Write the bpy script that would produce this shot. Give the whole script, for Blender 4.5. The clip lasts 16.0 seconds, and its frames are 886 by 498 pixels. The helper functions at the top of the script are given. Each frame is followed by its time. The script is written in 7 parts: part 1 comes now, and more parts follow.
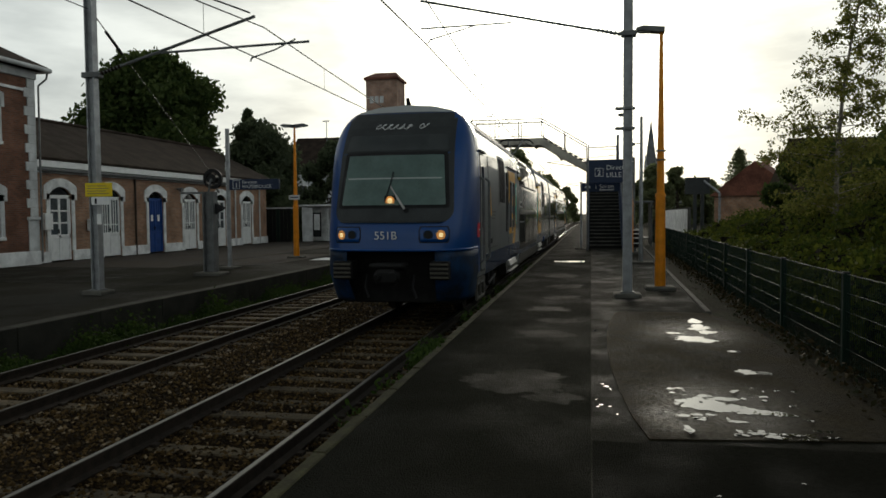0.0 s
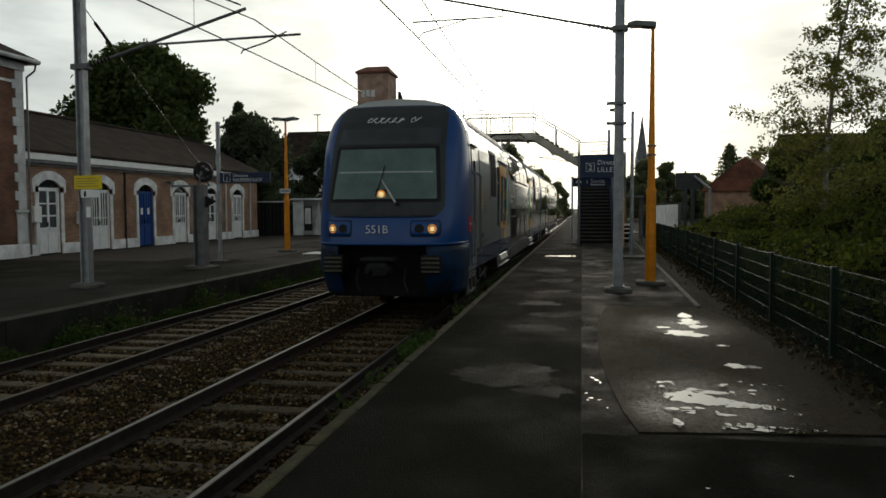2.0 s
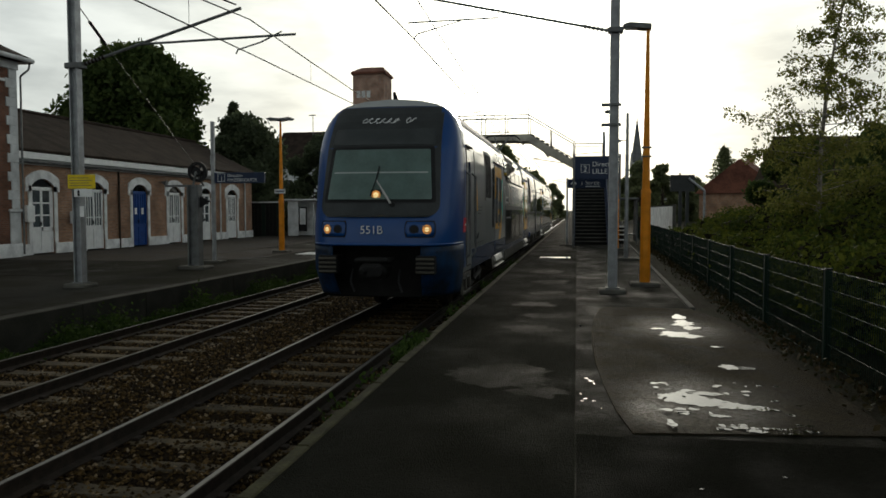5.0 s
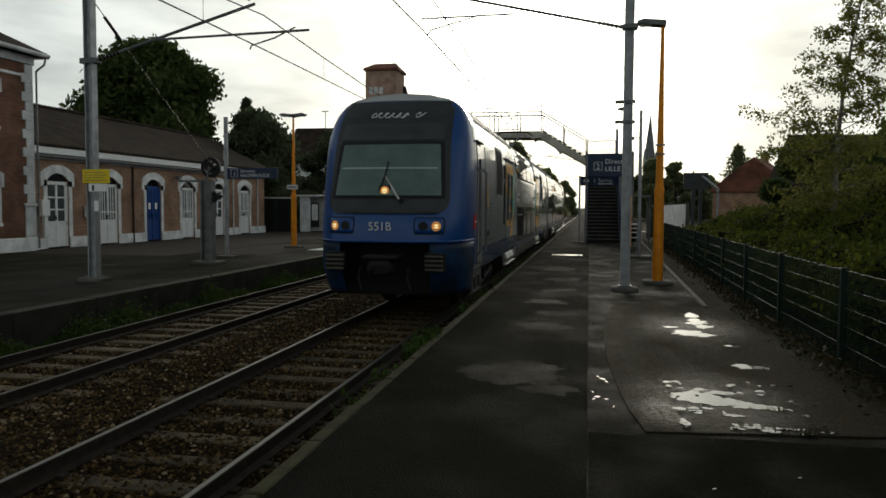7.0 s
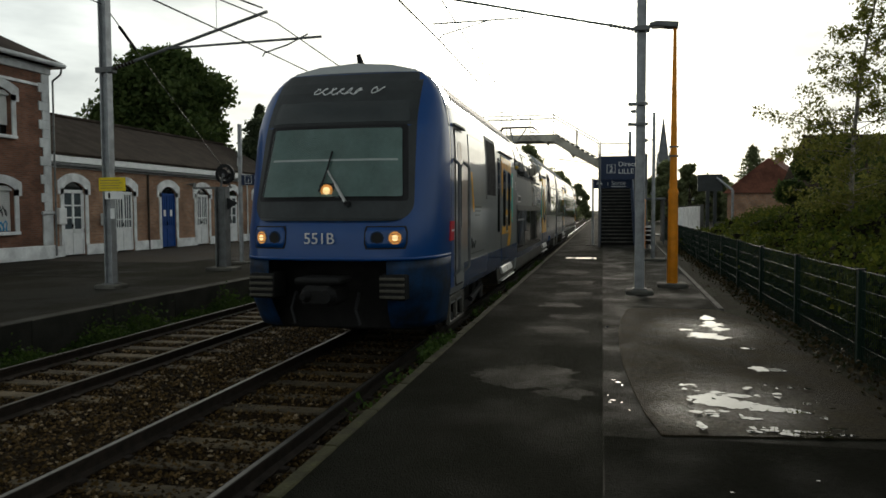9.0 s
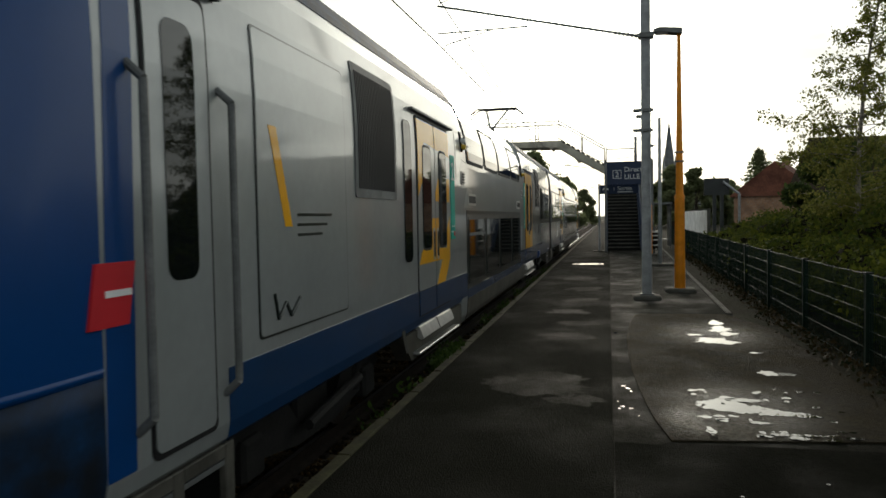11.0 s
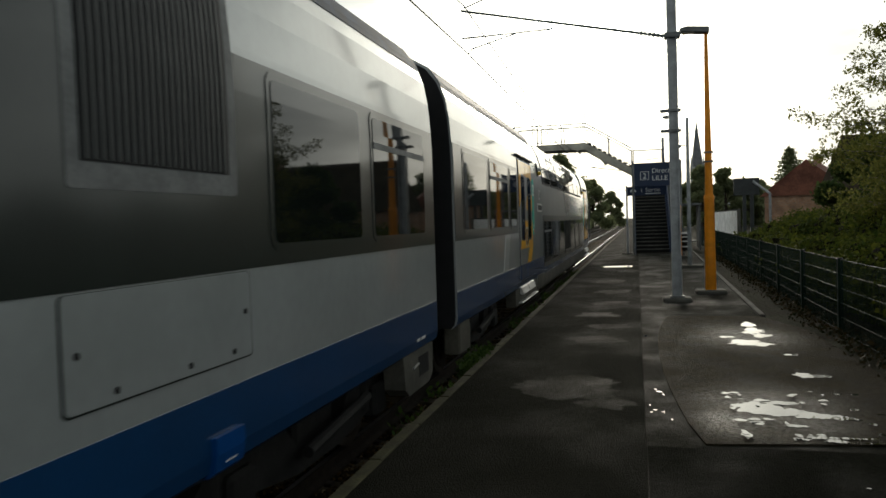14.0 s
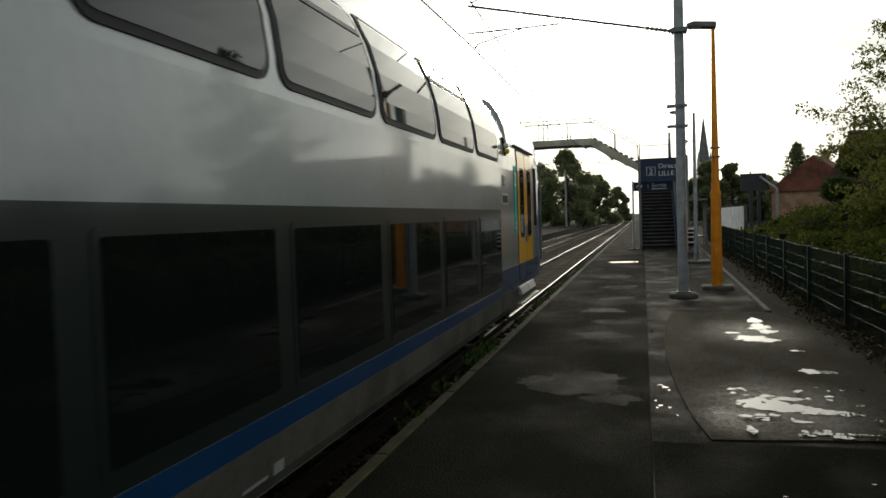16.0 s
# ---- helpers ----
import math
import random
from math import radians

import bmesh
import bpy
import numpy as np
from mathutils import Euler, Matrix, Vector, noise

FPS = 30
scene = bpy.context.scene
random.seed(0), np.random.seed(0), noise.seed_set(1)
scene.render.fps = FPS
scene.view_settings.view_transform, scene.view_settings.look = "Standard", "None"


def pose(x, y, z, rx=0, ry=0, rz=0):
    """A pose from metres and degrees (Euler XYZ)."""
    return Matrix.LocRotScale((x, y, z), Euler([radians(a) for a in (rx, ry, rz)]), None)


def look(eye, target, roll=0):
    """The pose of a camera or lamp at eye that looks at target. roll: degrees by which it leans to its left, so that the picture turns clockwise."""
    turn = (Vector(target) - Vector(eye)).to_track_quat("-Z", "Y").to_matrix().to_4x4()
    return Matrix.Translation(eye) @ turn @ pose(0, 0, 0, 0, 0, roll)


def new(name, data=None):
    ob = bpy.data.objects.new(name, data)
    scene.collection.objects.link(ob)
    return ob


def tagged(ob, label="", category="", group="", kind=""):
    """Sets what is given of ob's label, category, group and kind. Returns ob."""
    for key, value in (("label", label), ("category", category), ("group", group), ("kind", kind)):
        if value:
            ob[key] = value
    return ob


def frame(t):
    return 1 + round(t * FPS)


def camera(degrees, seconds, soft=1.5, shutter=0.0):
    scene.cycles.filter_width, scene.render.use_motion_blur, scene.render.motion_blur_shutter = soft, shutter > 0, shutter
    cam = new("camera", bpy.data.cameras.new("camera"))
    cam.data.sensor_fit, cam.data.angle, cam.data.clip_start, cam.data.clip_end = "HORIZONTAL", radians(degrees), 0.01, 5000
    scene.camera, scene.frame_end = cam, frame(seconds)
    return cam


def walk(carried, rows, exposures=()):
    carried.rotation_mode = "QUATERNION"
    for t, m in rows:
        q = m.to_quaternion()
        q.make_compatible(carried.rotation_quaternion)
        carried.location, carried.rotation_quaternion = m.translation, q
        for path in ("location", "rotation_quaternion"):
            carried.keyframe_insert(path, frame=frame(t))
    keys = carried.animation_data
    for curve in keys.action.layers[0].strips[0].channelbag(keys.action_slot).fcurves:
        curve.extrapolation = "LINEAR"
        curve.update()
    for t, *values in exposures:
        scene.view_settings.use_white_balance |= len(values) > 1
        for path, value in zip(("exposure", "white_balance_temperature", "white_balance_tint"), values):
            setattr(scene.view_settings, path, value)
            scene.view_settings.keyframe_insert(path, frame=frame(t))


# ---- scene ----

cam = camera(61.5, 16.0, soft=1.6, shutter=0.12)
# seconds, eye (x, y, z), yaw, pitch, lean
PATH = [
    (0.0, -0.000, 0.000, 1.708, 11.24, -2.66, 0.47),
    (0.5, 0.010, 0.000, 1.699, 11.00, -2.78, 0.47),
    (1.0, 0.007, -0.001, 1.704, 11.02, -2.91, 0.45),
    (1.5, 0.005, 0.000, 1.701, 10.93, -2.77, 0.51),
    (2.0, 0.000, -0.003, 1.700, 10.57, -3.09, 0.26),
    (2.5, 0.006, 0.007, 1.696, 10.31, -2.95, 0.19),
    (3.0, 0.004, 0.013, 1.690, 10.19, -2.71, 0.10),
    (3.5, 0.011, 0.018, 1.688, 10.14, -2.98, 0.04),
    (4.0, 0.004, 0.011, 1.691, 10.20, -2.88, 0.03),
    (6.5, 0.001, 0.009, 1.688, 10.18, -3.23, 0.07),
    (7.0, -0.010, 0.019, 1.687, 11.09, -3.25, -0.30),
    (7.5, -0.019, 0.024, 1.688, 12.45, -3.42, 0.07),
    (8.0, -0.013, 0.004, 1.690, 12.44, -3.15, 0.32),
    (8.5, -0.013, 0.013, 1.683, 12.18, -3.25, 0.33),
    (9.0, -0.010, 0.009, 1.688, 12.09, -2.92, 0.26),
    (9.5, -0.012, -0.009, 1.693, 12.03, -2.38, 0.64),
    (10.0, -0.008, -0.061, 1.707, 12.08, -2.41, 0.76),
    (12.5, -0.028, -0.064, 1.713, 14.04, -2.07, 1.38),
    (13.0, -0.030, -0.072, 1.712, 14.42, -1.72, 1.36),
    (13.5, -0.022, -0.048, 1.709, 14.52, -1.98, 1.51),
    (14.0, -0.026, -0.066, 1.710, 14.59, -1.95, 1.89),
    (14.5, -0.027, -0.064, 1.708, 14.89, -1.97, 1.86),
    (15.0, -0.019, -0.067, 1.714, 14.71, -2.26, 1.82),
    (15.5, -0.033, -0.067, 1.711, 14.81, -2.29, 1.52),
    (16.0, -0.026, -0.081, 1.713, 15.03, -2.31, 1.81),
]
walk(cam, [(t, pose(x, y, z, 90 + pitch, lean, yaw)) for t, x, y, z, yaw, pitch, lean in PATH],
     exposures=[(0.0, 0.10), (7.0, 0.12), (8.0, 0.26), (9.0, 0.42), (10.0, 0.44), (12.5, 0.42), (16.0, 0.42)])

# ---------------------------------------------------------------- world and light
SUN_EL, SUN_AZ = radians(15.0), radians(2.5)      # low sun down the line, slightly left of the track
SUN_WAY = Vector((-math.sin(SUN_AZ) * math.cos(SUN_EL), math.cos(SUN_AZ) * math.cos(SUN_EL), math.sin(SUN_EL)))
scene.view_settings.exposure = 0.0


def make_world():
    w = bpy.data.worlds.new("overcast_evening")
    w.use_nodes = True
    nt = w.node_tree
    nt.nodes.clear()
    N = nt.nodes.new
    out, bg = N("ShaderNodeOutputWorld"), N("ShaderNodeBackground")
    sky = N("ShaderNodeTexSky")
    sky.sky_type = "NISHITA"
    sky.sun_disc = False
    sky.sun_elevation = SUN_EL
    sky.sun_rotation = -SUN_AZ
    sky.air_density, sky.dust_density = 1.0, 3.0
    geo = N("ShaderNodeTexCoord")
    # cloud sheet, stretched level with the horizon
    mp = N("ShaderNodeMapping")
    mp.inputs["Scale"].default_value = (1.3, 1.3, 5.0)
    n1 = N("ShaderNodeTexNoise")
    n1.inputs["Scale"].default_value = 2.2
    n1.inputs["Detail"].default_value = 6.0
    n1.inputs["Roughness"].default_value = 0.55
    ramp = N("ShaderNodeValToRGB")
    ramp.color_ramp.elements[0].position, ramp.color_ramp.elements[0].color = 0.36, (0.40, 0.425, 0.43, 1)
    ramp.color_ramp.elements[1].position, ramp.color_ramp.elements[1].color = 0.62, (0.80, 0.82, 0.80, 1)
    # the veiled sun brightens the cloud round it
    dot = N("ShaderNodeVectorMath")
    dot.operation = "DOT_PRODUCT"
    dot.inputs[1].default_value = SUN_WAY
    nrm = N("ShaderNodeVectorMath")
    nrm.operation = "NORMALIZE"
    cl = N("ShaderNodeClamp")
    p1, p2 = N("ShaderNodeMath"), N("ShaderNodeMath")
    p1.operation = p2.operation = "POWER"
    p1.inputs[1].default_value, p2.inputs[1].default_value = 9.0, 90.0
    m1, m2 = N("ShaderNodeMath"), N("ShaderNodeMath")
    m1.operation = m2.operation = "MULTIPLY_ADD"
    m1.inputs[1].default_value, m1.inputs[2].default_value = 1.0, 0.82
    m2.inputs[1].default_value = 6.0
    mul = N("ShaderNodeVectorMath")
    mul.operation = "MULTIPLY"
    warm = N("ShaderNodeMix")
    warm.data_type = "RGBA"
    warm.inputs[6].default_value, warm.inputs[7].default_value = (0.95, 1.0, 0.99, 1), (1.0, 0.965, 0.85, 1)
    mix = N("ShaderNodeMix")
    mix.data_type = "RGBA"
    mix.inputs[0].default_value = 0.93
    bg1 = N("ShaderNodeVectorMath")
    bg1.operation = "SCALE"
    bg1.inputs[3].default_value = 0.1
    L = nt.links.new
    L(geo.outputs["Generated"], mp.inputs["Vector"])
    L(mp.outputs[0], n1.inputs["Vector"])
    L(n1.outputs[0], ramp.inputs[0])
    L(geo.outputs["Generated"], nrm.inputs[0])
    L(nrm.outputs[0], dot.inputs[0])
    L(dot.outputs["Value"], cl.inputs[0])
    L(cl.outputs[0], p1.inputs[0])
    L(cl.outputs[0], p2.inputs[0])
    L(p1.outputs[0], m1.inputs[0])
    L(p2.outputs[0], m2.inputs[0])
    L(m1.outputs[0], m2.inputs[2])
    L(p1.outputs[0], warm.inputs[0])
    glow = N("ShaderNodeVectorMath")
    glow.operation = "SCALE"
    L(warm.outputs[2], glow.inputs[0])
    L(m2.outputs[0], glow.inputs[3])
    sepz = N("ShaderNodeSeparateXYZ")
    over = N("ShaderNodeMapRange")
    over.inputs[1].default_value, over.inputs[2].default_value, over.inputs[3].default_value, over.inputs[4].default_value = 0.30, 0.95, 1.0, 0.30
    thick = N("ShaderNodeVectorMath")
    thick.operation = "SCALE"
    L(nrm.outputs[0], sepz.inputs[0])
    L(sepz.outputs[2], over.inputs[0])
    L(ramp.outputs[0], thick.inputs[0])
    L(over.outputs[0], thick.inputs[3])
    L(thick.outputs[0], mul.inputs[0])
    L(glow.outputs[0], mul.inputs[1])
    L(sky.outputs[0], bg1.inputs[0])
    L(bg1.outputs[0], mix.inputs[6])
    L(mul.outputs[0], mix.inputs[7])
    L(mix.outputs[2], bg.inputs[0])
    bg.inputs[1].default_value = 1.0
    L(bg.outputs[0], out.inputs[0])
    scene.world = w


make_world()
sun_data = bpy.data.lights.new("sun", "SUN")
sun_data.energy, sun_data.angle, sun_data.color = 0.5, radians(12), (1.0, 0.9, 0.74)
sun = new("sun", sun_data)
sun.matrix_world = look(SUN_WAY * 80, (0, 0, 0))


# ---------------------------------------------------------------- materials
def mat(name, color, rough=0.7, metal=0.0, var=0.25, scale=6.0, fine=60.0, bump=0.15, dist=0.01, second=None, emit=0.0, spec=0.22, coat=0.0, rand=0.0, coat_rough=0.06):
    """A worn surface: base colour with stains at one scale, grain at a finer one, and relief."""
    m = bpy.data.materials.new(name)
    m.use_nodes = True
    nt = m.node_tree
    N, L = nt.nodes.new, nt.links.new
    b = nt.nodes["Principled BSDF"]
    b.inputs["Roughness"].default_value = rough
    b.inputs["Metallic"].default_value = metal
    b.inputs["Specular IOR Level"].default_value = spec
    b.inputs["Coat Weight"].default_value = coat
    b.inputs["Coat Roughness"].default_value = coat_rough
    tc = N("ShaderNodeTexCoord")
    big, small = N("ShaderNodeTexNoise"), N("ShaderNodeTexNoise")
    big.inputs["Scale"].default_value, small.inputs["Scale"].default_value = scale, fine
    big.inputs["Detail"].default_value, small.inputs["Detail"].default_value = 5.0, 3.0
    L(tc.outputs["Object"], big.inputs["Vector"])
    L(tc.outputs["Object"], small.inputs["Vector"])
    mx = N("ShaderNodeMix")
    mx.data_type = "RGBA"
    c = Vector(color)
    s = Vector(second) if second else c * (1 - var)
    mx.inputs[6].default_value, mx.inputs[7].default_value = (*s, 1), (*(c if second else c * (1 + var * 0.5)), 1)
    rm = N("ShaderNodeMapRange")
    rm.inputs[1].default_value, rm.inputs[2].default_value = 0.35, 0.65
    L(big.outputs[0], rm.inputs[0])
    L(rm.outputs[0], mx.inputs[0])
    hs = N("ShaderNodeMix")
    hs.data_type, hs.blend_type = "RGBA", "MULTIPLY"
    hs.inputs[0].default_value = min(1.0, var * 1.6)
    L(mx.outputs[2], hs.inputs[6])
    L(small.outputs[0], hs.inputs[7])
    col = hs.outputs[2]
    gain = N("ShaderNodeVectorMath")
    gain.operation = "SCALE"
    gain.inputs[3].default_value = 1.0 + min(1.0, var * 1.6) * 0.6
    L(col, gain.inputs[0])
    col = gain.outputs[0]
    if rand:
        oi = N("ShaderNodeObjectInfo")
        rr = N("ShaderNodeMapRange")
        rr.inputs[3].default_value, rr.inputs[4].default_value = 1 - rand, 1 + rand
        L(oi.outputs["Random"], rr.inputs[0])
        g2 = N("ShaderNodeVectorMath")
        g2.operation = "SCALE"
        L(col, g2.inputs[0])
        L(rr.outputs[0], g2.inputs[3])
        col = g2.outputs[0]
    L(col, b.inputs["Base Color"])
    if bump:
        bp = N("ShaderNodeBump")
        bp.inputs["Strength"].default_value, bp.inputs["Distance"].default_value = bump, dist
        L(small.outputs[0], bp.inputs["Height"])
        L(bp.outputs[0], b.inputs["Normal"])
    if emit:
        b.inputs["Emission Color"].default_value = (*color, 1)
        b.inputs["Emission Strength"].default_value = emit
    return m


def leaf_mat(name, color, second, spread=0.5):
    m = bpy.data.materials.new(name)
    m.use_nodes = True
    nt = m.node_tree
    N, L = nt.nodes.new, nt.links.new
    b = nt.nodes["Principled BSDF"]
    b.inputs["Roughness"].default_value = 0.7
    b.inputs["Specular IOR Level"].default_value = 0.12
    g = N("ShaderNodeNewGeometry")
    mx = N("ShaderNodeMix")
    mx.data_type = "RGBA"
    mx.inputs[6].default_value, mx.inputs[7].default_value = (*color, 1), (*second, 1)
    L(g.outputs["Random Per Island"], mx.inputs[0])
    L(mx.outputs[2], b.inputs["Base Color"])
    tr = N("ShaderNodeBsdfTranslucent")
    L(mx.outputs[2], tr.inputs[0])
    ms = N("ShaderNodeMixShader")
    ms.inputs[0].default_value = spread
    L(b.outputs[0], ms.inputs[1])
    L(tr.outputs[0], ms.inputs[2])
    L(ms.outputs[0], nt.nodes["Material Output"].inputs[0])
    return m


def brick_mat(name, c1, c2, mortar, size=0.22, height=0.068):
    m = bpy.data.materials.new(name)
    m.use_nodes = True
    nt = m.node_tree
    N, L = nt.nodes.new, nt.links.new
    b = nt.nodes["Principled BSDF"]
    b.inputs["Roughness"].default_value = 0.85
    b.inputs["Specular IOR Level"].default_value = 0.1
    tc, sep, comb = N("ShaderNodeTexCoord"), N("ShaderNodeSeparateXYZ"), N("ShaderNodeCombineXYZ")
    add = N("ShaderNodeMath")
    L(tc.outputs["Object"], sep.inputs[0])
    L(sep.outputs[0], add.inputs[0])
    L(sep.outputs[1], add.inputs[1])
    L(add.outputs[0], comb.inputs[0])
    L(sep.outputs[2], comb.inputs[1])
    t = N("ShaderNodeTexBrick")
    t.inputs["Color1"].default_value, t.inputs["Color2"].default_value, t.inputs["Mortar"].default_value = (*c1, 1), (*c2, 1), (*mortar, 1)
    t.inputs["Scale"].default_value = 1.0
    t.inputs["Mortar Size"].default_value = 0.008
    t.inputs["Brick Width"].default_value, t.inputs["Row Height"].default_value = size, height
    L(comb.outputs[0], t.inputs["Vector"])
    n = N("ShaderNodeTexNoise")
    n.inputs["Scale"].default_value, n.inputs["Detail"].default_value = 1.3, 6
    L(tc.outputs["Object"], n.inputs["Vector"])
    mr = N("ShaderNodeMapRange")
    mr.inputs[1].default_value, mr.inputs[2].default_value, mr.inputs[3].default_value, mr.inputs[4].default_value = 0.3, 0.7, 0.65, 1.2
    L(n.outputs[0], mr.inputs[0])
    sc = N("ShaderNodeVectorMath")
    sc.operation = "SCALE"
    L(t.outputs[0], sc.inputs[0])
    L(mr.outputs[0], sc.inputs[3])
    L(sc.outputs[0], b.inputs["Base Color"])
    bp = N("ShaderNodeBump")
    bp.invert = True
    bp.inputs["Strength"].default_value, bp.inputs["Distance"].default_value = 0.6, 0.008
    L(t.outputs["Fac"], bp.inputs["Height"])
    L(bp.outputs[0], b.inputs["Normal"])
    return m


def wet_mat(name, dry, wet, rough_dry, rough_wet, scale, level, fine=45.0, bump=0.5, seed=0.0, width=0.12, gloss=(0.02, 0.05), grain=26.0, depth=0.014, soaked=()):
    """Asphalt with damp and wet areas: darker and glossier where a slow noise is high."""
    m = bpy.data.materials.new(name)
    m.use_nodes = True
    nt = m.node_tree
    N, L = nt.nodes.new, nt.links.new
    b = nt.nodes["Principled BSDF"]
    tc, mp = N("ShaderNodeTexCoord"), N("ShaderNodeMapping")
    mp.inputs["Location"].default_value = (seed, seed * 0.7, 0)
    mp.inputs["Scale"].default_value = (1.0, 0.8, 1.0)
    L(tc.outputs["Object"], mp.inputs[0])
    big, mid, small = N("ShaderNodeTexNoise"), N("ShaderNodeTexNoise"), N("ShaderNodeTexVoronoi")
    big.inputs["Scale"].default_value, big.inputs["Detail"].default_value = scale, 12
    big.inputs["Roughness"].default_value = 0.6
    mid.inputs["Scale"].default_value, mid.inputs["Detail"].default_value = grain, 12
    mid.inputs["Roughness"].default_value = 0.72
    small.inputs["Scale"].default_value = fine * 2.0
    for n in (big, mid, small):
        L(mp.outputs[0], n.inputs["Vector"])
    mr = N("ShaderNodeMapRange")
    mr.inputs[1].default_value, mr.inputs[2].default_value = level - width / 2, level + width / 2
    L(big.outputs[0], mr.inputs[0])
    mx = N("ShaderNodeMix")
    mx.data_type = "RGBA"
    mx.inputs[6].default_value, mx.inputs[7].default_value = (*dry, 1), (*wet, 1)
    L(mr.outputs[0], mx.inputs[0])
    g = N("ShaderNodeMapRange")
    g.inputs[1].default_value, g.inputs[2].default_value, g.inputs[3].default_value, g.inputs[4].default_value = 0.3, 0.7, 0.4, 1.6
    L(mid.outputs[0], g.inputs[0])
    sc = N("ShaderNodeVectorMath")
    sc.operation = "SCALE"
    L(mx.outputs[2], sc.inputs[0])
    L(g.outputs[0], sc.inputs[3])
    L(sc.outputs[0], b.inputs["Base Color"])
    ro = N("ShaderNodeMapRange")
    ro.inputs[3].default_value, ro.inputs[4].default_value = rough_dry, rough_wet
    L(mr.outputs[0], ro.inputs[0])
    halo = None
    for x, y, rad in soaked:
        # soaked ground round a puddle
        dd, fall, top = N("ShaderNodeVectorMath"), N("ShaderNodeMapRange"), N("ShaderNodeMath")
        dd.operation, top.operation, fall.interpolation_type = "DISTANCE", "MAXIMUM", "SMOOTHSTEP"
        sq = N("ShaderNodeVectorMath")
        sq.operation = "MULTIPLY"
        sq.inputs[1].default_value = (1.0, 0.62, 0.0)
        L(tc.outputs["Object"], sq.inputs[0])
        L(sq.outputs[0], dd.inputs[0])
        dd.inputs[1].default_value = (x, y * 0.62, 0)
        fall.inputs[1].default_value, fall.inputs[2].default_value, fall.inputs[3].default_value, fall.inputs[4].default_value = 0.1, rad, 1.0, 0.0
        L(dd.outputs["Value"], fall.inputs[0])
        L(fall.outputs[0], top.inputs[0])
        if halo:
            L(halo, top.inputs[1])
        else:
            top.inputs[1].default_value = 0.0
        halo = top.outputs[0]
    if halo:
        wet_in = N("ShaderNodeMath")
        wet_in.operation = "MULTIPLY"
        L(halo, wet_in.inputs[0])
        L(g.outputs[0], wet_in.inputs[1])
        halo = wet_in.outputs[0]
    if halo:
        cut = N("ShaderNodeMath")
        cut.operation, cut.use_clamp = "MULTIPLY_ADD", True
        cut.inputs[1].default_value = -0.30
        L(halo, cut.inputs[0])
        L(ro.outputs[0], cut.inputs[2])
        L(cut.outputs[0], b.inputs["Roughness"])
    else:
        L(ro.outputs[0], b.inputs["Roughness"])
    sp = N("ShaderNodeMapRange")
    sp.inputs[3].default_value, sp.inputs[4].default_value = gloss
    L(mr.outputs[0], sp.inputs[0])
    if halo:
        more = N("ShaderNodeMath")
        more.operation = "MULTIPLY_ADD"
        more.inputs[1].default_value = 0.15
        L(halo, more.inputs[0])
        L(sp.outputs[0], more.inputs[2])
        L(more.outputs[0], b.inputs["Specular IOR Level"])
    else:
        L(sp.outputs[0], b.inputs["Specular IOR Level"])
    bp = N("ShaderNodeBump")
    bp.inputs["Strength"].default_value, bp.inputs["Distance"].default_value = bump, depth
    ad = N("ShaderNodeMath")
    L(mid.outputs[0], ad.inputs[0])
    L(small.outputs["Distance"], ad.inputs[1])
    L(ad.outputs[0], bp.inputs["Height"])
    L(bp.outputs[0], b.inputs["Normal"])
    return m


ASPHALT = wet_mat("dark_asphalt", (0.0085, 0.0088, 0.0056), (0.0070, 0.0072, 0.0047), 0.92, 0.72, 0.8, 0.56, width=0.25, gloss=(0.016, 0.035))
ASPHALT_DRY = wet_mat("dry_asphalt", (0.0132, 0.0131, 0.0087), (0.0108, 0.0108, 0.0072), 0.88, 0.68, 1.6, 0.5, seed=2.2, gloss=(0.03, 0.06), width=0.3)
ASPHALT_STRIP = wet_mat("patched_asphalt", (0.0120, 0.0116, 0.0078), (0.0092, 0.0089, 0.0062), 0.85, 0.60, 1.3, 0.55, seed=3.0, gloss=(0.03, 0.07), width=0.2)
ASPHALT_NEW = wet_mat("new_black_asphalt", (0.0064, 0.0067, 0.0043), (0.0050, 0.0053, 0.0035), 0.92, 0.75, 1.4, 0.55, seed=6.4, gloss=(0.012, 0.03), width=0.25)
ASPHALT_PAD = wet_mat("worn_wet_asphalt", (0.054, 0.044, 0.026), (0.020, 0.0170, 0.0110), 0.85, 0.65, 2.2, 0.5, bump=1.0, seed=8.3, gloss=(0.02, 0.05), width=0.4, grain=34.0, depth=0.022,
                      soaked=((1.40, 10.9, 1.0), (1.10, 6.75, 0.95), (0.75, 6.4, 0.5)))
ASPHALT_FAR = wet_mat("grey_asphalt", (0.020, 0.0190, 0.0130), (0.013, 0.0125, 0.0088), 0.9, 0.7, 0.25, 0.5, seed=5.1)
PATCH = wet_mat("pale_asphalt_patch", (0.070, 0.061, 0.052), (0.045, 0.040, 0.036), 0.9, 0.7, 0.6, 0.5, seed=1.7)
WATER = mat("puddle_water", (0.010, 0.010, 0.010), 0.02, var=0.0, bump=0.0, spec=0.6)
KERB = mat("kerb_stone", (0.042, 0.040, 0.014), 0.85, var=0.5, scale=3, fine=40, bump=0.4, rand=0.2)
CONCRETE = mat("concrete", (0.095, 0.092, 0.080), 0.85, var=0.4, scale=2, fine=50, bump=0.4)
DARK_CONCRETE = mat("grimy_concrete", (0.024, 0.0235, 0.018), 0.9, var=0.4, scale=2, fine=50, bump=0.4, rand=0.2)
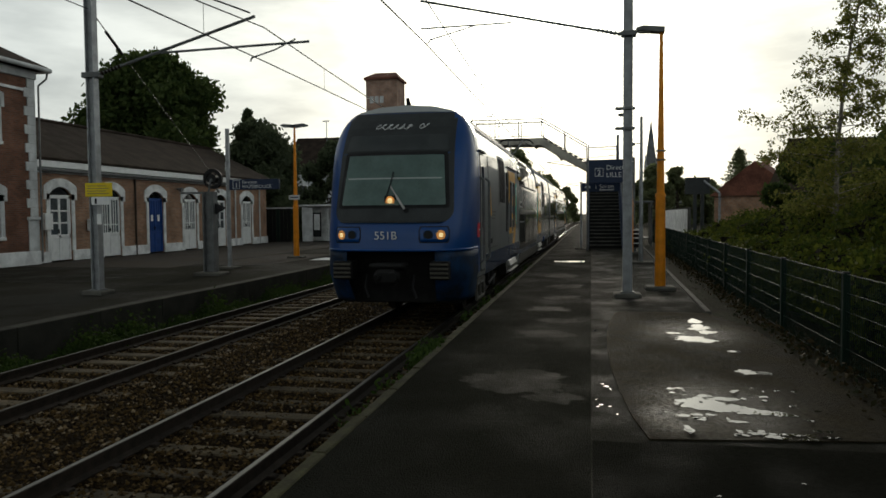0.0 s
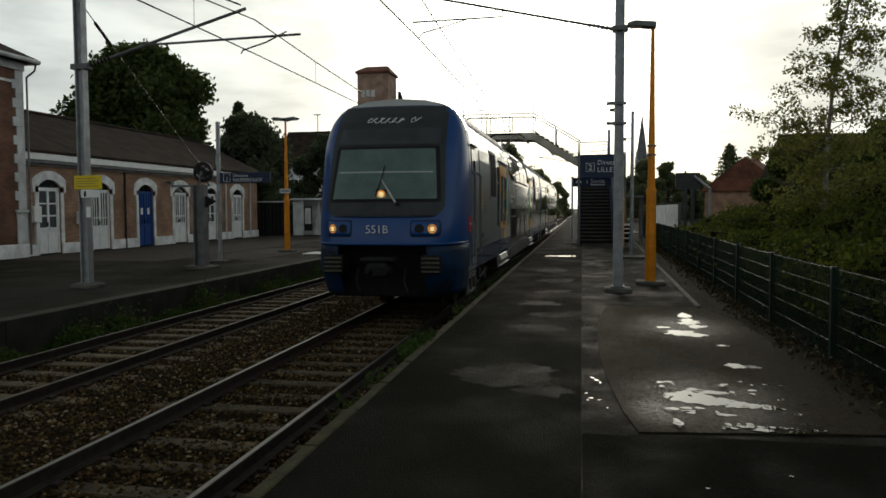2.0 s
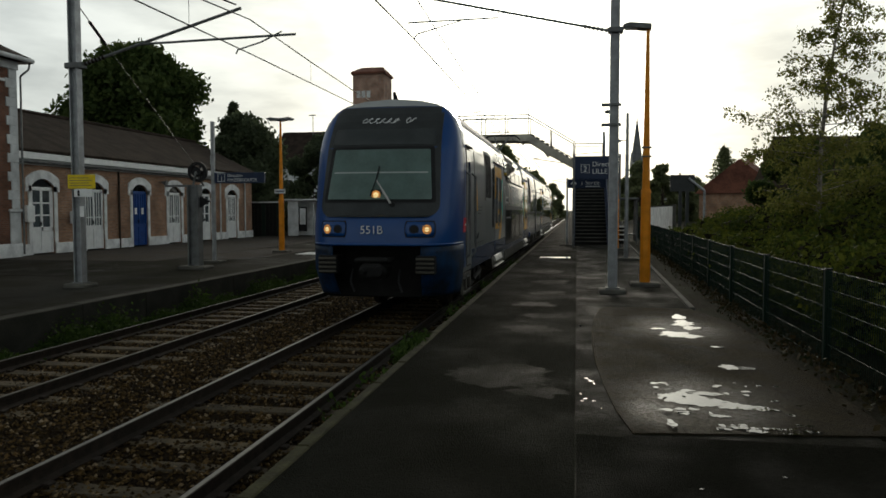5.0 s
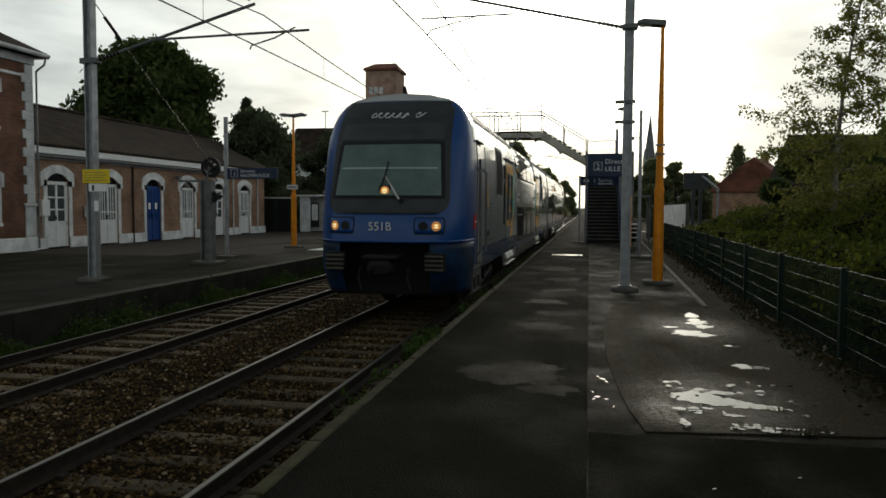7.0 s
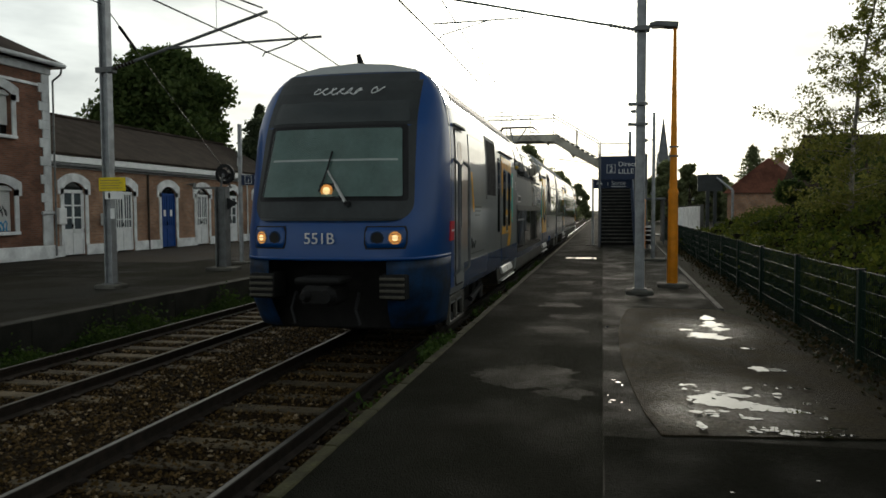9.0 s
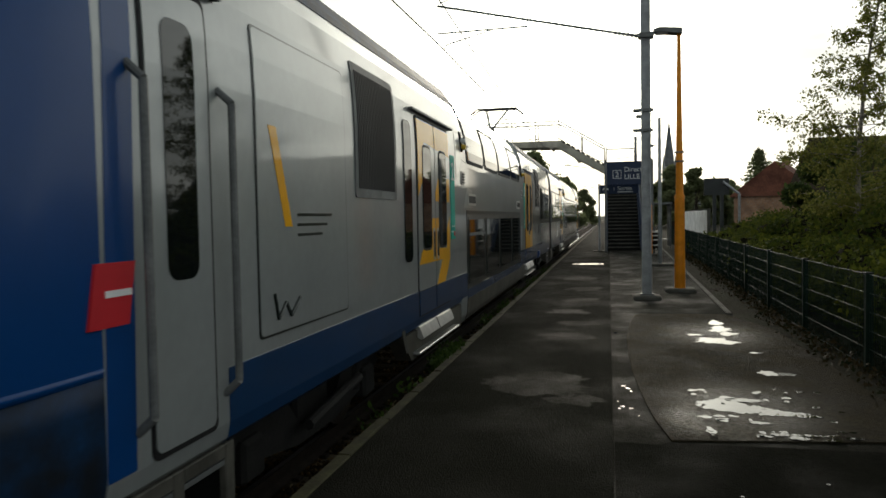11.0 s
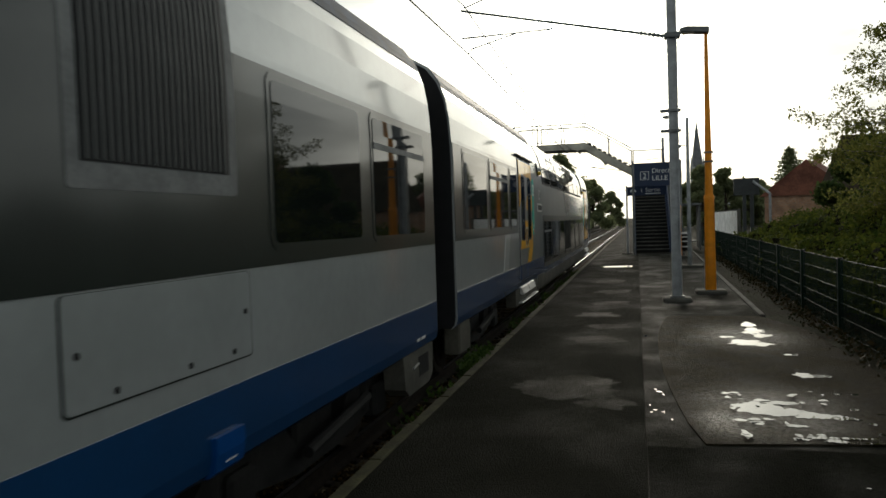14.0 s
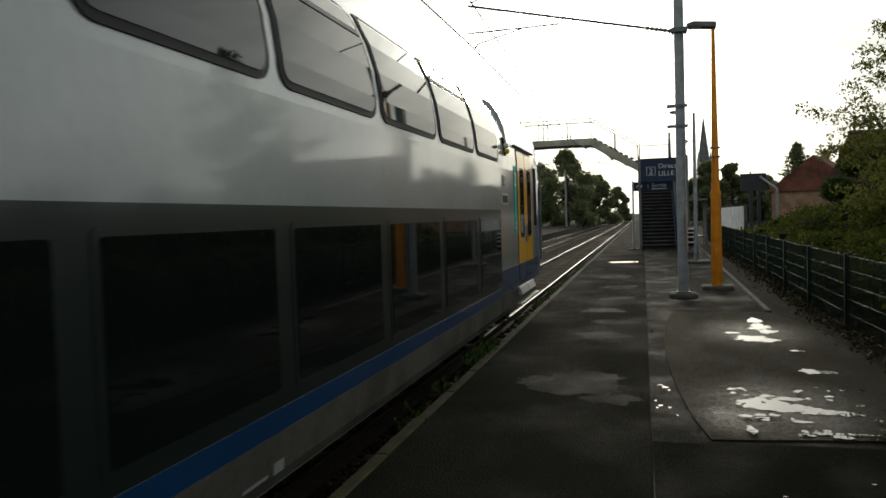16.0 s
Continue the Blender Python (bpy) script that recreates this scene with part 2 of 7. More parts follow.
SLEEPER = mat("weathered_sleeper", (0.088, 0.068, 0.040), 0.9, var=0.5, scale=4, fine=50, bump=0.5, rand=0.25)
STEEL_RUST = mat("rusty_rail", (0.024, 0.017, 0.012), 0.8, var=0.4, scale=8, fine=60, bump=0.3)
STEEL_DULL = mat("dull_rail_head", (0.085, 0.075, 0.062), 0.5, metal=0.7, var=0.2, scale=20, fine=200, bump=0.05)
STEEL_SHINE = mat("polished_rail_head", (0.17, 0.16, 0.145), 0.42, metal=1.0, var=0.15, scale=20, fine=200, bump=0.05)
BALLAST = mat("ballast_bed", (0.023, 0.015, 0.006), 0.95, var=0.6, scale=25, fine=45, bump=1.0, dist=0.03, second=(0.010, 0.006, 0.003), spec=0.05)
EARTH = mat("earth_and_weeds", (0.032, 0.034, 0.018), 0.95, spec=0.08, var=0.6, scale=1.2, fine=30, bump=0.8, dist=0.03, second=(0.024, 0.019, 0.012))
GALV = mat("galvanised_steel", (0.33, 0.34, 0.35), 0.5, metal=0.55, var=0.25, scale=5, fine=60, bump=0.08)
GALV_DARK = mat("dull_grey_steel", (0.16, 0.165, 0.165), 0.6, metal=0.3, var=0.3, scale=4, fine=50, bump=0.1)
ORANGE = mat("orange_paint", (0.72, 0.25, 0.012), 0.45, var=0.2, scale=4, fine=50, bump=0.05)
YELLOW_SIGN = mat("yellow_sign", (0.75, 0.56, 0.02), 0.5, var=0.1, bump=0.0)
BLACK = mat("black_rubber", (0.012, 0.012, 0.013), 0.6, var=0.2, bump=0.1)
DARK = mat("dark_underframe", (0.011, 0.0105, 0.010), 0.75, var=0.4, scale=5, fine=40, bump=0.3)
BLUE_SIGN = mat("dark_blue_sign", (0.018, 0.030, 0.065), 0.45, var=0.1, bump=0.0)
WHITE = mat("white_paint", (0.84, 0.84, 0.83), 0.5, var=0.08, scale=4, fine=60, bump=0.05)
OFFWHITE = mat("weathered_white_render", (0.81, 0.815, 0.81), 0.8, var=0.25, scale=2.5, fine=40, bump=0.2)
GREY_RENDER = mat("grey_painted_render", (0.60, 0.61, 0.61), 0.8, var=0.25, scale=2, fine=40, bump=0.2)
BLUE_DOOR = mat("blue_painted_wood", (0.012, 0.060, 0.24), 0.5, var=0.2, scale=3, fine=60, bump=0.1)
BRICK = brick_mat("red_brick", (0.39, 0.215, 0.130), (0.27, 0.145, 0.090), (0.30, 0.255, 0.21))
BRICK_DARK = brick_mat("brown_brick", (0.23, 0.105, 0.064), (0.15, 0.068, 0.044), (0.16, 0.13, 0.11))
ROOF = mat("dark_clay_tiles", (0.036, 0.026, 0.020), 0.9, spec=0.08, var=0.4, scale=1.5, fine=14, bump=0.6, dist=0.03)
RED_ROOF = mat("red_clay_tiles", (0.17, 0.068, 0.045), 0.85, var=0.4, scale=0.8, fine=8, bump=0.5, dist=0.04)
OLD_ROOF = mat("weathered_brown_tiles", (0.050, 0.038, 0.024), 0.9, var=0.4, scale=0.8, fine=8, bump=0.5, dist=0.04, spec=0.08)
# church slate, its colour lightened for distance haze
SLATE_HAZED = mat("slate", (0.16, 0.165, 0.175), 0.7, var=0.3, scale=0.5, fine=6, bump=0.3)
GLASS_GREY = mat("grey_cab_glass", (0.030, 0.036, 0.037), 0.12, var=0.15, scale=3, fine=20, bump=0.0, spec=0.5)
PANE_GLASS = mat("blue_grey_pane", (0.075, 0.090, 0.098), 0.10, var=0.25, scale=3, fine=20, bump=0.0, spec=0.5)
GLASS_DARK = mat("dark_window_glass", (0.006, 0.008, 0.008), 0.03, var=0.0, bump=0.0, spec=0.5)
SHUTTER = mat("rolled_shutter", (0.62, 0.62, 0.60), 0.6, var=0.12, scale=3, fine=40, bump=0.1)
BLUE = mat("blue_train_paint", (0.001, 0.046, 0.185), 0.30, var=0.06, scale=2, fine=30, bump=0.0, spec=0.3, coat=0.2)
# darker blue: mottled grime plus the shade under the nose, in one colour
BLUE_GRIME_SHADE = mat("grimy_shaded_blue_paint", (0.003, 0.028, 0.082), 0.55, var=0.35, scale=4, fine=30, bump=0.04, second=(0.006, 0.010, 0.016))
BLUE_STRIPE = mat("blue_stripe_paint", (0.002, 0.034, 0.105), 0.4, var=0.12, scale=2, fine=30, bump=0.0, coat=0.9)
SILVER = mat("silver_grey_train_paint", (0.315, 0.33, 0.33), 0.34, metal=0.25, var=0.10, scale=1.2, fine=12, bump=0.0, spec=0.4, coat=1.0)
LIVERY = mat("pale_livery_grey", (0.48, 0.49, 0.485), 0.34, metal=0.25, var=0.10, scale=1.2, fine=12, bump=0.0, spec=0.4, coat=1.0)
LIVERY_DARK = mat("mid_livery_grey", (0.27, 0.29, 0.295), 0.34, metal=0.25, var=0.10, scale=1.2, fine=12, bump=0.0, spec=0.4, coat=1.0)
SILVER2 = mat("pale_livery_swoosh", (0.60, 0.61, 0.61), 0.32, metal=0.1, var=0.12, scale=1.2, fine=12, bump=0.02)
GREY_BAND = mat("dark_grey_window_band", (0.011, 0.016, 0.014), 0.35, var=0.15, scale=2, fine=20, bump=0.0, coat=0.7, coat_rough=0.12)
SKIRT = mat("dusty_grey_skirt", (0.075, 0.069, 0.055), 0.7, var=0.35, scale=2, fine=20, bump=0.05)
MASK = mat("dark_cab_mask", (0.030, 0.034, 0.035), 0.32, var=0.2, scale=4, fine=30, bump=0.03)
YELLOW = mat("yellow_door_paint", (0.86, 0.41, 0.002), 0.35, spec=0.15, var=0.08, scale=2, fine=30, bump=0.0, coat=0.6)
TEAL = mat("teal_sticker", (0.0, 0.36, 0.27), 0.5, var=0.1, bump=0.0)
RED = mat("red_sticker", (0.55, 0.02, 0.03), 0.5, var=0.05, bump=0.0)
ALU = mat("bare_aluminium", (0.46, 0.455, 0.44), 0.42, metal=0.9, var=0.15, scale=10, fine=80, bump=0.05)
# blind colour takes in the sky's reflection on the windscreen
BLIND_REFLECTION = mat("sky_tinted_cab_blind", (0.22, 0.31, 0.29), 0.8, var=0.15, scale=3, fine=20, bump=0.02)
LAMP_ON = mat("lit_headlamp", (1.0, 0.72, 0.34), 0.3, var=0.0, bump=0.0, emit=0.75)
LAMP_RIM = mat("headlamp_reflector", (1.0, 0.42, 0.10), 0.3, var=0.0, bump=0.0, emit=0.22)
GREEN_STEEL = mat("dark_green_coated_steel", (0.006, 0.019, 0.012), 0.55, var=0.2, scale=5, fine=40, bump=0.03)
BARK = mat("bark", (0.060, 0.045, 0.034), 0.9, var=0.5, scale=6, fine=30, bump=0.8, dist=0.02)
# bush core: brown twigs, with the shade inside the bushes in the colour
TWIGS_SHADED = mat("twigs_and_shade", (0.020, 0.018, 0.010), 0.95, var=0.6, scale=8, fine=40, bump=0.8, dist=0.02, spec=0.05)
BIRCH_BARK = mat("birch_bark", (0.30, 0.27, 0.23), 0.8, var=0.7, scale=9, fine=30, bump=0.4)
LEAF_BROAD = leaf_mat("broad_leaves", (0.036, 0.062, 0.018), (0.085, 0.115, 0.032), 0.4)
# conifer green brightened in the colour itself for the haze before these trees
LEAF_CONIFER_HAZY = leaf_mat("hazy_conifer_leaves", (0.060, 0.078, 0.046), (0.115, 0.140, 0.075), 0.5)
LEAF_HEDGE = leaf_mat("hedge_leaves", (0.026, 0.046, 0.008), (0.105, 0.118, 0.017), 0.5)
LEAF_BIRCH = leaf_mat("birch_leaves", (0.11, 0.13, 0.03), (0.22, 0.21, 0.055), 0.65)
# leaf colour lightened to paint the haze over distant trees
LEAF_HAZY = leaf_mat("hazy_far_leaves", (0.14, 0.17, 0.085), (0.24, 0.26, 0.13), 0.65)
GRASS = leaf_mat("weeds", (0.020, 0.042, 0.008), (0.050, 0.080, 0.016), 0.4)
LITTER = leaf_mat("leaf_litter", (0.014, 0.020, 0.007), (0.060, 0.042, 0.020), 0.2)
# church stone, with the distance haze mixed into a lighter grey
STONE_HAZED = mat("hazed_church_stone", (0.34, 0.34, 0.34), 0.9, var=0.3, scale=0.4, fine=4, bump=0.1)
WIRE = mat("overhead_wire", (0.045, 0.045, 0.045), 0.5, metal=0.5, var=0.1, bump=0.0)
AMBER = mat("amber_lens", (0.55, 0.36, 0.02), 0.3, var=0.1, bump=0.0, spec=0.5)
DUSTY = mat("dusty_silver_box", (0.085, 0.080, 0.068), 0.6, var=0.35, scale=3, fine=20, bump=0.05)
PURPLE = mat("purple_panel", (0.10, 0.06, 0.20), 0.5, var=0.1, bump=0.0)


# ---------------------------------------------------------------- mesh helpers
def mesh_of(name, bm, material, smooth=False):
    me = bpy.data.meshes.new(name)
    bm.to_mesh(me)
    bm.free()
    for m in (material if isinstance(material, (list, tuple)) else (material,)):
        me.materials.append(m)
    if smooth:
        me.polygons.foreach_set("use_smooth", [True] * len(me.polygons))
    return me


def part(name, bm, material, parent=None, label="", smooth=False):
    ob = new(name, mesh_of(name, bm, material, smooth))
    ob.parent = parent
    if label:
        ob["label"] = label
    return ob


def thing(name, label, category, group="", kind="", at=(0, 0, 0)):
    ob = new(name)
    ob.location = at
    ob.empty_display_size = 0.2
    return tagged(ob, label, category, group, kind)


def box(bm, x0, x1, y0, y1, z0, z1, bevel=0.0):
    vs = [bm.verts.new((x, y, z)) for z in (z0, z1) for y in (y0, y1) for x in (x0, x1)]
    fs = [bm.faces.new([vs[i] for i in f]) for f in ((0, 2, 3, 1), (4, 5, 7, 6), (0, 1, 5, 4), (2, 6, 7, 3), (0, 4, 6, 2), (1, 3, 7, 5))]
    if bevel:
        es = list({e for f in fs for e in f.edges})
        bmesh.ops.bevel(bm, geom=es, offset=bevel, segments=1, affect="EDGES")
    return bm


def boxed(*a, **k):
    return box(bmesh.new(), *a, **k)


def tube(bm, p0, p1, r0, r1=None, seg=10, cap=True):
    p0, p1 = Vector(p0), Vector(p1)
    r1 = r0 if r1 is None else r1
    way = (p1 - p0).normalized()
    a = way.orthogonal().normalized()
    b = way.cross(a)
    rings = []
    for p, r in ((p0, r0), (p1, r1)):
        rings.append([bm.verts.new(p + (a * math.cos(2 * math.pi * i / seg) + b * math.sin(2 * math.pi * i / seg)) * r) for i in range(seg)])
    for i in range(seg):
        bm.faces.new((rings[0][i], rings[0][(i + 1) % seg], rings[1][(i + 1) % seg], rings[1][i]))
    if cap:
        bm.faces.new(rings[0][::-1])
        bm.faces.new(rings[1])
    return bm


def tubed(*a, **k):
    return tube(bmesh.new(), *a, **k)


def path_tube(bm, pts, r, seg=6):
    for a, b in zip(pts, pts[1:]):
        tube(bm, a, b, r, seg=seg)
    return bm


def prism(bm, pts, axis, a, b):
    """A polygon of two-number points pushed along an axis from a to b."""
    put = {"x": lambda p, v: (v, p[0], p[1]), "y": lambda p, v: (p[0], v, p[1]), "z": lambda p, v: (p[0], p[1], v)}[axis]
    lo, hi = [bm.verts.new(put(p, a)) for p in pts], [bm.verts.new(put(p, b)) for p in pts]
    n = len(pts)
    for i in range(n):
        bm.faces.new((lo[i], lo[(i + 1) % n], hi[(i + 1) % n], hi[i]))
    bm.faces.new(lo[::-1])
    bm.faces.new(hi)
    bmesh.ops.recalc_face_normals(bm, faces=bm.faces[:])
    return bm


def letters(text, size, material, parent, m, name="lettering", depth=0.003, label=""):
    cu = bpy.data.curves.new(name, "FONT")
    cu.body, cu.size, cu.extrude = text, size, depth
    tmp = bpy.data.objects.new(name, cu)
    scene.collection.objects.link(tmp)
    me = bpy.data.meshes.new_from_object(tmp.evaluated_get(bpy.context.evaluated_depsgraph_get()))
    bpy.data.objects.remove(tmp)
    bpy.data.curves.remove(cu)
    me.materials.clear()
    me.materials.append(material)
    ob = new(name, me)
    ob.parent = parent
    ob.matrix_basis = m
    if label:
        ob["label"] = label
    return ob


def from_arrays(name, verts, faces, material, parent=None):
    me = bpy.data.meshes.new(name)
    me.from_pydata(verts.tolist() if hasattr(verts, "tolist") else verts, [], faces.tolist() if hasattr(faces, "tolist") else faces)
    me.materials.append(material)
    ob = new(name, me)
    ob.parent = parent
    return ob


def leaf_cloud(centres, size, rng, droop=0.0):
    """Small four-cornered leaves, bent along the midrib, at the centres given (n x 3)."""
    n = len(centres)
    a = rng.normal(size=(n, 3))
    a[:, 2] -= droop
    a /= np.linalg.norm(a, axis=1)[:, None]
    b = np.cross(a, rng.normal(size=(n, 3)))
    b /= np.linalg.norm(b, axis=1)[:, None]
    s = (size * rng.uniform(0.6, 1.4, n))[:, None]
    v = np.stack([centres - a * s, centres + b * s * 0.55, centres + a * s, centres - b * s * 0.55], 1).reshape(-1, 3)
    f = np.arange(n * 4).reshape(n, 4)
    return v, f


def clumps(rng, blobs, per):
    """Points near the skin of blobs (x, y, z, rx, ry, rz), thinned with noise so that gaps show."""
    pts = []
    for x, y, z, rx, ry, rz in blobs:
        d = rng.normal(size=(per, 3))
        d /= np.linalg.norm(d, axis=1)[:, None]
        r = rng.uniform(0.55, 1.08, per)[:, None]
        pts.append(np.array((x, y, z)) + d * r * np.array((rx, ry, rz)))
    return np.concatenate(pts)


# ---------------------------------------------------------------- ground, tracks, platforms
RAIL = -0.375                 # rail top, below the platform
NEAR, FAR = -3.535, -7.03     # track axes
EDGE = -1.965                 # platform edge
FEDGE = -8.75                 # edge of the platform by the station


def ground_sheet():
    xs = [(-900, 0.2), (-40, -0.05), (-8.95, -0.10), (-8.9, -0.62), (-8.2, -0.60), (-7.8, -0.60), (-2.0, -0.62), (-1.97, -0.12), (1.9, -0.12), (2.3, -0.03), (3.4, 0.02), (8, 0.3), (40, 0.4), (900, 0.5)]
    ys = [-300, -60, -20, 0, 5, 10, 15, 20, 30, 45, 60, 100, 200, 400, 900, 1500]
    bm = bmesh.new()
    grid = [[bm.verts.new((x, y, z)) for x, z in xs] for y in ys]
    for r0, r1 in zip(grid, grid[1:]):
        for i in range(len(xs) - 1):
            bm.faces.new((r0[i], r0[i + 1], r1[i + 1], r1[i]))
    g = part("ground", bm, EARTH)
    tagged(g, "earth and weeds beside and beyond the tracks", "ground", kind="structure")


ground_sheet()


def rail_mesh(y0, y1):
    """Foot, web and head of a rail in one bar, its running surface apart."""
    prof = [(-0.070, -0.150), (0.070, -0.150), (0.070, -0.138), (0.014, -0.115), (0.012, -0.045), (0.034, -0.036), (0.034, -0.004), (-0.034, -0.004), (-0.034, -0.036), (-0.012, -0.045), (-0.014, -0.115), (-0.070, -0.138)]
    return prism(bmesh.new(), prof, "y", y0, y1)


def head_mesh(y0, y1):
    prof = [(-0.022, -0.010), (0.022, -0.010), (0.022, -0.002), (0.016, 0.0), (-0.016, 0.0), (-0.022, -0.002)]
    return prism(bmesh.new(), prof, "y", y0, y1)


def sleeper_mesh():
    bm = bmesh.new()
    box(bm, -1.30, 1.30, -0.125, 0.125, -0.34, -0.158, bevel=0.02)
    return mesh_of("sleeper", bm, SLEEPER)


def clip_mesh():
    bm = bmesh.new()
    for s in (-1, 1):
        box(bm, s * 0.10 - 0.035, s * 0.10 + 0.035, -0.05, 0.05, -0.16, -0.125, bevel=0.008)
    return mesh_of("rail_clip", bm, STEEL_RUST)


def track(axis, label, head=STEEL_SHINE):
    tr = thing("railway_track", label, "railway track", group="railway tracks", kind="structure", at=(axis, 0, RAIL))
    for s in (-1, 1):
        r = part("rail", rail_mesh(-25, 420), STEEL_RUST, tr, "rust-brown steel rail")
        r.location.x = s * 0.7535
        part("rail_head", head_mesh(-25, 420), head, r, "worn running surface")
    sm, cm = sleeper_mesh(), clip_mesh()
    for i in range(130):
        o = new("sleeper", sm)
        o.parent = tr
        o.location = (random.uniform(-0.015, 0.015), -2.14 + 0.617 * i, random.uniform(-0.008, 0.008))
        o.rotation_euler.z = random.uniform(-0.008, 0.008)
        if i < 40:
            for s in (-1, 1):
                c = new("rail_clip", cm)
                c.parent = o
                c.location.x = s * 0.7535
    return tr


track(NEAR, "near railway track with polished rails on weathered sleepers")
track(FAR, "second railway track with dull rails on weathered sleepers", STEEL_DULL)


def ballast():
    rng = np.random.default_rng(4)
    # bed
    bm = bmesh.new()
    prof = [(-8.6, -0.61), (-8.35, -0.570), (-6.0, -0.548), (-5.28, -0.525), (-4.6, -0.548), (-2.2, -0.560), (-1.98, -0.60)]
    ys = [-25 + 1.5 * i for i in range(60)] + [80, 120, 420]
    rows = [[bm.verts.new((x, y, z + random.uniform(-0.012, 0.012))) for x, z in prof] for y in ys]
    for a, b in zip(rows, rows[1:]):
        for i in range(len(prof) - 1):
            bm.faces.new((a[i], a[i + 1], b[i + 1], b[i]))
    bed = part("ballast_bed", bm, BALLAST)
    tagged(bed, "rust-brown ballast bed under both tracks", "ballast", kind="structure")
    # loose stones
    n = 64000
    y = 3.0 + 19.0 * rng.uniform(0, 1, n) ** 1.5
    x = rng.uniform(-8.4, -2.05, n)
    t = np.array([(1, 1, 1), (1, -1, -1), (-1, 1, -1), (-1, -1, 1)]) / 1.73
    cube = np.array([(1, 0, 0), (-1, 0, 0), (0, 1, 0), (0, -1, 0), (0, 0, 1), (0, 0, -1)], float)
    tri = np.array([(0, 2, 4), (2, 1, 4), (1, 3, 4), (3, 0, 4), (2, 0, 5), (1, 2, 5), (3, 1, 5), (0, 3, 5)])
    base = np.interp(x, [p[0] for p in prof], [p[1] for p in prof])
    s = rng.uniform(0.010, 0.030, n)
    ang = rng.uniform(0, 6.28, n)
    stretch = rng.uniform(0.65, 1.35, (n, 6, 1))
    v = cube[None] * stretch + rng.normal(0, 0.16, (n, 6, 3))
    c, sn = np.cos(ang)[:, None], np.sin(ang)[:, None]
    vx, vy = v[..., 0] * c - v[..., 1] * sn, v[..., 0] * sn + v[..., 1] * c
    v = np.stack([vx, vy, v[..., 2] * 0.75], -1) * s[:, None, None]
    v += np.stack([x, y, base + s * 0.5], -1)[:, None, :]
    f = (tri[None] + (np.arange(n) * 6)[:, None, None]).reshape(-1, 3)
    ob = from_arrays("ballast_stones", v.reshape(-1, 3), f, STONES)
    tagged(ob, "loose rust-brown and grey ballast stones between the rails", "ballast", kind="stuff")


def stones_mat():
    m = bpy.data.materials.new("ballast_stone")
    m.use_nodes = True
    nt = m.node_tree
    N, L = nt.nodes.new, nt.links.new
    b = nt.nodes["Principled BSDF"]
    b.inputs["Roughness"].default_value = 0.85
    b.inputs["Specular IOR Level"].default_value = 0.12
    g, r = N("ShaderNodeNewGeometry"), N("ShaderNodeValToRGB")
    e = r.color_ramp.elements
    e[0].color, e[0].position = (0.010, 0.006, 0.003, 1), 0.0
    e[1].color, e[1].position = (0.24, 0.185, 0.12, 1), 1.0
    for p, c in ((0.40, (0.024, 0.0145, 0.0045, 1)), (0.75, (0.066, 0.039, 0.011, 1)), (0.93, (0.120, 0.076, 0.030, 1))):
        k = e.new(p)
        k.color = c
    L(g.outputs["Random Per Island"], r.inputs[0])
    L(r.outputs[0], b.inputs["Base Color"])
    return m


STONES = stones_mat()
ballast()


def fence_x(y):
    return 2.69 + max(0.0, y - 12.0) * 0.024


def kerb_x(y):
    return 1.95 + (y - 13.0) * 0.0235


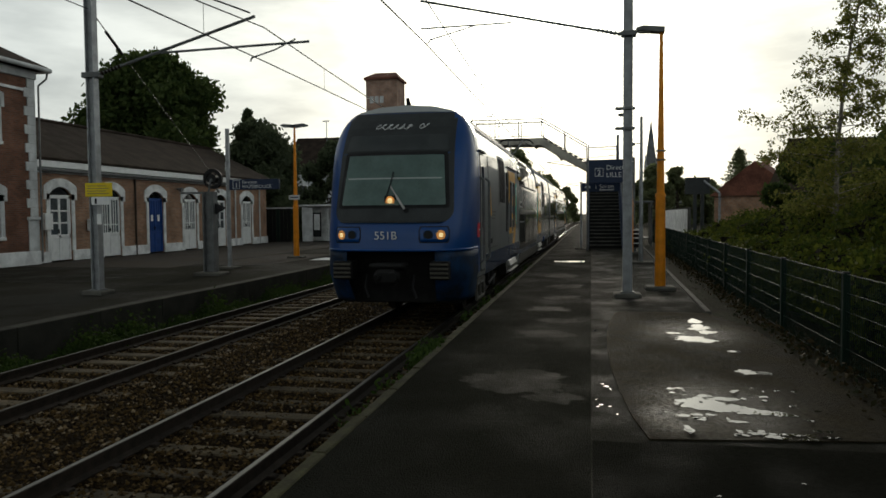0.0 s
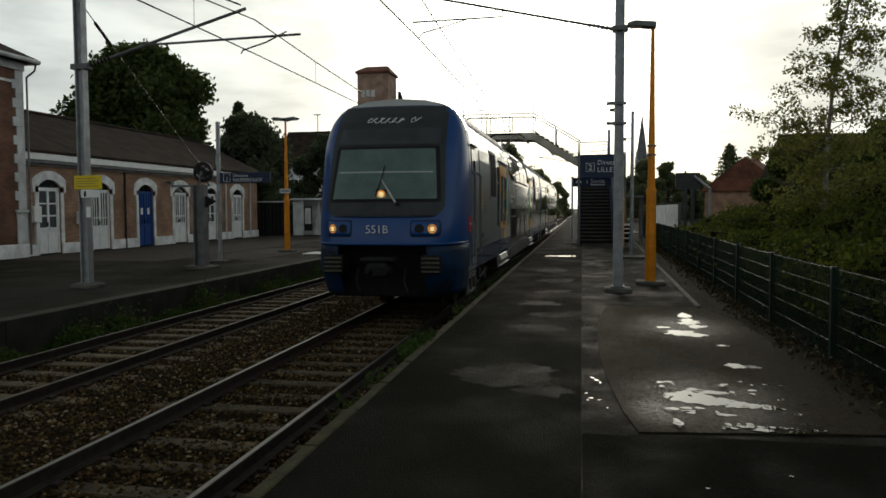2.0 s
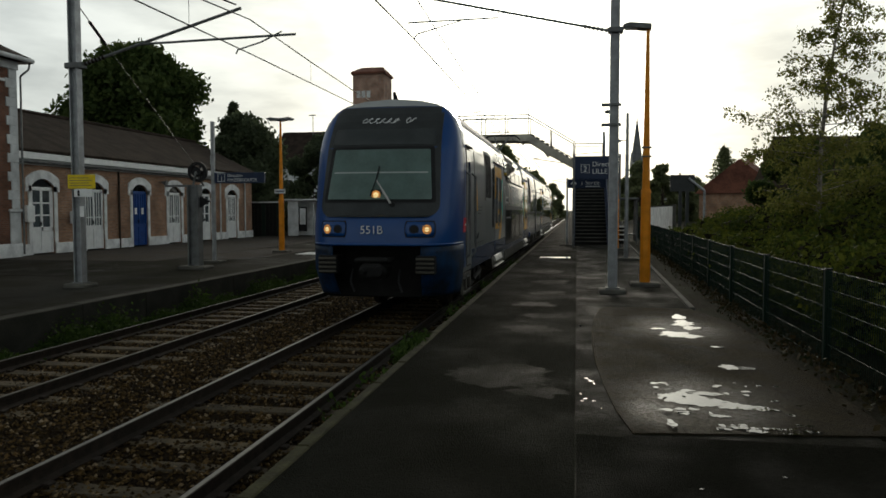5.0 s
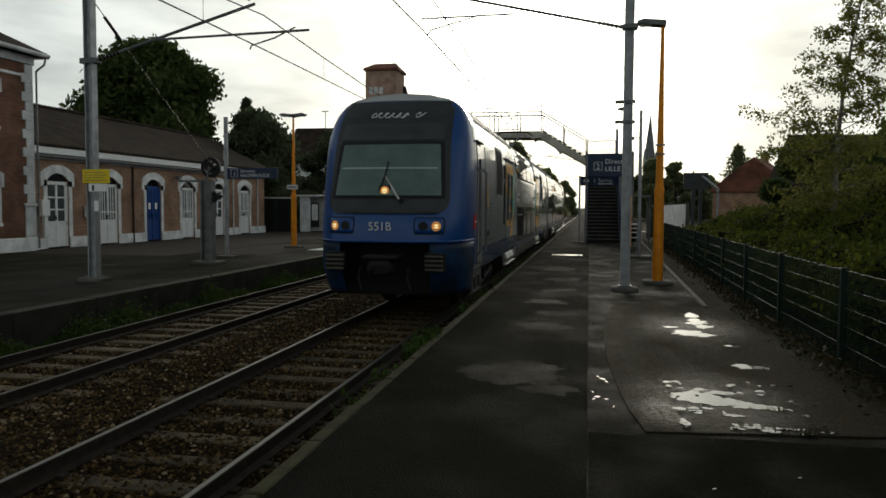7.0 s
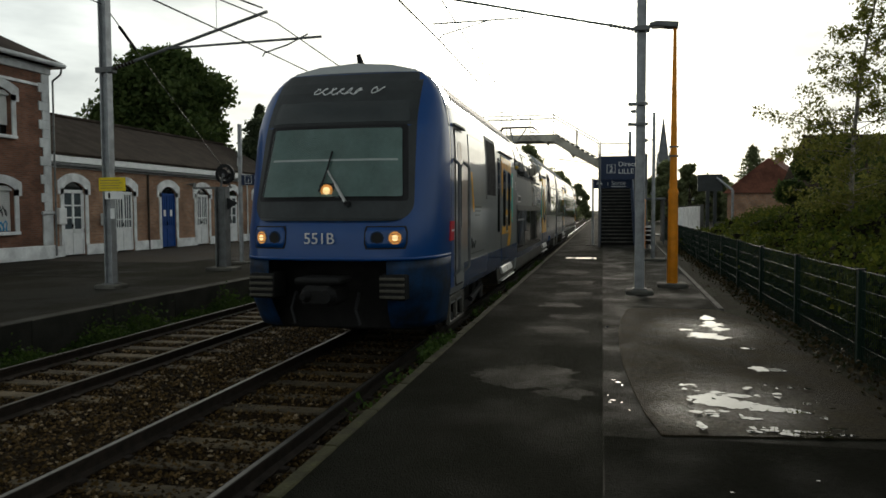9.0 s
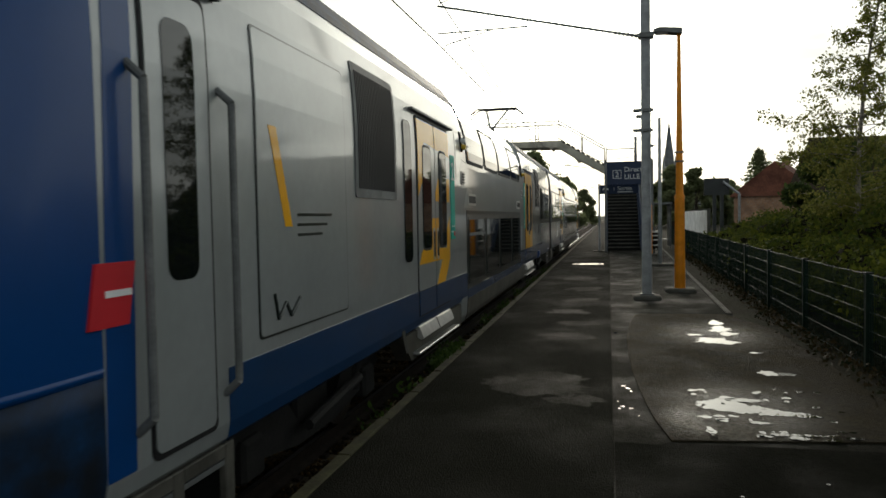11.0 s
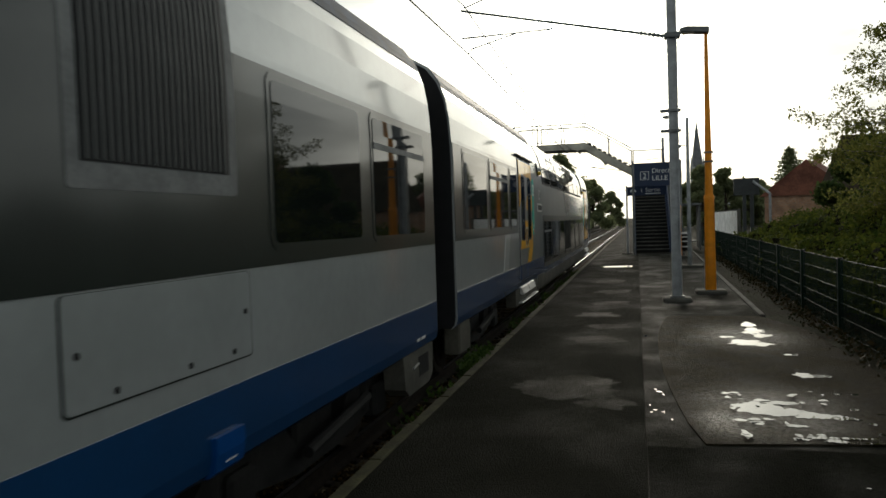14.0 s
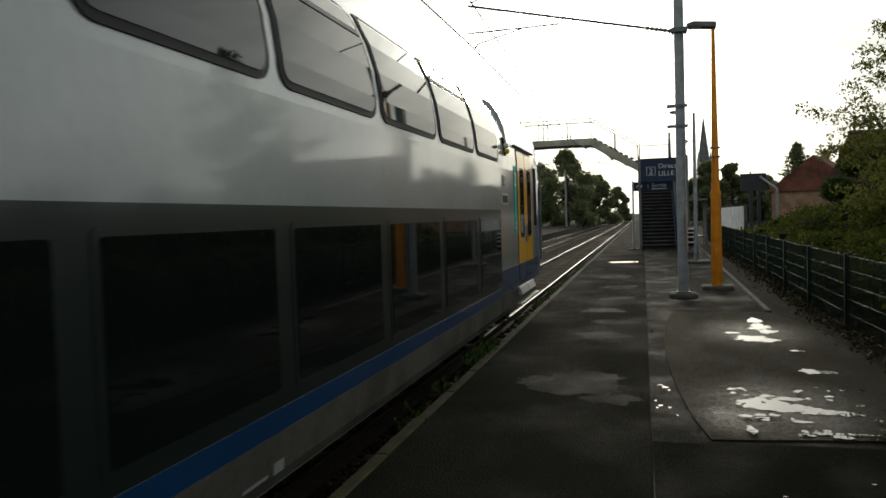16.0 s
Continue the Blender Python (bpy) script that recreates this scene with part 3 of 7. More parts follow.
def platform_near():
    bm = bmesh.new()
    prism(bm, [(EDGE + 0.11, -30), (0.0, -30), (0.0, 170), (EDGE + 0.11, 170)], "z", -0.5, 0.0)
    p = part("platform", bm, ASPHALT)
    tagged(p, "dark damp asphalt platform beside the track", "platform", kind="structure")
    bm = bmesh.new()
    prism(bm, [(0.003, -30), (2.3, -30), (2.25, 5.0), (kerb_x(13.2) - 0.06, 13.2), (kerb_x(60) - 0.06, 60), (kerb_x(60), 170), (0.003, 170)], "z", -0.5, 0.004)
    p = part("platform_strip", bm, ASPHALT_STRIP)
    tagged(p, "patched asphalt strip along the back of the platform", "platform", kind="structure")
    p = part("platform_patch", prism(bmesh.new(), [(0.012, -30), (2.29, -30), (2.24, 5.0), (2.22, 5.66), (0.40, 5.66), (0.34, 5.60), (0.012, 5.62)], "z", -0.05, 0.0085), ASPHALT_NEW)
    tagged(p, "newer black asphalt laid before the worn pad", "pavement", kind="structure")
    # worn pad with a rounded left side
    pts = [(0.43, 5.70), (0.34, 6.3), (0.27, 7.2), (0.22, 8.2), (0.20, 9.4), (0.215, 10.6), (0.28, 11.8), (0.40, 12.9), (0.56, 13.1), (1.90, 13.1), (2.30, 11.5), (2.36, 9.0), (2.36, 5.95)]
    bm = prism(bmesh.new(), pts, "z", -0.05, 0.016)
    p = part("platform_pad", bm, ASPHALT_PAD)
    tagged(p, "worn wet asphalt pad with puddles", "pavement", kind="structure")
    # edge stones
    k = thing("platform_edge", "row of worn pale edge stones with moss", "platform edge", kind="structure")
    bm = bmesh.new()
    box(bm, EDGE, EDGE + 0.107, 0.006, 0.994, -0.60, 0.006, bevel=0.012)
    me = mesh_of("edge_stone", bm, KERB)
    for i in range(-12, 120):
        o = new("edge_stone", me)
        o.parent = k
        o.location = (random.uniform(-0.008, 0.008), i, random.uniform(-0.006, 0.004))
    # rear kerb
    k = thing("platform_kerb", "pale concrete kerb at the back of the platform", "kerb", kind="structure")
    bm = bmesh.new()
    box(bm, -0.05, 0.05, 0.006, 0.994, -0.2, 0.03, bevel=0.012)
    me = mesh_of("kerb_stone", bm, CONCRETE)
    for i in range(48):
        o = new("kerb_stone", me)
        o.parent = k
        o.location = (kerb_x(13.2 + i), 13.2 + i, 0)
        o.rotation_euler.z = -0.0235


platform_near()


def puddle(x, y, rx, ry, seed, z=0.0185, n=84):
    rng = random.Random(seed)
    z += 0.00015 * seed
    off = Vector((rng.uniform(0, 50), rng.uniform(0, 50), rng.uniform(0, 50)))
    bm = bmesh.new()
    c = bm.verts.new((x, y, z))
    ring = []
    for i in range(n):
        a = 2 * math.pi * i / n
        d = Vector((math.cos(a), math.sin(a), 0))
        r = 0.92 + 0.5 * noise.noise(d * 1.2 + off) + 0.34 * noise.noise(d * 2.6 + off) + 0.22 * noise.noise(d * 6.0 + off) + 0.16 * noise.noise(d * 15.0 + off)
        r = max(0.2, r)
        ring.append(bm.verts.new((x + rx * r * d.x, y + ry * r * d.y, z)))
    for i in range(n):
        bm.faces.new((c, ring[i], ring[(i + 1) % n]))
    p = part("puddle", bm, WATER)
    tagged(p, "shallow rain puddle reflecting the bright sky", "puddle", group="puddles", kind="structure")


PUDDLES = [(1.58, 12.05, 0.10, 0.26), (1.55, 11.35, 0.17, 0.30), (1.60, 10.95, 0.12, 0.18), (1.33, 10.35, 0.26, 0.24), (1.50, 10.20, 0.14, 0.12), (1.13, 10.82, 0.11, 0.07),
           (1.71, 9.47, 0.10, 0.06), (1.60, 8.28, 0.10, 0.13), (1.76, 8.24, 0.10, 0.09),
           (0.93, 6.90, 0.17, 0.20), (1.12, 6.72, 0.22, 0.17), (1.34, 6.62, 0.15, 0.12), (1.18, 7.02, 0.13, 0.07), (1.02, 7.12, 0.07, 0.05), (1.56, 6.56, 0.11, 0.08), (0.88, 6.33, 0.06, 0.05), (1.16, 6.27, 0.08, 0.05),
           (1.12, 5.90, 0.07, 0.035), (1.24, 5.96, 0.08, 0.04), (1.36, 5.88, 0.09, 0.045), (1.50, 5.96, 0.09, 0.035), (1.60, 5.86, 0.08, 0.03), (1.76, 5.93, 0.08, 0.03)]
for i, (x, y, rx, ry) in enumerate(PUDDLES):
    puddle(x, y, rx, ry, i, n=120)
spread = random.Random(5)
for i in range(46):
    # specks of water on the worn near end of the pad
    f = spread.random()
    puddle(max(0.74, 0.52 + 1.3 * f + spread.gauss(0, 0.1)), 5.85 + 1.6 * spread.random() ** 1.5, spread.uniform(0.012, 0.05), spread.uniform(0.012, 0.05), 100 + i, n=22)
for i, (x, y, rx, ry) in enumerate([(0.15, 7.40, 0.024, 0.014), (0.11, 7.50, 0.022, 0.007), (0.18, 7.28, 0.008, 0.014), (0.09, 6.68, 0.022, 0.009), (0.06, 6.60, 0.016, 0.006), (0.05, 6.85, 0.014, 0.006), (0.16, 6.62, 0.02, 0.005), (0.22, 6.37, 0.008, 0.009), (0.06, 10.9, 0.02, 0.05), (-0.05, 3.9, 0.010, 0.008), (0.75, 4.6, 0.014, 0.008), (1.3, 4.9, 0.014, 0.010), (1.05, 4.2, 0.010, 0.006)]):
    puddle(x, y, rx, ry, 50 + i, z=0.0045 if y > 5.7 else 0.009, n=44)


def dry_patch(x, y, rx, ry, seed):
    """Paler dry areas on the dark platform, with ragged edges."""
    off = Vector((seed * 7.3, seed * 3.1, 0))
    bm = bmesh.new()
    n = 90
    z = 0.0015 + 0.0003 * seed
    c = bm.verts.new((x, y, z))
    ring = []
    for i in range(n):
        a = 2 * math.pi * i / n
        d = Vector((math.cos(a), math.sin(a), 0))
        r = 0.9 + 0.45 * noise.noise(d * 1.4 + off) + 0.25 * noise.noise(d * 4.0 + off) + 0.15 * noise.noise(d * 11.0 + off)
        ring.append(bm.verts.new((x + rx * r * d.x, y + ry * r * d.y, z)))
    for i in range(n):
        bm.faces.new((c, ring[i], ring[(i + 1) % n]))
    tagged(part("dry_patch", bm, ASPHALT_DRY), "paler dry patch on the dark asphalt", "pavement", kind="structure")


for i, (x, y, rx, ry) in enumerate([(-0.70, 7.5, 0.62, 0.55), (-0.35, 6.9, 0.30, 0.22), (-0.62, 10.6, 0.42, 0.35), (-0.50, 11.9, 0.38, 0.30), (-0.75, 13.4, 0.40, 0.35), (-0.55, 15.2, 0.40, 0.45), (-0.6, 17.6, 0.45, 0.5), (-0.8, 20.5, 0.5, 0.7)]):
    dry_patch(x, y, rx, ry, i)


def wet_cover():
    bm = boxed(-1.28, -0.22, 26.3, 27.0, 0.001, 0.010, bevel=0.003)
    p = part("inspection_cover", bm, WATER)
    tagged(p, "wet metal cover shining in the platform", "cover", kind="structure")


wet_cover()


def platform_far():
    bm = bmesh.new()
    prism(bm, [(FEDGE - 0.3, -20), (FEDGE - 0.3, 130), (-34, 130), (-34, -20)], "z", -0.4, 0.0)
    p = part("station_platform", bm, ASPHALT_FAR)
    tagged(p, "grey asphalt platform before the station", "platform", kind="structure")
    k = thing("station_platform_edge", "dark concrete edge of the station platform", "platform edge", kind="structure")
    bm = bmesh.new()
    box(bm, FEDGE - 0.297, FEDGE, 0.006, 1.994, -0.60, 0.006, bevel=0.012)
    me = mesh_of("edge_stone", bm, DARK_CONCRETE)
    for i in range(-6, 56):
        o = new("edge_stone", me)
        o.parent = k
        o.location = (0, 2 * i, random.uniform(-0.006, 0.004))
    for x0, x1, y0, y1, mt in ((-20.0, -13.8, 22.5, 46.0, PATCH), (-13.6, -11.0, 24.0, 31.0, PATCH), (-10.6, -9.4, 27.0, 28.5, OFFWHITE), (-17.5, -13.0, 17.0, 19.5, ASPHALT_STRIP)):
        p = part("paving_patch", boxed(x0, x1, y0, y1, -0.05, 0.004), mt)
        tagged(p, "paler patch of paving on the station platform", "pavement", kind="structure")


platform_far()


# ---------------------------------------------------------------- station building
WALL = -20.25


def arch_points(hw, z0, rise, n=10):
    """Half-width, springing height and rise of a flat arch, from its right foot to its left."""
    r = (hw * hw + rise * rise) / (2 * rise)
    a = math.asin(hw / r)
    return [(r * math.sin(a - 2 * a * i / n), z0 + rise - r + r * math.cos(a - 2 * a * i / n)) for i in range(n + 1)]


def wall_with_openings(bm, x0, x1, y0, y1, z0, z1, openings):
    """A wall along y from x0 to x1 with arched openings (centre, half-width, sill, springing, rise) cut right through."""
    cur = y0
    for c, hw, sill, spring, rise in sorted(openings):
        box(bm, x0, x1, cur, c - hw, z0, z1)
        if sill > z0:
            box(bm, x0, x1, c - hw, c + hw, z0, sill)
        arc = [(c - p[0], p[1]) for p in arch_points(hw, spring, rise)]
        prism(bm, [(c - hw, z1)] + [(c - hw, spring)] + arc[1:-1] + [(c + hw, spring), (c + hw, z1)], "x", x0, x1)
        cur = c + hw
    box(bm, x0, x1, cur, y1, z0, z1)
    bmesh.ops.remove_doubles(bm, verts=bm.verts[:], dist=0.001)
    return bm


def surround(bm, x0, x1, c, hw, z0, spring, rise, w=0.30, head=0.34):
    """Raised painted surround: jambs and an arched head with shoulders."""
    box(bm, x0, x1, c - hw - w * 0.55, c - hw, z0, spring)
    box(bm, x0, x1, c + hw, c + hw + w * 0.55, z0, spring)
    inner = [(c - p[0], p[1]) for p in arch_points(hw, spring, rise)]
    outer = [(c - p[0], p[1]) for p in arch_points(hw + w, spring + head - 0.06, rise + 0.05)]
    prism(bm, [(c - hw - w, spring - 0.22), (c - hw, spring - 0.22)] + inner + [(c + hw, spring - 0.22), (c + hw + w, spring - 0.22)] + outer[::-1], "x", x0, x1)
    return bm


def station_door(parent, c, paint, glazed, panes=3):
    """A double door in a reveal, with fanlight above, glazed above and panelled below."""
    x = WALL - 0.07
    d = part("door", boxed(x - 0.04, x, c - 0.60, c + 0.60, 0.05, 0.30), paint, parent)
    bm = bmesh.new()
    for a, b, z0, z1 in ((-0.62, -0.52, 0.05, 2.55), (0.52, 0.62, 0.05, 2.55), (-0.62, 0.62, 2.45, 2.58), (-0.05, 0.05, 0.05, 2.50), (-0.62, 0.62, 0.90, 1.05)):
        box(bm, x - 0.05, x + 0.03, c + a, c + b, z0, z1, bevel=0.006)
    part("door_frame", bm, paint, d)
    for s in (-1, 1):
        lo, hi = (c - 0.52, c - 0.05) if s < 0 else (c + 0.05, c + 0.52)
        part("lower_panel", boxed(x - 0.035, x + 0.008, lo + 0.002, hi - 0.002, 0.30, 0.90, bevel=0.006), paint, d)
        part("inset_panel", boxed(x + 0.008, x + 0.02, lo + 0.08, hi - 0.08, 0.36, 0.82, bevel=0.006), paint, d)
        part("pane", boxed(x - 0.02, x - 0.01, lo, hi, 1.05, 2.45), PANE_GLASS if glazed else paint, d, "blue-grey glass pane")
        bm = bmesh.new()
        if panes == 3:
            for z in (1.50, 1.97):
                box(bm, x - 0.03, x + 0.015, lo, hi, z - 0.03, z + 0.03)
            mid = lo + 0.02 if s < 0 else hi - 0.02
            box(bm, x - 0.03, x + 0.015, mid - 0.03, mid + 0.03, 1.05, 2.45)
        else:
            for k in (1, 2):
                yy = lo + (hi - lo) * k / 3
                box(bm, x - 0.03, x + 0.015, yy - 0.02, yy + 0.02, 1.05, 2.45)
            box(bm, x - 0.03, x + 0.015, lo, hi, 1.36, 1.42)
        part("glazing_bar", bm, paint, d)
    hd = part("door_handle", boxed(x + 0.03, x + 0.08, c - 0.10, c - 0.07, 1.10, 1.25, bevel=0.005), BLACK, d)
    # fanlight
    arc = [(c - p[0], p[1]) for p in arch_points(0.62, 2.62, 0.28)]
    part("fanlight", prism(bmesh.new(), [(c - 0.62, 2.58)] + arc + [(c + 0.62, 2.58)], "x", x - 0.02, x - 0.01), GLASS_DARK, d, "dark arched fanlight")
    return d


def station():
    b = thing("station_building", "long single-storey red brick station wing with white arched doorways", "building", at=(0, 0, 0))
    centres = [25.55, 28.70, 32.03, 35.12, 38.33, 41.55]
    outline = [(23.85, 3.60), (23.85, 0.0)]
    for c in centres:
        outline += [(c - 0.62, 0.0)] + [(c - p[0], p[1]) for p in arch_points(0.62, 2.62, 0.28)] + [(c + 0.62, 0.0)]
    bm = prism(bmesh.new(), outline + [(44.30, 0.0), (44.30, 3.60)], "x", WALL - 0.35, WALL)
    part("wall", bm, BRICK, b)
    part("rear_wall", boxed(WALL - 8.0, WALL - 7.7, 23.85, 44.30, 0, 3.60), BRICK, b)
    for y0 in (23.88, 43.95):
        bm = bmesh.new()
        prism(bm, [(WALL - 0.35, 0), (WALL - 0.35, 3.6), (WALL - 4.0, 5.75), (WALL - 7.7, 3.6), (WALL - 7.7, 0)], "y", y0, y0 + 0.34)
        part("gable_wall", bm, BRICK, b)
    part("floor_slab", boxed(WALL - 7.7, WALL - 0.35, 24.6, 43.9, 0, 0.05), CONCRETE, b)
    # plinth between the doors
    cur = 23.85
    for c in centres + [None]:
        end = c - 0.64 if c else 44.33
        part("plinth", boxed(WALL, WALL + 0.07, cur, end, 0.0, 0.42, bevel=0.012), OFFWHITE, b, "pale painted plinth")
        cur = c + 0.64 if c else 0
    for i, c in enumerate(centres):
        part("door_surround", surround(bmesh.new(), WALL, WALL + 0.045, c, 0.62, 0.425, 2.62, 0.28), OFFWHITE, b, "white painted arched surround")
        blue = i == 2
        station_door(b, c, BLUE_DOOR if blue else WHITE, not blue, 3 if i in (0, 4) else 2)
        if blue:
            for s in (-0.28, 0.26):
                part("notice", boxed(WALL - 0.035, WALL - 0.028, c + s - 0.09, c + s + 0.09, 1.5, 1.8), WHITE, b, "pale paper notice")
    part("cornice", boxed(WALL, WALL + 0.30, 23.85, 44.45, 3.60, 3.86, bevel=0.02), WHITE, b, "white painted eaves board")
    part("gutter", tubed((WALL + 0.22, 23.85, 3.52), (WALL + 0.22, 44.5, 3.52), 0.075, seg=10), GALV_DARK, b, "grey gutter")
    part("frieze", boxed(WALL, WALL + 0.10, 23.85, 44.33, 3.40, 3.596, bevel=0.01), GREY_RENDER, b)
    # roof slopes
    bm = bmesh.new()
    prism(bm, [(WALL + 0.33, 3.87), (WALL + 0.33, 3.97), (WALL - 4.0, 6.06), (WALL - 8.4, 3.97), (WALL - 8.4, 3.87), (WALL - 4.0, 5.94)], "y", 23.88, 44.75)
    part("roof", bm, ROOF, b, "dark brown tiled roof")
    bm = bmesh.new()
    for i in range(69):
        y = 23.95 + i * 0.30
        tube(bm, (WALL - 4.0, y, 6.06), (WALL - 4.0, y + 0.29, 6.075), 0.10, 0.115, seg=8)
    part("ridge_tiles", bm, ROOF, b)
    for y in (30.35, 40.0, 43.2):
        bm = tubed((WALL + 0.06, y, 0.0), (WALL + 0.06, y, 3.45), 0.045, seg=8)
        part("downpipe", bm, GREY_RENDER if y > 35 else BARK, b, "downpipe on the brick wall")
    part("chimney_pot", tubed((WALL - 0.3, 39.8, 4.2), (WALL - 0.3, 39.8, 4.8), 0.12, seg=10), GREY_RENDER, b)
    # boxes on the wall
    for y, z, w, h, mt in ((24.62, 1.25, 0.42, 0.62, WHITE), (27.2, 1.15, 0.36, 0.5, GREY_RENDER)):
        bx = thing("meter_box", "pale metal utility box on the station wall", "utility box", group="wall boxes", at=(WALL, y, z))
        part("case", boxed(0.045, 0.25, -w / 2, w / 2, 0, h, bevel=0.015), mt, bx)
        part("cover", boxed(0.25, 0.262, -w / 2 + 0.03, w / 2 - 0.03, 0.03, h - 0.03, bevel=0.004), mt, bx)
        part("conduit", tubed((0.08, 0.0, 0.0), (0.08, 0.0, -z + 0.43), 0.02, seg=6), GREY_RENDER, bx)
    ls = thing("wall_speaker", "small loudspeaker on a bracket under the eaves", "loudspeaker", at=(WALL, 33.7, 3.0))
    part("bracket", boxed(0.0, 0.2, -0.02, 0.02, 0.05, 0.09), GALV_DARK, ls)
    part("horn", tubed((0.15, 0, 0.07), (0.42, 0, 0.02), 0.05, 0.13, seg=12), GALV_DARK, ls)
    return b


station()


def station_house():
    """Two-storey block with quoins; its track wall stands a little forward of the wing."""
    X = -19.86
    b = thing("station_house", "two-storey brown brick station house with pale quoins", "building")
    wins = [(21.45, 0.62, 1.05, 2.50, 0.2), (17.6, 0.62, 1.05, 2.50, 0.2), (13.5, 0.62, 1.05, 2.5, 0.2)]
    bm = wall_with_openings(bmesh.new(), X - 0.4, X, 10.0, 23.83, 0.0, 3.45, wins)
    wall_with_openings(bm, X - 0.4, X, 10.0, 23.83, 3.45, 7.0, [(c, hw, 4.35, 5.75, 0.2) for c, hw, *_ in wins])
    part("wall", bm, BRICK_DARK, b)
    part("side_wall", boxed(X - 9.0, X - 0.4, 23.45, 23.83, 0, 7.0), BRICK_DARK, b)
    part("side_wall", boxed(X - 9.0, X - 0.4, 10.0, 10.35, 0, 7.0), BRICK_DARK, b)
    part("rear_wall", boxed(X - 9.4, X - 9.0, 10.0, 23.83, 0, 7.0), BRICK_DARK, b)
    part("plinth", boxed(X, X + 0.08, 10.0, 23.91, 0, 0.50, bevel=0.015), OFFWHITE, b)
    part("corner_pier", boxed(X, X + 0.05, 23.37, 23.88, 0.505, 1.62, bevel=0.01), GREY_RENDER, b)
    part("pier_cap", boxed(X, X + 0.10, 23.31, 23.93, 1.62, 1.74, bevel=0.02), GREY_RENDER, b)
    for i in range(15):
        w = 0.52 if i % 2 else 0.36
        part("quoin", boxed(X, X + 0.045, 23.85 - w, 23.865, 1.745 + i * 0.33, 1.745 + i * 0.33 + 0.326, bevel=0.008), GREY_RENDER, b)
        part("quoin", boxed(X - w, X - 0.003, 23.83, 23.87, 1.745 + i * 0.33, 1.745 + i * 0.33 + 0.326, bevel=0.008), GREY_RENDER, b)
    part("string_course", boxed(X, X + 0.06, 10.0, 23.31, 6.22, 6.32, bevel=0.01), OFFWHITE, b)
    part("frieze", boxed(X, X + 0.09, 10.0, 23.91, 6.70, 7.0, bevel=0.015), GREY_RENDER, b)
    for c, hw, *_ in wins:
        for sill, spring in ((1.05, 2.50), (4.35, 5.75)):
            w = part("window", boxed(X - 0.25, X - 0.22, c - hw, c + hw, sill, spring + 0.18), GLASS_DARK, b)
            part("window_sill", boxed(X - 0.2, X + 0.14, c - hw - 0.14, c + hw + 0.14, sill - 0.12, sill - 0.003, bevel=0.015), OFFWHITE, w)
            part("window_surround", surround(bmesh.new(), X, X + 0.05, c, hw, sill, spring, 0.2, w=0.32, head=0.30), GREY_RENDER, w)
            lo = sill + (0.02 if sill < 2 else 0.35)
            n, top = 22, spring + 0.1
            face = []
            for k in range(n):
                za, zb = lo + (top - lo) * k / n, lo + (top - lo) * (k + 1) / n
                face += [(X - 0.172, za), (X - 0.162, za + 0.006), (X - 0.162, zb - 0.006)]
            bm = prism(bmesh.new(), [(X - 0.185, lo)] + face + [(X - 0.185, top)], "y", c - hw + 0.01, c + hw - 0.01)
            part("roller_shutter", bm, SHUTTER, w, "closed pale roller shutter")
            part("shutter_box", boxed(X - 0.2, X - 0.06, c - hw, c + hw, spring - 0.05, spring + 0.12, bevel=0.01), SHUTTER, w)
    # scrawl on the lower shutter
    rng = random.Random(3)
    for col, z0, n, r in ((BLACK, 1.75, 5, 0.018), (mat("blue_spray", (0.02, 0.25, 0.5), 0.6, var=0.1, bump=0.0), 1.25, 6, 0.02)):
        bm = bmesh.new()
        for k in range(n):
            y, z = 21.45 - 0.42 + 0.84 * (k + 0.5) / n, z0
            pts = [(X - 0.160, y + 0.09 * math.cos(a * 0.9 + k) + 0.03 * rng.uniform(-1, 1), z + 0.16 * math.sin(a * 1.3 + k * 2) + 0.05 * rng.uniform(-1, 1)) for a in np.linspace(0, 5.5, 9)]
            path_tube(bm, pts, r, seg=4)
        part("scrawl", bm, col, b, "sprayed scrawl on the shutter")
    # hipped roof
    bm = bmesh.new()
    e = 0.38
    c = [(X + e, 10 - e), (X + e, 23.83 + e), (X - 9.4 - e, 23.83 + e), (X - 9.4 - e, 10 - e)]
    lo = [bm.verts.new((x, y, 7.05)) for x, y in c]
    up = [bm.verts.new((x, y, 7.17)) for x, y in c]
    r0, r1 = bm.verts.new((X - 4.7, 14.5, 10.0)), bm.verts.new((X - 4.7, 19.6, 10.0))
    for i in range(4):
        bm.faces.new((lo[i], lo[(i + 1) % 4], up[(i + 1) % 4], up[i]))
    bm.faces.new(lo[::-1])
    bm.faces.new((up[0], up[1], r1, r0))
    bm.faces.new((up[1], up[2], r1))
    bm.faces.new((up[2], up[3], r0, r1))
    bm.faces.new((up[3], up[0], r0))
    bmesh.ops.recalc_face_normals(bm, faces=bm.faces[:])
    part("roof", bm, ROOF, b, "dark slate hipped roof")
    bm = tubed((X + e + 0.06, 10 - e, 7.06), (X + e + 0.06, 23.83 + e, 7.06), 0.08, seg=10)
    tube(bm, (X - 9, 23.83 + e + 0.06, 7.06), (X + e, 23.83 + e + 0.06, 7.06), 0.08, seg=10)
    part("gutter", bm, GREY_RENDER, b)
    bm = path_tube(bmesh.new(), [(X + 0.36, 24.15, 7.0), (X + 0.34, 24.1, 6.75), (X + 0.12, 23.95, 6.5), (X + 0.10, 23.93, 0.1)], 0.035, seg=8)
    part("downpipe", bm, GALV_DARK, b)


station_house()


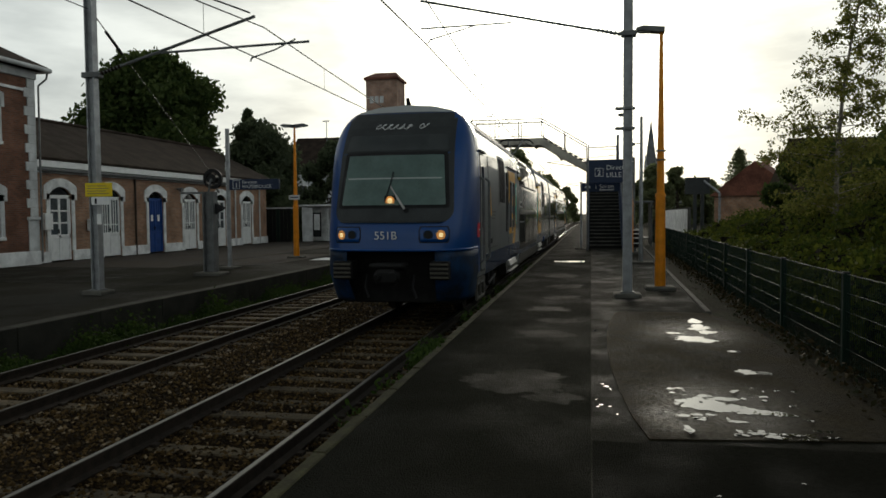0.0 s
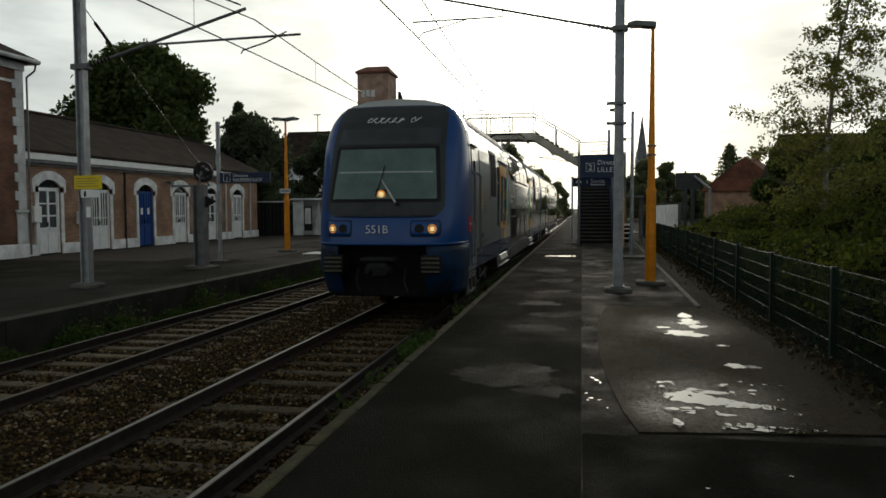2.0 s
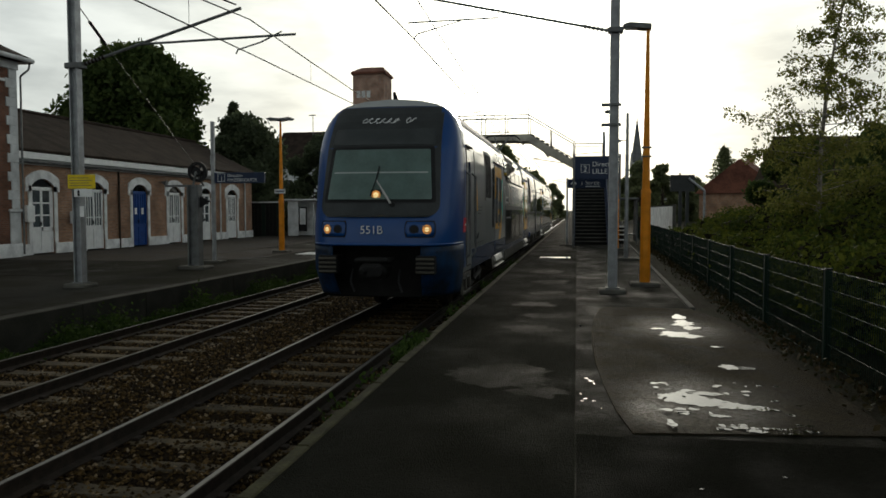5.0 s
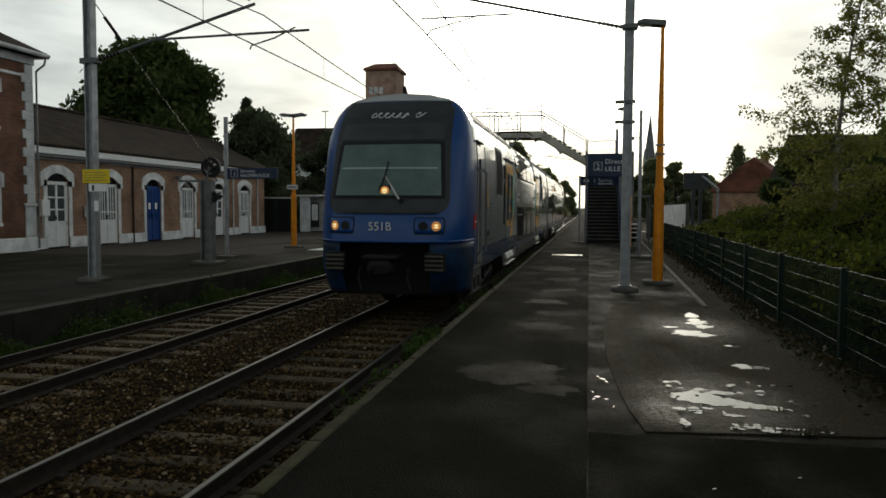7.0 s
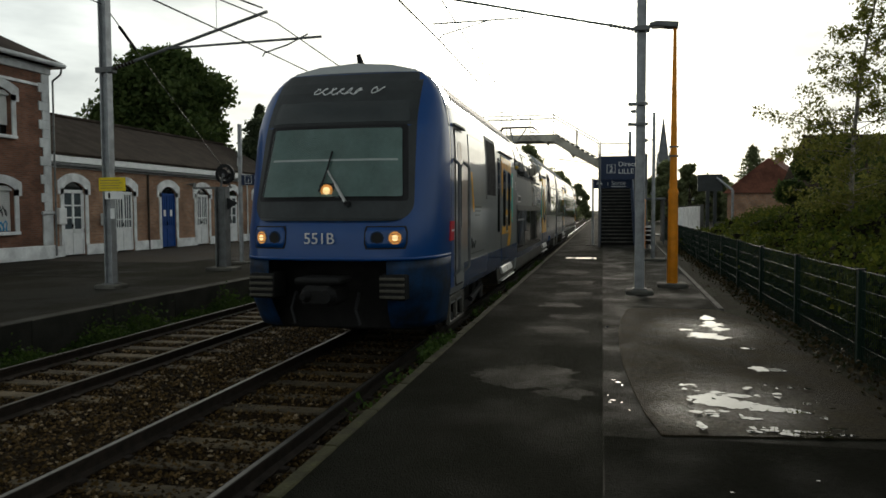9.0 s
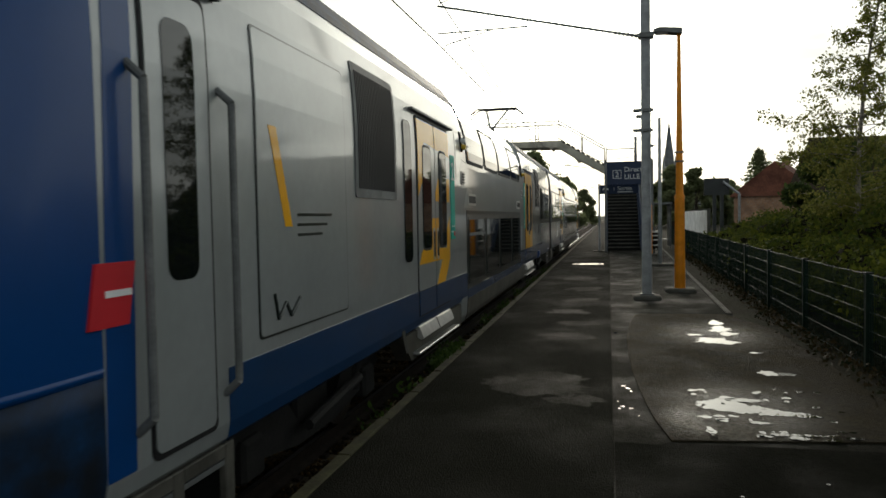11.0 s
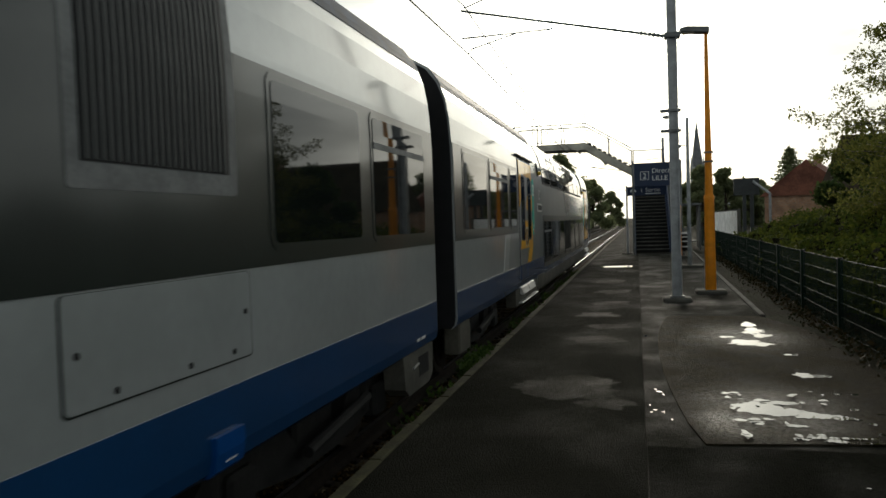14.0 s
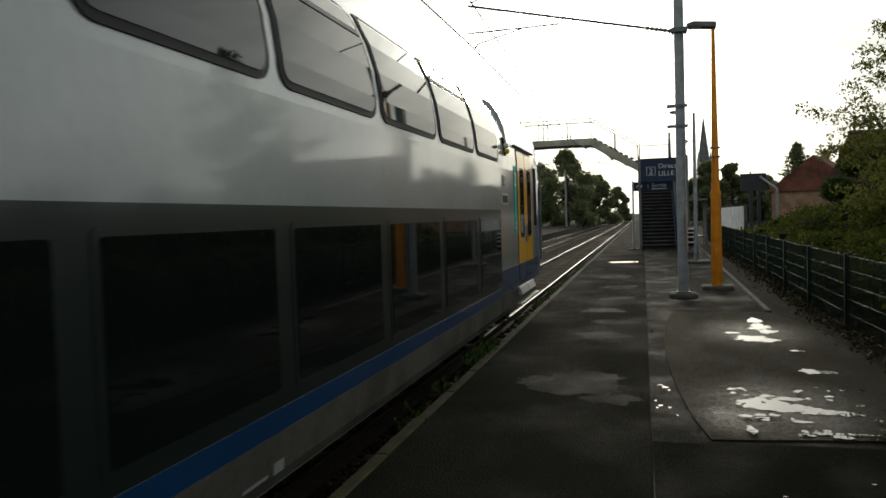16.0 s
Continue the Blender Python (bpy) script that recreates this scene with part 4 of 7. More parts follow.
# ---------------------------------------------------------------- the train
# Each car is keyed; its own space has y backwards from the headlamps, z up from the rail.
TALL = [(1.34, 0.52), (1.385, 0.62), (1.403, 0.85), (1.403, 2.85), (1.392, 3.10), (1.36, 3.34), (1.29, 3.58), (1.18, 3.80), (1.02, 3.99), (0.80, 4.14), (0.50, 4.25), (0.0, 4.31)]
LOW = [(1.34, 0.82), (1.385, 0.86), (1.403, 0.95), (1.403, 2.85), (1.394, 3.10), (1.375, 3.35), (1.335, 3.58), (1.255, 3.79), (1.125, 3.96), (0.90, 4.09), (0.55, 4.17), (0.0, 4.21)]


def side_x(z, prof):
    for (xa, za), (xb, zb) in zip(prof, prof[1:]):
        if z <= zb:
            return xa + (xb - xa) * max(0.0, (z - za) / (zb - za))
    return 0.0


def shell(bm, prof, y0, y1):
    """Body shell between two cross sections, closed underneath and at its ends."""
    ring = [(-x, z) for x, z in prof] + [(x, z) for x, z in prof[::-1][1:]]
    a, b = [bm.verts.new((x, y0, z)) for x, z in ring], [bm.verts.new((x, y1, z)) for x, z in ring]
    n = len(ring)
    for i in range(n):
        bm.faces.new((a[i], a[(i + 1) % n], b[(i + 1) % n], b[i]))
    bm.faces.new(a)
    bm.faces.new(b[::-1])
    bmesh.ops.recalc_face_normals(bm, faces=bm.faces[:])
    return bm


def plate(side, prof, y0, y1, z0, z1, off, r=0.0, rows=0, lean=0.0):
    """A panel that lies on the body side, proud by off, with corners rounded by r."""
    bm = bmesh.new()
    zs = [z0, z1]
    if r:
        zs += [z0 + r * (1 - math.cos(a)) for a in (0.45, 0.9, 1.25, 1.57)] + [z1 - r * (1 - math.cos(a)) for a in (0.45, 0.9, 1.25, 1.57)]
    zs += [z for _, z in prof if z0 < z < z1]
    zs = sorted(set(round(z, 4) for z in zs))
    rowv = []
    for z in zs:
        inset = 0.0
        if r:
            d = min(z - z0, z1 - z)
            if d < r:
                inset = r - math.sqrt(max(0.0, r * r - (r - d) ** 2))
        x = side_x(z, prof) + off
        sk = lean * (z - z0)
        rowv.append([bm.verts.new((side * xx, yy, z)) for xx, yy in ((x - off - 0.004, y0 + inset + sk), (x, y0 + inset + sk), (x, y1 - inset + sk), (x - off - 0.004, y1 - inset + sk))])
    for a, b in zip(rowv, rowv[1:]):
        for i in range(3):
            bm.faces.new((a[i], a[i + 1], b[i + 1], b[i]))
    bm.faces.new(rowv[0])
    bm.faces.new(rowv[-1][::-1])
    bmesh.ops.recalc_face_normals(bm, faces=bm.faces[:])
    return bm


def decal(name, car, side, prof, pts, off, material, label=""):
    """A flat painted shape (points along the car and up) that follows the body side, proud by off."""
    bm = bmesh.new()
    face = [bm.verts.new((0.0, y, z)) for y, z in pts]
    bm.faces.new(face)
    for _, zc in prof:
        if min(z for _, z in pts) < zc < max(z for _, z in pts):
            bmesh.ops.bisect_plane(bm, geom=bm.verts[:] + bm.edges[:] + bm.faces[:], plane_co=(0, 0, zc), plane_no=(0, 0, 1))
    for v in bm.verts:
        v.co.x = side * (side_x(v.co.z, prof) + off)
    ext = bmesh.ops.extrude_face_region(bm, geom=bm.faces[:])
    for v in ext["geom"]:
        if isinstance(v, bmesh.types.BMVert):
            v.co.x -= side * (off - 0.001)
    bmesh.ops.recalc_face_normals(bm, faces=bm.faces[:])
    return part(name, bm, material, car, label)


# the yellow livery shapes on a double door: along from its front edge, up from the rail
DOOR_SHAPES = [
    [(0.0, 2.35), (0.30, 2.62), (0.30, 2.98), (0.82, 2.95), (0.82, 3.22), (0.0, 3.22)],
    [(0.0, 1.56), (0.17, 1.73), (0.62, 1.72), (0.64, 2.09), (0.82, 2.09), (0.82, 1.56)],
    [(0.85, 2.95), (1.66, 2.90), (1.66, 3.22), (0.85, 3.22)],
    [(0.85, 2.30), (0.85, 2.40), (1.0, 2.58), (1.66, 2.61), (1.66, 2.30)],
    [(0.85, 1.56), (0.85, 2.09), (1.0, 2.09), (1.02, 1.71), (1.48, 1.70), (1.50, 1.96), (1.66, 2.11), (1.66, 1.55), (1.34, 1.265), (0.88, 1.265), (1.2, 1.56)],
]


def side_window(car, side, prof, y0, y1, z0, z1, r=0.10, sash=None, frame_mat=None):
    w = part("window", plate(side, prof, y0, y1, z0, z1, 0.012, r), frame_mat or BLACK, car)
    part("pane", plate(side, prof, y0 + 0.05, y1 - 0.05, z0 + 0.05, z1 - 0.05, 0.017, max(0.02, r - 0.04)), GLASS_DARK, w, "dark reflecting glass")
    if sash:
        part("sash_bar", plate(side, prof, y0 + 0.05, y1 - 0.05, sash - 0.025, sash + 0.025, 0.024), GALV_DARK, w)
    return w


def passenger_door(car, side, prof, y0, y1, paint, swoosh=False):
    z0, z1 = 1.26, 3.23
    d = part("passenger_door", plate(side, prof, y0 - 0.03, y1 + 0.03, z0 - 0.30, z1 + 0.03, 0.006, 0.04), BLACK, car, "yellow double sliding door" if not swoosh else "grey and yellow double sliding door")
    mid = (y0 + y1) / 2
    for a, b in ((y0, mid - 0.015), (mid + 0.015, y1)):
        leaf = part("door_leaf", plate(side, prof, a, b, z0, z1, 0.014, 0.03), paint, d)
        part("door_foot", plate(side, prof, a, b, z0 - 0.28, z0 - 0.004, 0.014), BLUE_STRIPE, leaf, "blue lower edge of the door")
        yc = (a + b) / 2
        part("door_glass", plate(side, prof, yc - 0.225, yc + 0.225, z0 + 0.45, z1 - 0.28, 0.018, 0.10), BLACK, leaf)
        part("pane", plate(side, prof, yc - 0.20, yc + 0.20, z0 + 0.48, z1 - 0.31, 0.022, 0.08), GLASS_DARK, leaf, "tall dark door pane")
        hy = b - 0.085 if a < mid - 0.1 else a + 0.085
        hp = part("door_handle", plate(side, prof, hy - 0.045, hy + 0.045, z0 + 0.32, z0 + 0.71, 0.022, 0.03), ALU, leaf, "metal recessed handle")
        part("handle_grip", plate(side, prof, hy - 0.02, hy + 0.02, z0 + 0.36, z0 + 0.67, 0.030, 0.015), BLACK, hp)
    if swoosh:
        for shape in DOOR_SHAPES:
            decal("livery_patch", d, side, prof, [(y0 + y, z) for y, z in shape], 0.0165, YELLOW)
    part("rain_strip", plate(side, prof, y0 - 0.25, y1 + 0.25, z1 + 0.06, z1 + 0.085, 0.05), GALV_DARK, d)
    # folding steps under the door
    for a, b in ((y0 - 0.02, mid - 0.02), (mid + 0.02, y1 + 0.02)):
        bm = bmesh.new()
        prism(bm, [(side * 1.36, 0.87), (side * 1.41, 0.85), (side * 1.455, 0.73), (side * 1.43, 0.71), (side * 1.36, 0.74)], "y", a, b)
        part("folding_step", bm, ALU, d, "bare aluminium folding step")
    bm = boxed(min(side * 1.36, side * 1.46), max(side * 1.36, side * 1.46), y0 - 0.22, y1 + 0.35, 0.57, 0.60, bevel=0.01)
    part("step_rail", bm, ALU, d)
    return d


def louvre(car, side, prof, y, z, w=0.24, h=0.19):
    v = part("air_vent", plate(side, prof, y, y + w, z, z + h, 0.012, 0.02), ALU, car, "small metal louvre")
    for k in range(4):
        zz = z + 0.02 + k * (h - 0.03) / 4
        part("slat", plate(side, prof, y + 0.03, y + w - 0.03, zz, zz + 0.022, 0.018), BLACK, v)


def indicator_lamp(car, side, prof, y):
    """Door signal: a slim dark housing with two round lenses, one of them amber."""
    h = part("indicator_lamp", plate(side, prof, y - 0.035, y + 0.035, 3.06, 3.36, 0.03, 0.03), BLACK, car, "dark door signal with two round lenses")
    for z, m in ((3.13, AMBER), (3.22, GREY_RENDER)):
        x = side_x(z, prof)
        part("lens", tubed((side * (x + 0.02), y, z), (side * (x + 0.085), y, z - 0.005), 0.046, 0.034, seg=14), m, h)


def destination_plate(car, side, prof, y, z, w=0.68):
    v = part("destination_display", plate(side, prof, y, y + w, z, z + 0.18, 0.014, 0.01), ALU, car, "riveted metal frame round a dark display")
    part("display_glass", plate(side, prof, y + 0.06, y + w - 0.06, z + 0.035, z + 0.145, 0.02), BLACK, v)


def class_sign(car, side, prof, y, z0, z1):
    s = part("class_sign", plate(side, prof, y, y + 0.26, z0, z1, 0.008), TEAL, car, "teal vertical sticker with a white 2")
    if side > 0:
        letters("2", 0.34, WHITE, s, Matrix.Translation((1.413, y + 0.03, z1 - 0.34)) @ Euler((radians(90), 0, radians(90))).to_matrix().to_4x4())
        part("small_print", plate(side, prof, y + 0.02, y + 0.24, z0 + 0.17, z0 + 0.18, 0.011), WHITE, s)
        part("small_print", plate(side, prof, y + 0.02, y + 0.12, z0 + 0.09, z0 + 0.11, 0.011), WHITE, s)
        part("round_pictogram", plate(side, prof, y + 0.17, y + 0.24, z0 + 0.04, z0 + 0.11, 0.011, 0.035), RED, s)


def double_deck(car, prof, y0, y1, edges):
    """The two-storey middle: dark band with lower windows, curved upper windows, stripe and skirt."""
    for side in (1, -1):
        part("window_band", plate(side, prof, y0, y1, 1.00, 2.20, 0.006), GREY_BAND, car, "dark grey lower window band")
        part("stripe", plate(side, prof, y0, y1, 0.86, 0.996, 0.006), BLUE_STRIPE, car)
        part("skirt", plate(side, prof, y0, y1, 0.54, 0.855, 0.008), SKIRT, car, "dusty grey skirt")
        for k, (a, b) in enumerate(zip(edges, edges[1:])):
            side_window(car, side, prof, a + 0.10, b - 0.06, 1.06, 2.11, 0.06, sash=1.83 if k == 0 else None, frame_mat=GREY_BAND)
            side_window(car, side, prof, a + 0.05, b - 0.07, 2.92, 3.88, 0.14, sash=3.62 if k % 2 else None)


def bogie(car, y, powered=False):
    b = part("bogie", boxed(-1.05, 1.05, y - 0.35, y + 0.35, 0.42, 0.72, bevel=0.03), DARK, car)
    for s in (-1, 1):
        bm = bmesh.new()
        prism(bm, [(y - 1.7, 0.60), (y - 1.5, 0.74), (y - 0.6, 0.70), (y - 0.35, 0.45), (y + 0.35, 0.45), (y + 0.6, 0.70), (y + 1.5, 0.74), (y + 1.7, 0.60), (y + 1.2, 0.42), (y + 0.4, 0.30), (y - 0.4, 0.30), (y - 1.2, 0.42)], "x", s * 1.02 - 0.07, s * 1.02 + 0.07)
        part("side_frame", bm, DARK, b)
        for e in (-1.25, 1.25):
            part("axle_box", boxed(s * 1.02 - 0.13, s * 1.02 + 0.13, y + e - 0.16, y + e + 0.16, 0.32, 0.62, bevel=0.03), DARK, b)
            part("spring", tubed((s * 1.05, y + e - 0.3, 0.45), (s * 1.05, y + e - 0.3, 0.78), 0.09, seg=10), DARK, b)
        part("damper", tubed((s * 1.22, y - 0.5, 0.50), (s * 1.22, y + 0.7, 0.62), 0.045, seg=8), DARK, b)
    return b


def wheelset(car, y):
    bm = bmesh.new()
    tube(bm, (-0.85, 0, 0), (0.85, 0, 0), 0.08, seg=10)
    for s in (-1, 1):
        tube(bm, (s * 0.69, 0, 0), (s * 0.82, 0, 0), 0.46, 0.445, seg=28)
        tube(bm, (s * 0.66, 0, 0), (s * 0.69, 0, 0), 0.485, seg=28)
        tube(bm, (s * 0.82, 0, 0), (s * 0.84, 0, 0), 0.36, 0.33, seg=28)
        for k in range(4):
            a = k * math.pi / 2
            tube(bm, (s * 0.84, 0.2 * math.cos(a), 0.2 * math.sin(a)), (s * 0.85, 0.2 * math.cos(a), 0.2 * math.sin(a)), 0.04, seg=8)
    w = part("wheelset", bm, STEEL_RUST, car)
    w.location = (0, y, 0.46)
    w["start"] = y
    return w


def nose_row(z):
    """Height, set-back of the front on the axis, and half-width there."""
    if z < 1.97:
        s0 = -0.06 + 0.10 * ((z - 1.3) / 0.8) ** 2 + max(0.0, 0.95 - z) * 0.6
    elif z < 3.23:
        s0 = 0.05 + (z - 1.97) * 0.37
    else:
        s0 = 0.51 + (z - 3.21) * 0.55 + (z - 3.21) ** 2 * 0.38
    w = 1.33 + 0.07 * (z - 0.5) / 0.5 if z < 1.0 else side_x(max(z, 0.96), LOW)
    if z > 3.2:
        w = side_x(z, TOPF) * (1 - 0.02 * (z - 3.2))
    return z, s0, w


def nose_grid():
    return [nose_row(z) for z in (0.50, 0.60, 0.72, 0.85, 1.0, 1.12, 1.20, 1.30, 1.43, 1.47, 1.60, 1.80, 1.97, 2.1, 2.25, 2.5, 2.75, 3.0, 3.22, 3.25, 3.40, 3.6, 3.75, 3.88, 3.98, 4.05)]


def nose_overlay(z0, z1, hw0, hw1, S, off, r_low, r_up=None, cols=28):
    """A sheet on the nose with rounded corners; its half-width goes from hw0 below to hw1 above."""
    r_up = r_low if r_up is None else r_up
    zs = sorted(set([z0 + r_low * (1 - math.cos(k * 0.262)) for k in range(7)] + [z1 - r_up * (1 - math.cos(k * 0.262)) for k in range(7)] + [z0 + (z1 - z0) * k / 14 for k in range(15)]))
    bm = bmesh.new()
    grid = []
    for z in zs:
        row = nose_row(z)
        hw = hw0 + (hw1 - hw0) * (z - z0) / (z1 - z0)
        if z - z0 < r_low:
            hw -= r_low - math.sqrt(max(0.0, r_low ** 2 - (r_low - (z - z0)) ** 2))
        if z1 - z < r_up:
            hw -= r_up - math.sqrt(max(0.0, r_up ** 2 - (r_up - (z1 - z)) ** 2))
        u = min(0.999, hw / row[2])
        grid.append([bm.verts.new(nose_point(*row, u * (2 * k / cols - 1), S, off)) for k in range(cols + 1)])
    for a, b in zip(grid, grid[1:]):
        for k in range(cols):
            bm.faces.new((a[k], a[k + 1], b[k + 1], b[k]))
    edge = grid[0] + [g[-1] for g in grid[1:]] + grid[-1][::-1][1:] + [g[0] for g in grid[::-1][1:-1]]
    back = [bm.verts.new((v.co.x, v.co.y + abs(off) + 0.004, v.co.z)) for v in edge]
    for i in range(len(edge)):
        j = (i + 1) % len(edge)
        bm.faces.new((edge[i], back[i], back[j], edge[j]))
    return bm


HALF = [0.0, 0.20, 0.34, 0.44, 0.50, 0.58, 0.66, 0.70, 0.72, 0.78, 0.81, 0.84, 0.88, 0.92, 0.95, 0.97, 0.985, 0.995, 1.0]
US = [-u for u in HALF[:0:-1]] + HALF


def nose_point(z, s0, w, u, S_join, off=0.0):
    n = 3.2
    k = 1 - (1 - abs(u) ** n) ** (1 / n)
    return (u * w, s0 + (S_join - s0) * k - off, z)


def nose_patch(rows, z_lo, z_hi, u_lo, u_hi, S_join, off=0.0, skip=None):
    bm = bmesh.new()
    rr = [r for r in rows if z_lo - 1e-6 <= r[0] <= z_hi + 1e-6]
    uu = [u for u in US if u_lo - 1e-6 <= u <= u_hi + 1e-6]
    grid = [[bm.verts.new(nose_point(*r, u, S_join, off)) for u in uu] for r in rr]
    for i in range(len(rr) - 1):
        for j in range(len(uu) - 1):
            zc, uc = (rr[i][0] + rr[i + 1][0]) / 2, (uu[j] + uu[j + 1]) / 2
            if skip and skip(zc, uc):
                continue
            bm.faces.new((grid[i][j], grid[i][j + 1], grid[i + 1][j + 1], grid[i + 1][j]))
    if off and not skip:
        edge = [v for v in grid[0]] + [g[-1] for g in grid[1:]] + grid[-1][::-1][1:] + [g[0] for g in grid[::-1][1:-1]]
        back = [bm.verts.new((v.co.x, v.co.y + off + 0.02, v.co.z)) for v in edge]
        for i in range(len(edge)):
            bm.faces.new((edge[i], back[i], back[(i + 1) % len(edge)], edge[(i + 1) % len(edge)]))
    for v in [v for v in bm.verts if not v.link_faces]:
        bm.verts.remove(v)
    return bm


TOPF = [(1.403, 2.85), (1.394, 3.10), (1.375, 3.35), (1.335, 3.58), (1.26, 3.79), (1.15, 3.94), (1.01, 4.05), (0.82, 4.12), (0.50, 4.18), (0.0, 4.22)]


def nose_plate(side, x0, x1, z0, z1, off, S, cols=10, rows=4):
    """A thin closed panel on one half of the nose, following its curve."""
    bm = bmesh.new()
    front, back = [], []
    for i in range(rows + 1):
        z = z0 + (z1 - z0) * i / rows
        row = nose_row(z)
        cut = 0.025 if i in (0, rows) else 0.0
        pts = [nose_point(*row, (x0 + cut + (x1 - x0 - 2 * cut) * j / cols) / row[2], S) for j in range(cols + 1)]
        front.append([bm.verts.new((side * p[0], p[1] - off * 1.15, z)) for p in pts])
        back.append([bm.verts.new((side * p[0], p[1] + 0.03, z)) for p in pts])
    for i in range(rows):
        for j in range(cols):
            bm.faces.new((front[i][j], front[i][j + 1], front[i + 1][j + 1], front[i + 1][j]))
        for j in (0, cols):
            bm.faces.new((front[i][j], front[i + 1][j], back[i + 1][j], back[i][j]))
    for i in (0, rows):
        for j in range(cols):
            bm.faces.new((front[i][j], front[i][j + 1], back[i][j + 1], back[i][j]))
    bmesh.ops.recalc_face_normals(bm, faces=bm.faces[:])
    return bm


def cab_front(car):
    S = 1.32
    rows = nose_grid()
    part("cab_nose", nose_patch(rows, 1.43, 4.05, -1, 1, S), BLUE, car, "glossy blue rounded cab nose", smooth=True)
    part("cab_mask", nose_overlay(1.94, 4.04, 1.12, 1.05, S, 0.008, 0.24, 0.03), MASK, car, "dark grey front mask round the windscreen")
    # roof lid from the brow back to the body
    bm = bmesh.new()
    br = [r for r in rows if r[0] == 4.05][0]
    prev = [bm.verts.new(nose_point(*br, u, S)) for u in US]
    for f in (0.35, 0.7, 1.0):
        y = None
        row = []
        for u, v in zip(US, [nose_point(*br, u, S) for u in US]):
            z = 4.05 + (4.20 - 4.05) * math.sin(f * 1.57) * (1 - abs(u) ** 3)
            row.append(bm.verts.new((v[0], v[1] + (1.75 - v[1]) * f, z)))
        for i in range(len(US) - 1):
            bm.faces.new((prev[i], prev[i + 1], row[i + 1], row[i]))
        prev = row
    part("cab_roof", bm, MASK, car, smooth=True)
    # windscreen over its blind; blind colour and white bar paint its reflections
    part("windscreen_seal", nose_overlay(2.20, 3.24, 1.05, 0.97, S, 0.014, 0.05), BLACK, car)
    part("reflection_blind", nose_overlay(2.26, 3.18, 0.975, 0.90, S, 0.018, 0.03), BLIND_REFLECTION, car, "grey-green blind, coloured for the sky reflected in the windscreen")
    part("reflection_bar", nose_overlay(2.735, 2.762, 0.88, 0.88, S, 0.021, 0.005), WHITE, car, "white bar painted for a reflection across the windscreen")
    part("windscreen", nose_overlay(2.25, 3.19, 0.985, 0.91, S, 0.045, 0.04), WINDSCREEN, car, "large windscreen")
    part("upper_panel", nose_overlay(3.27, 3.58, 0.98, 0.95, S, 0.014, 0.03), GLASS_GREY, car, "grey glass panel over the windscreen")
    rng = random.Random(8)
    for k in range(7):
        if k == 5:
            continue
        x0 = -0.46 + 0.14 * k
        pts = []
        for a in np.linspace(0, 5.6, 12):
            x = x0 + 0.02 * a + 0.065 * math.cos(1.3 * a + k) + 0.012 * rng.uniform(-1, 1)
            z = 3.755 + 0.05 * math.sin(1.6 * a + k) + 0.012 * rng.uniform(-1, 1)
            s0 = 0.51 + (z - 3.21) * 0.55 + (z - 3.21) ** 2 * 0.38
            pts.append((x, s0 - 0.006, z))
        part("scrawl", path_tube(bmesh.new(), pts, 0.009, seg=4), SILVER2, car, "pale sprayed scrawl over the windscreen")["kind"] = "stuff"
    # headlamps in flush blue panels that follow the nose
    for s in (-1, 1):
        h = part("lamp_housing", nose_plate(s, 0.535, 1.065, 1.575, 1.875, 0.004, S), BLACK, car, "dark outline of the lamp panel")
        part("lamp_panel", nose_plate(s, 0.553, 1.047, 1.593, 1.857, 0.009, S), BLUE, h, "blue lamp panel", smooth=True)
        for xc, kind in ((0.915, "headlamp"), (0.70, "tail_lamp")):
            z, s0, w = nose_row(1.72)
            p = Vector(nose_point(z, s0, w, xc / w, S))
            q = Vector(nose_point(z, s0, w, (xc + 0.01) / w, S))
            n = Vector((q.y - p.y, -(q.x - p.x), 0)).normalized()
            c = Vector((s * p.x, p.y, z))
            n.x *= s
            disc = lambda d0, d1, r: tubed(tuple(c + n * d0), tuple(c + n * d1), r, seg=24)
            if kind == "headlamp":
                part("lamp_ring", disc(-0.02, 0.016, 0.094), GALV_DARK, h)
                lamp = part("headlamp", disc(-0.02, 0.020, 0.082), LAMP_RIM, h, "lit warm headlamp")
                part("headlamp_bulb", disc(0.0, 0.024, 0.040), LAMP_ON, h)
                for k in range(3):
                    part("lens_rib", tubed(tuple(c + n * 0.022 + Vector((0, 0, -0.05 + 0.05 * k)) + Vector((-n.y, n.x, 0)) * 0.055), tuple(c + n * 0.022 + Vector((0, 0, -0.05 + 0.05 * k)) - Vector((-n.y, n.x, 0)) * 0.055), 0.005, seg=5), GALV_DARK, h)
            else:
                part("tail_lamp", disc(-0.02, 0.016, 0.088), BLUE_GRIME_SHADE, h, "unlit dark tail lamp")
                part("tail_lamp_lens", disc(-0.01, 0.019, 0.070), BLACK, h)
        # ribbed steps at the buffer beam
        v = part("front_grille", boxed(s * 0.90 - 0.175, s * 0.90 + 0.175, 0.0, 0.40, 0.92, 1.25, bevel=0.02), DARK, car)
        for k in range(4):
            part("slat", boxed(s * 0.90 - 0.165, s * 0.90 + 0.165, -0.03, 0.005, 0.945 + k * 0.078, 0.980 + k * 0.078, bevel=0.006), SKIRT, v)
    hm = part("mid_lamp", tubed((-0.03, 0.17, 2.335), (-0.03, 0.150, 2.335), 0.085, seg=20), LAMP_RIM, car, "lit lamp behind the windscreen")
    part("mid_lamp_bulb", tubed((-0.03, 0.152, 2.335), (-0.03, 0.145, 2.335), 0.05, seg=20), LAMP_ON, hm)
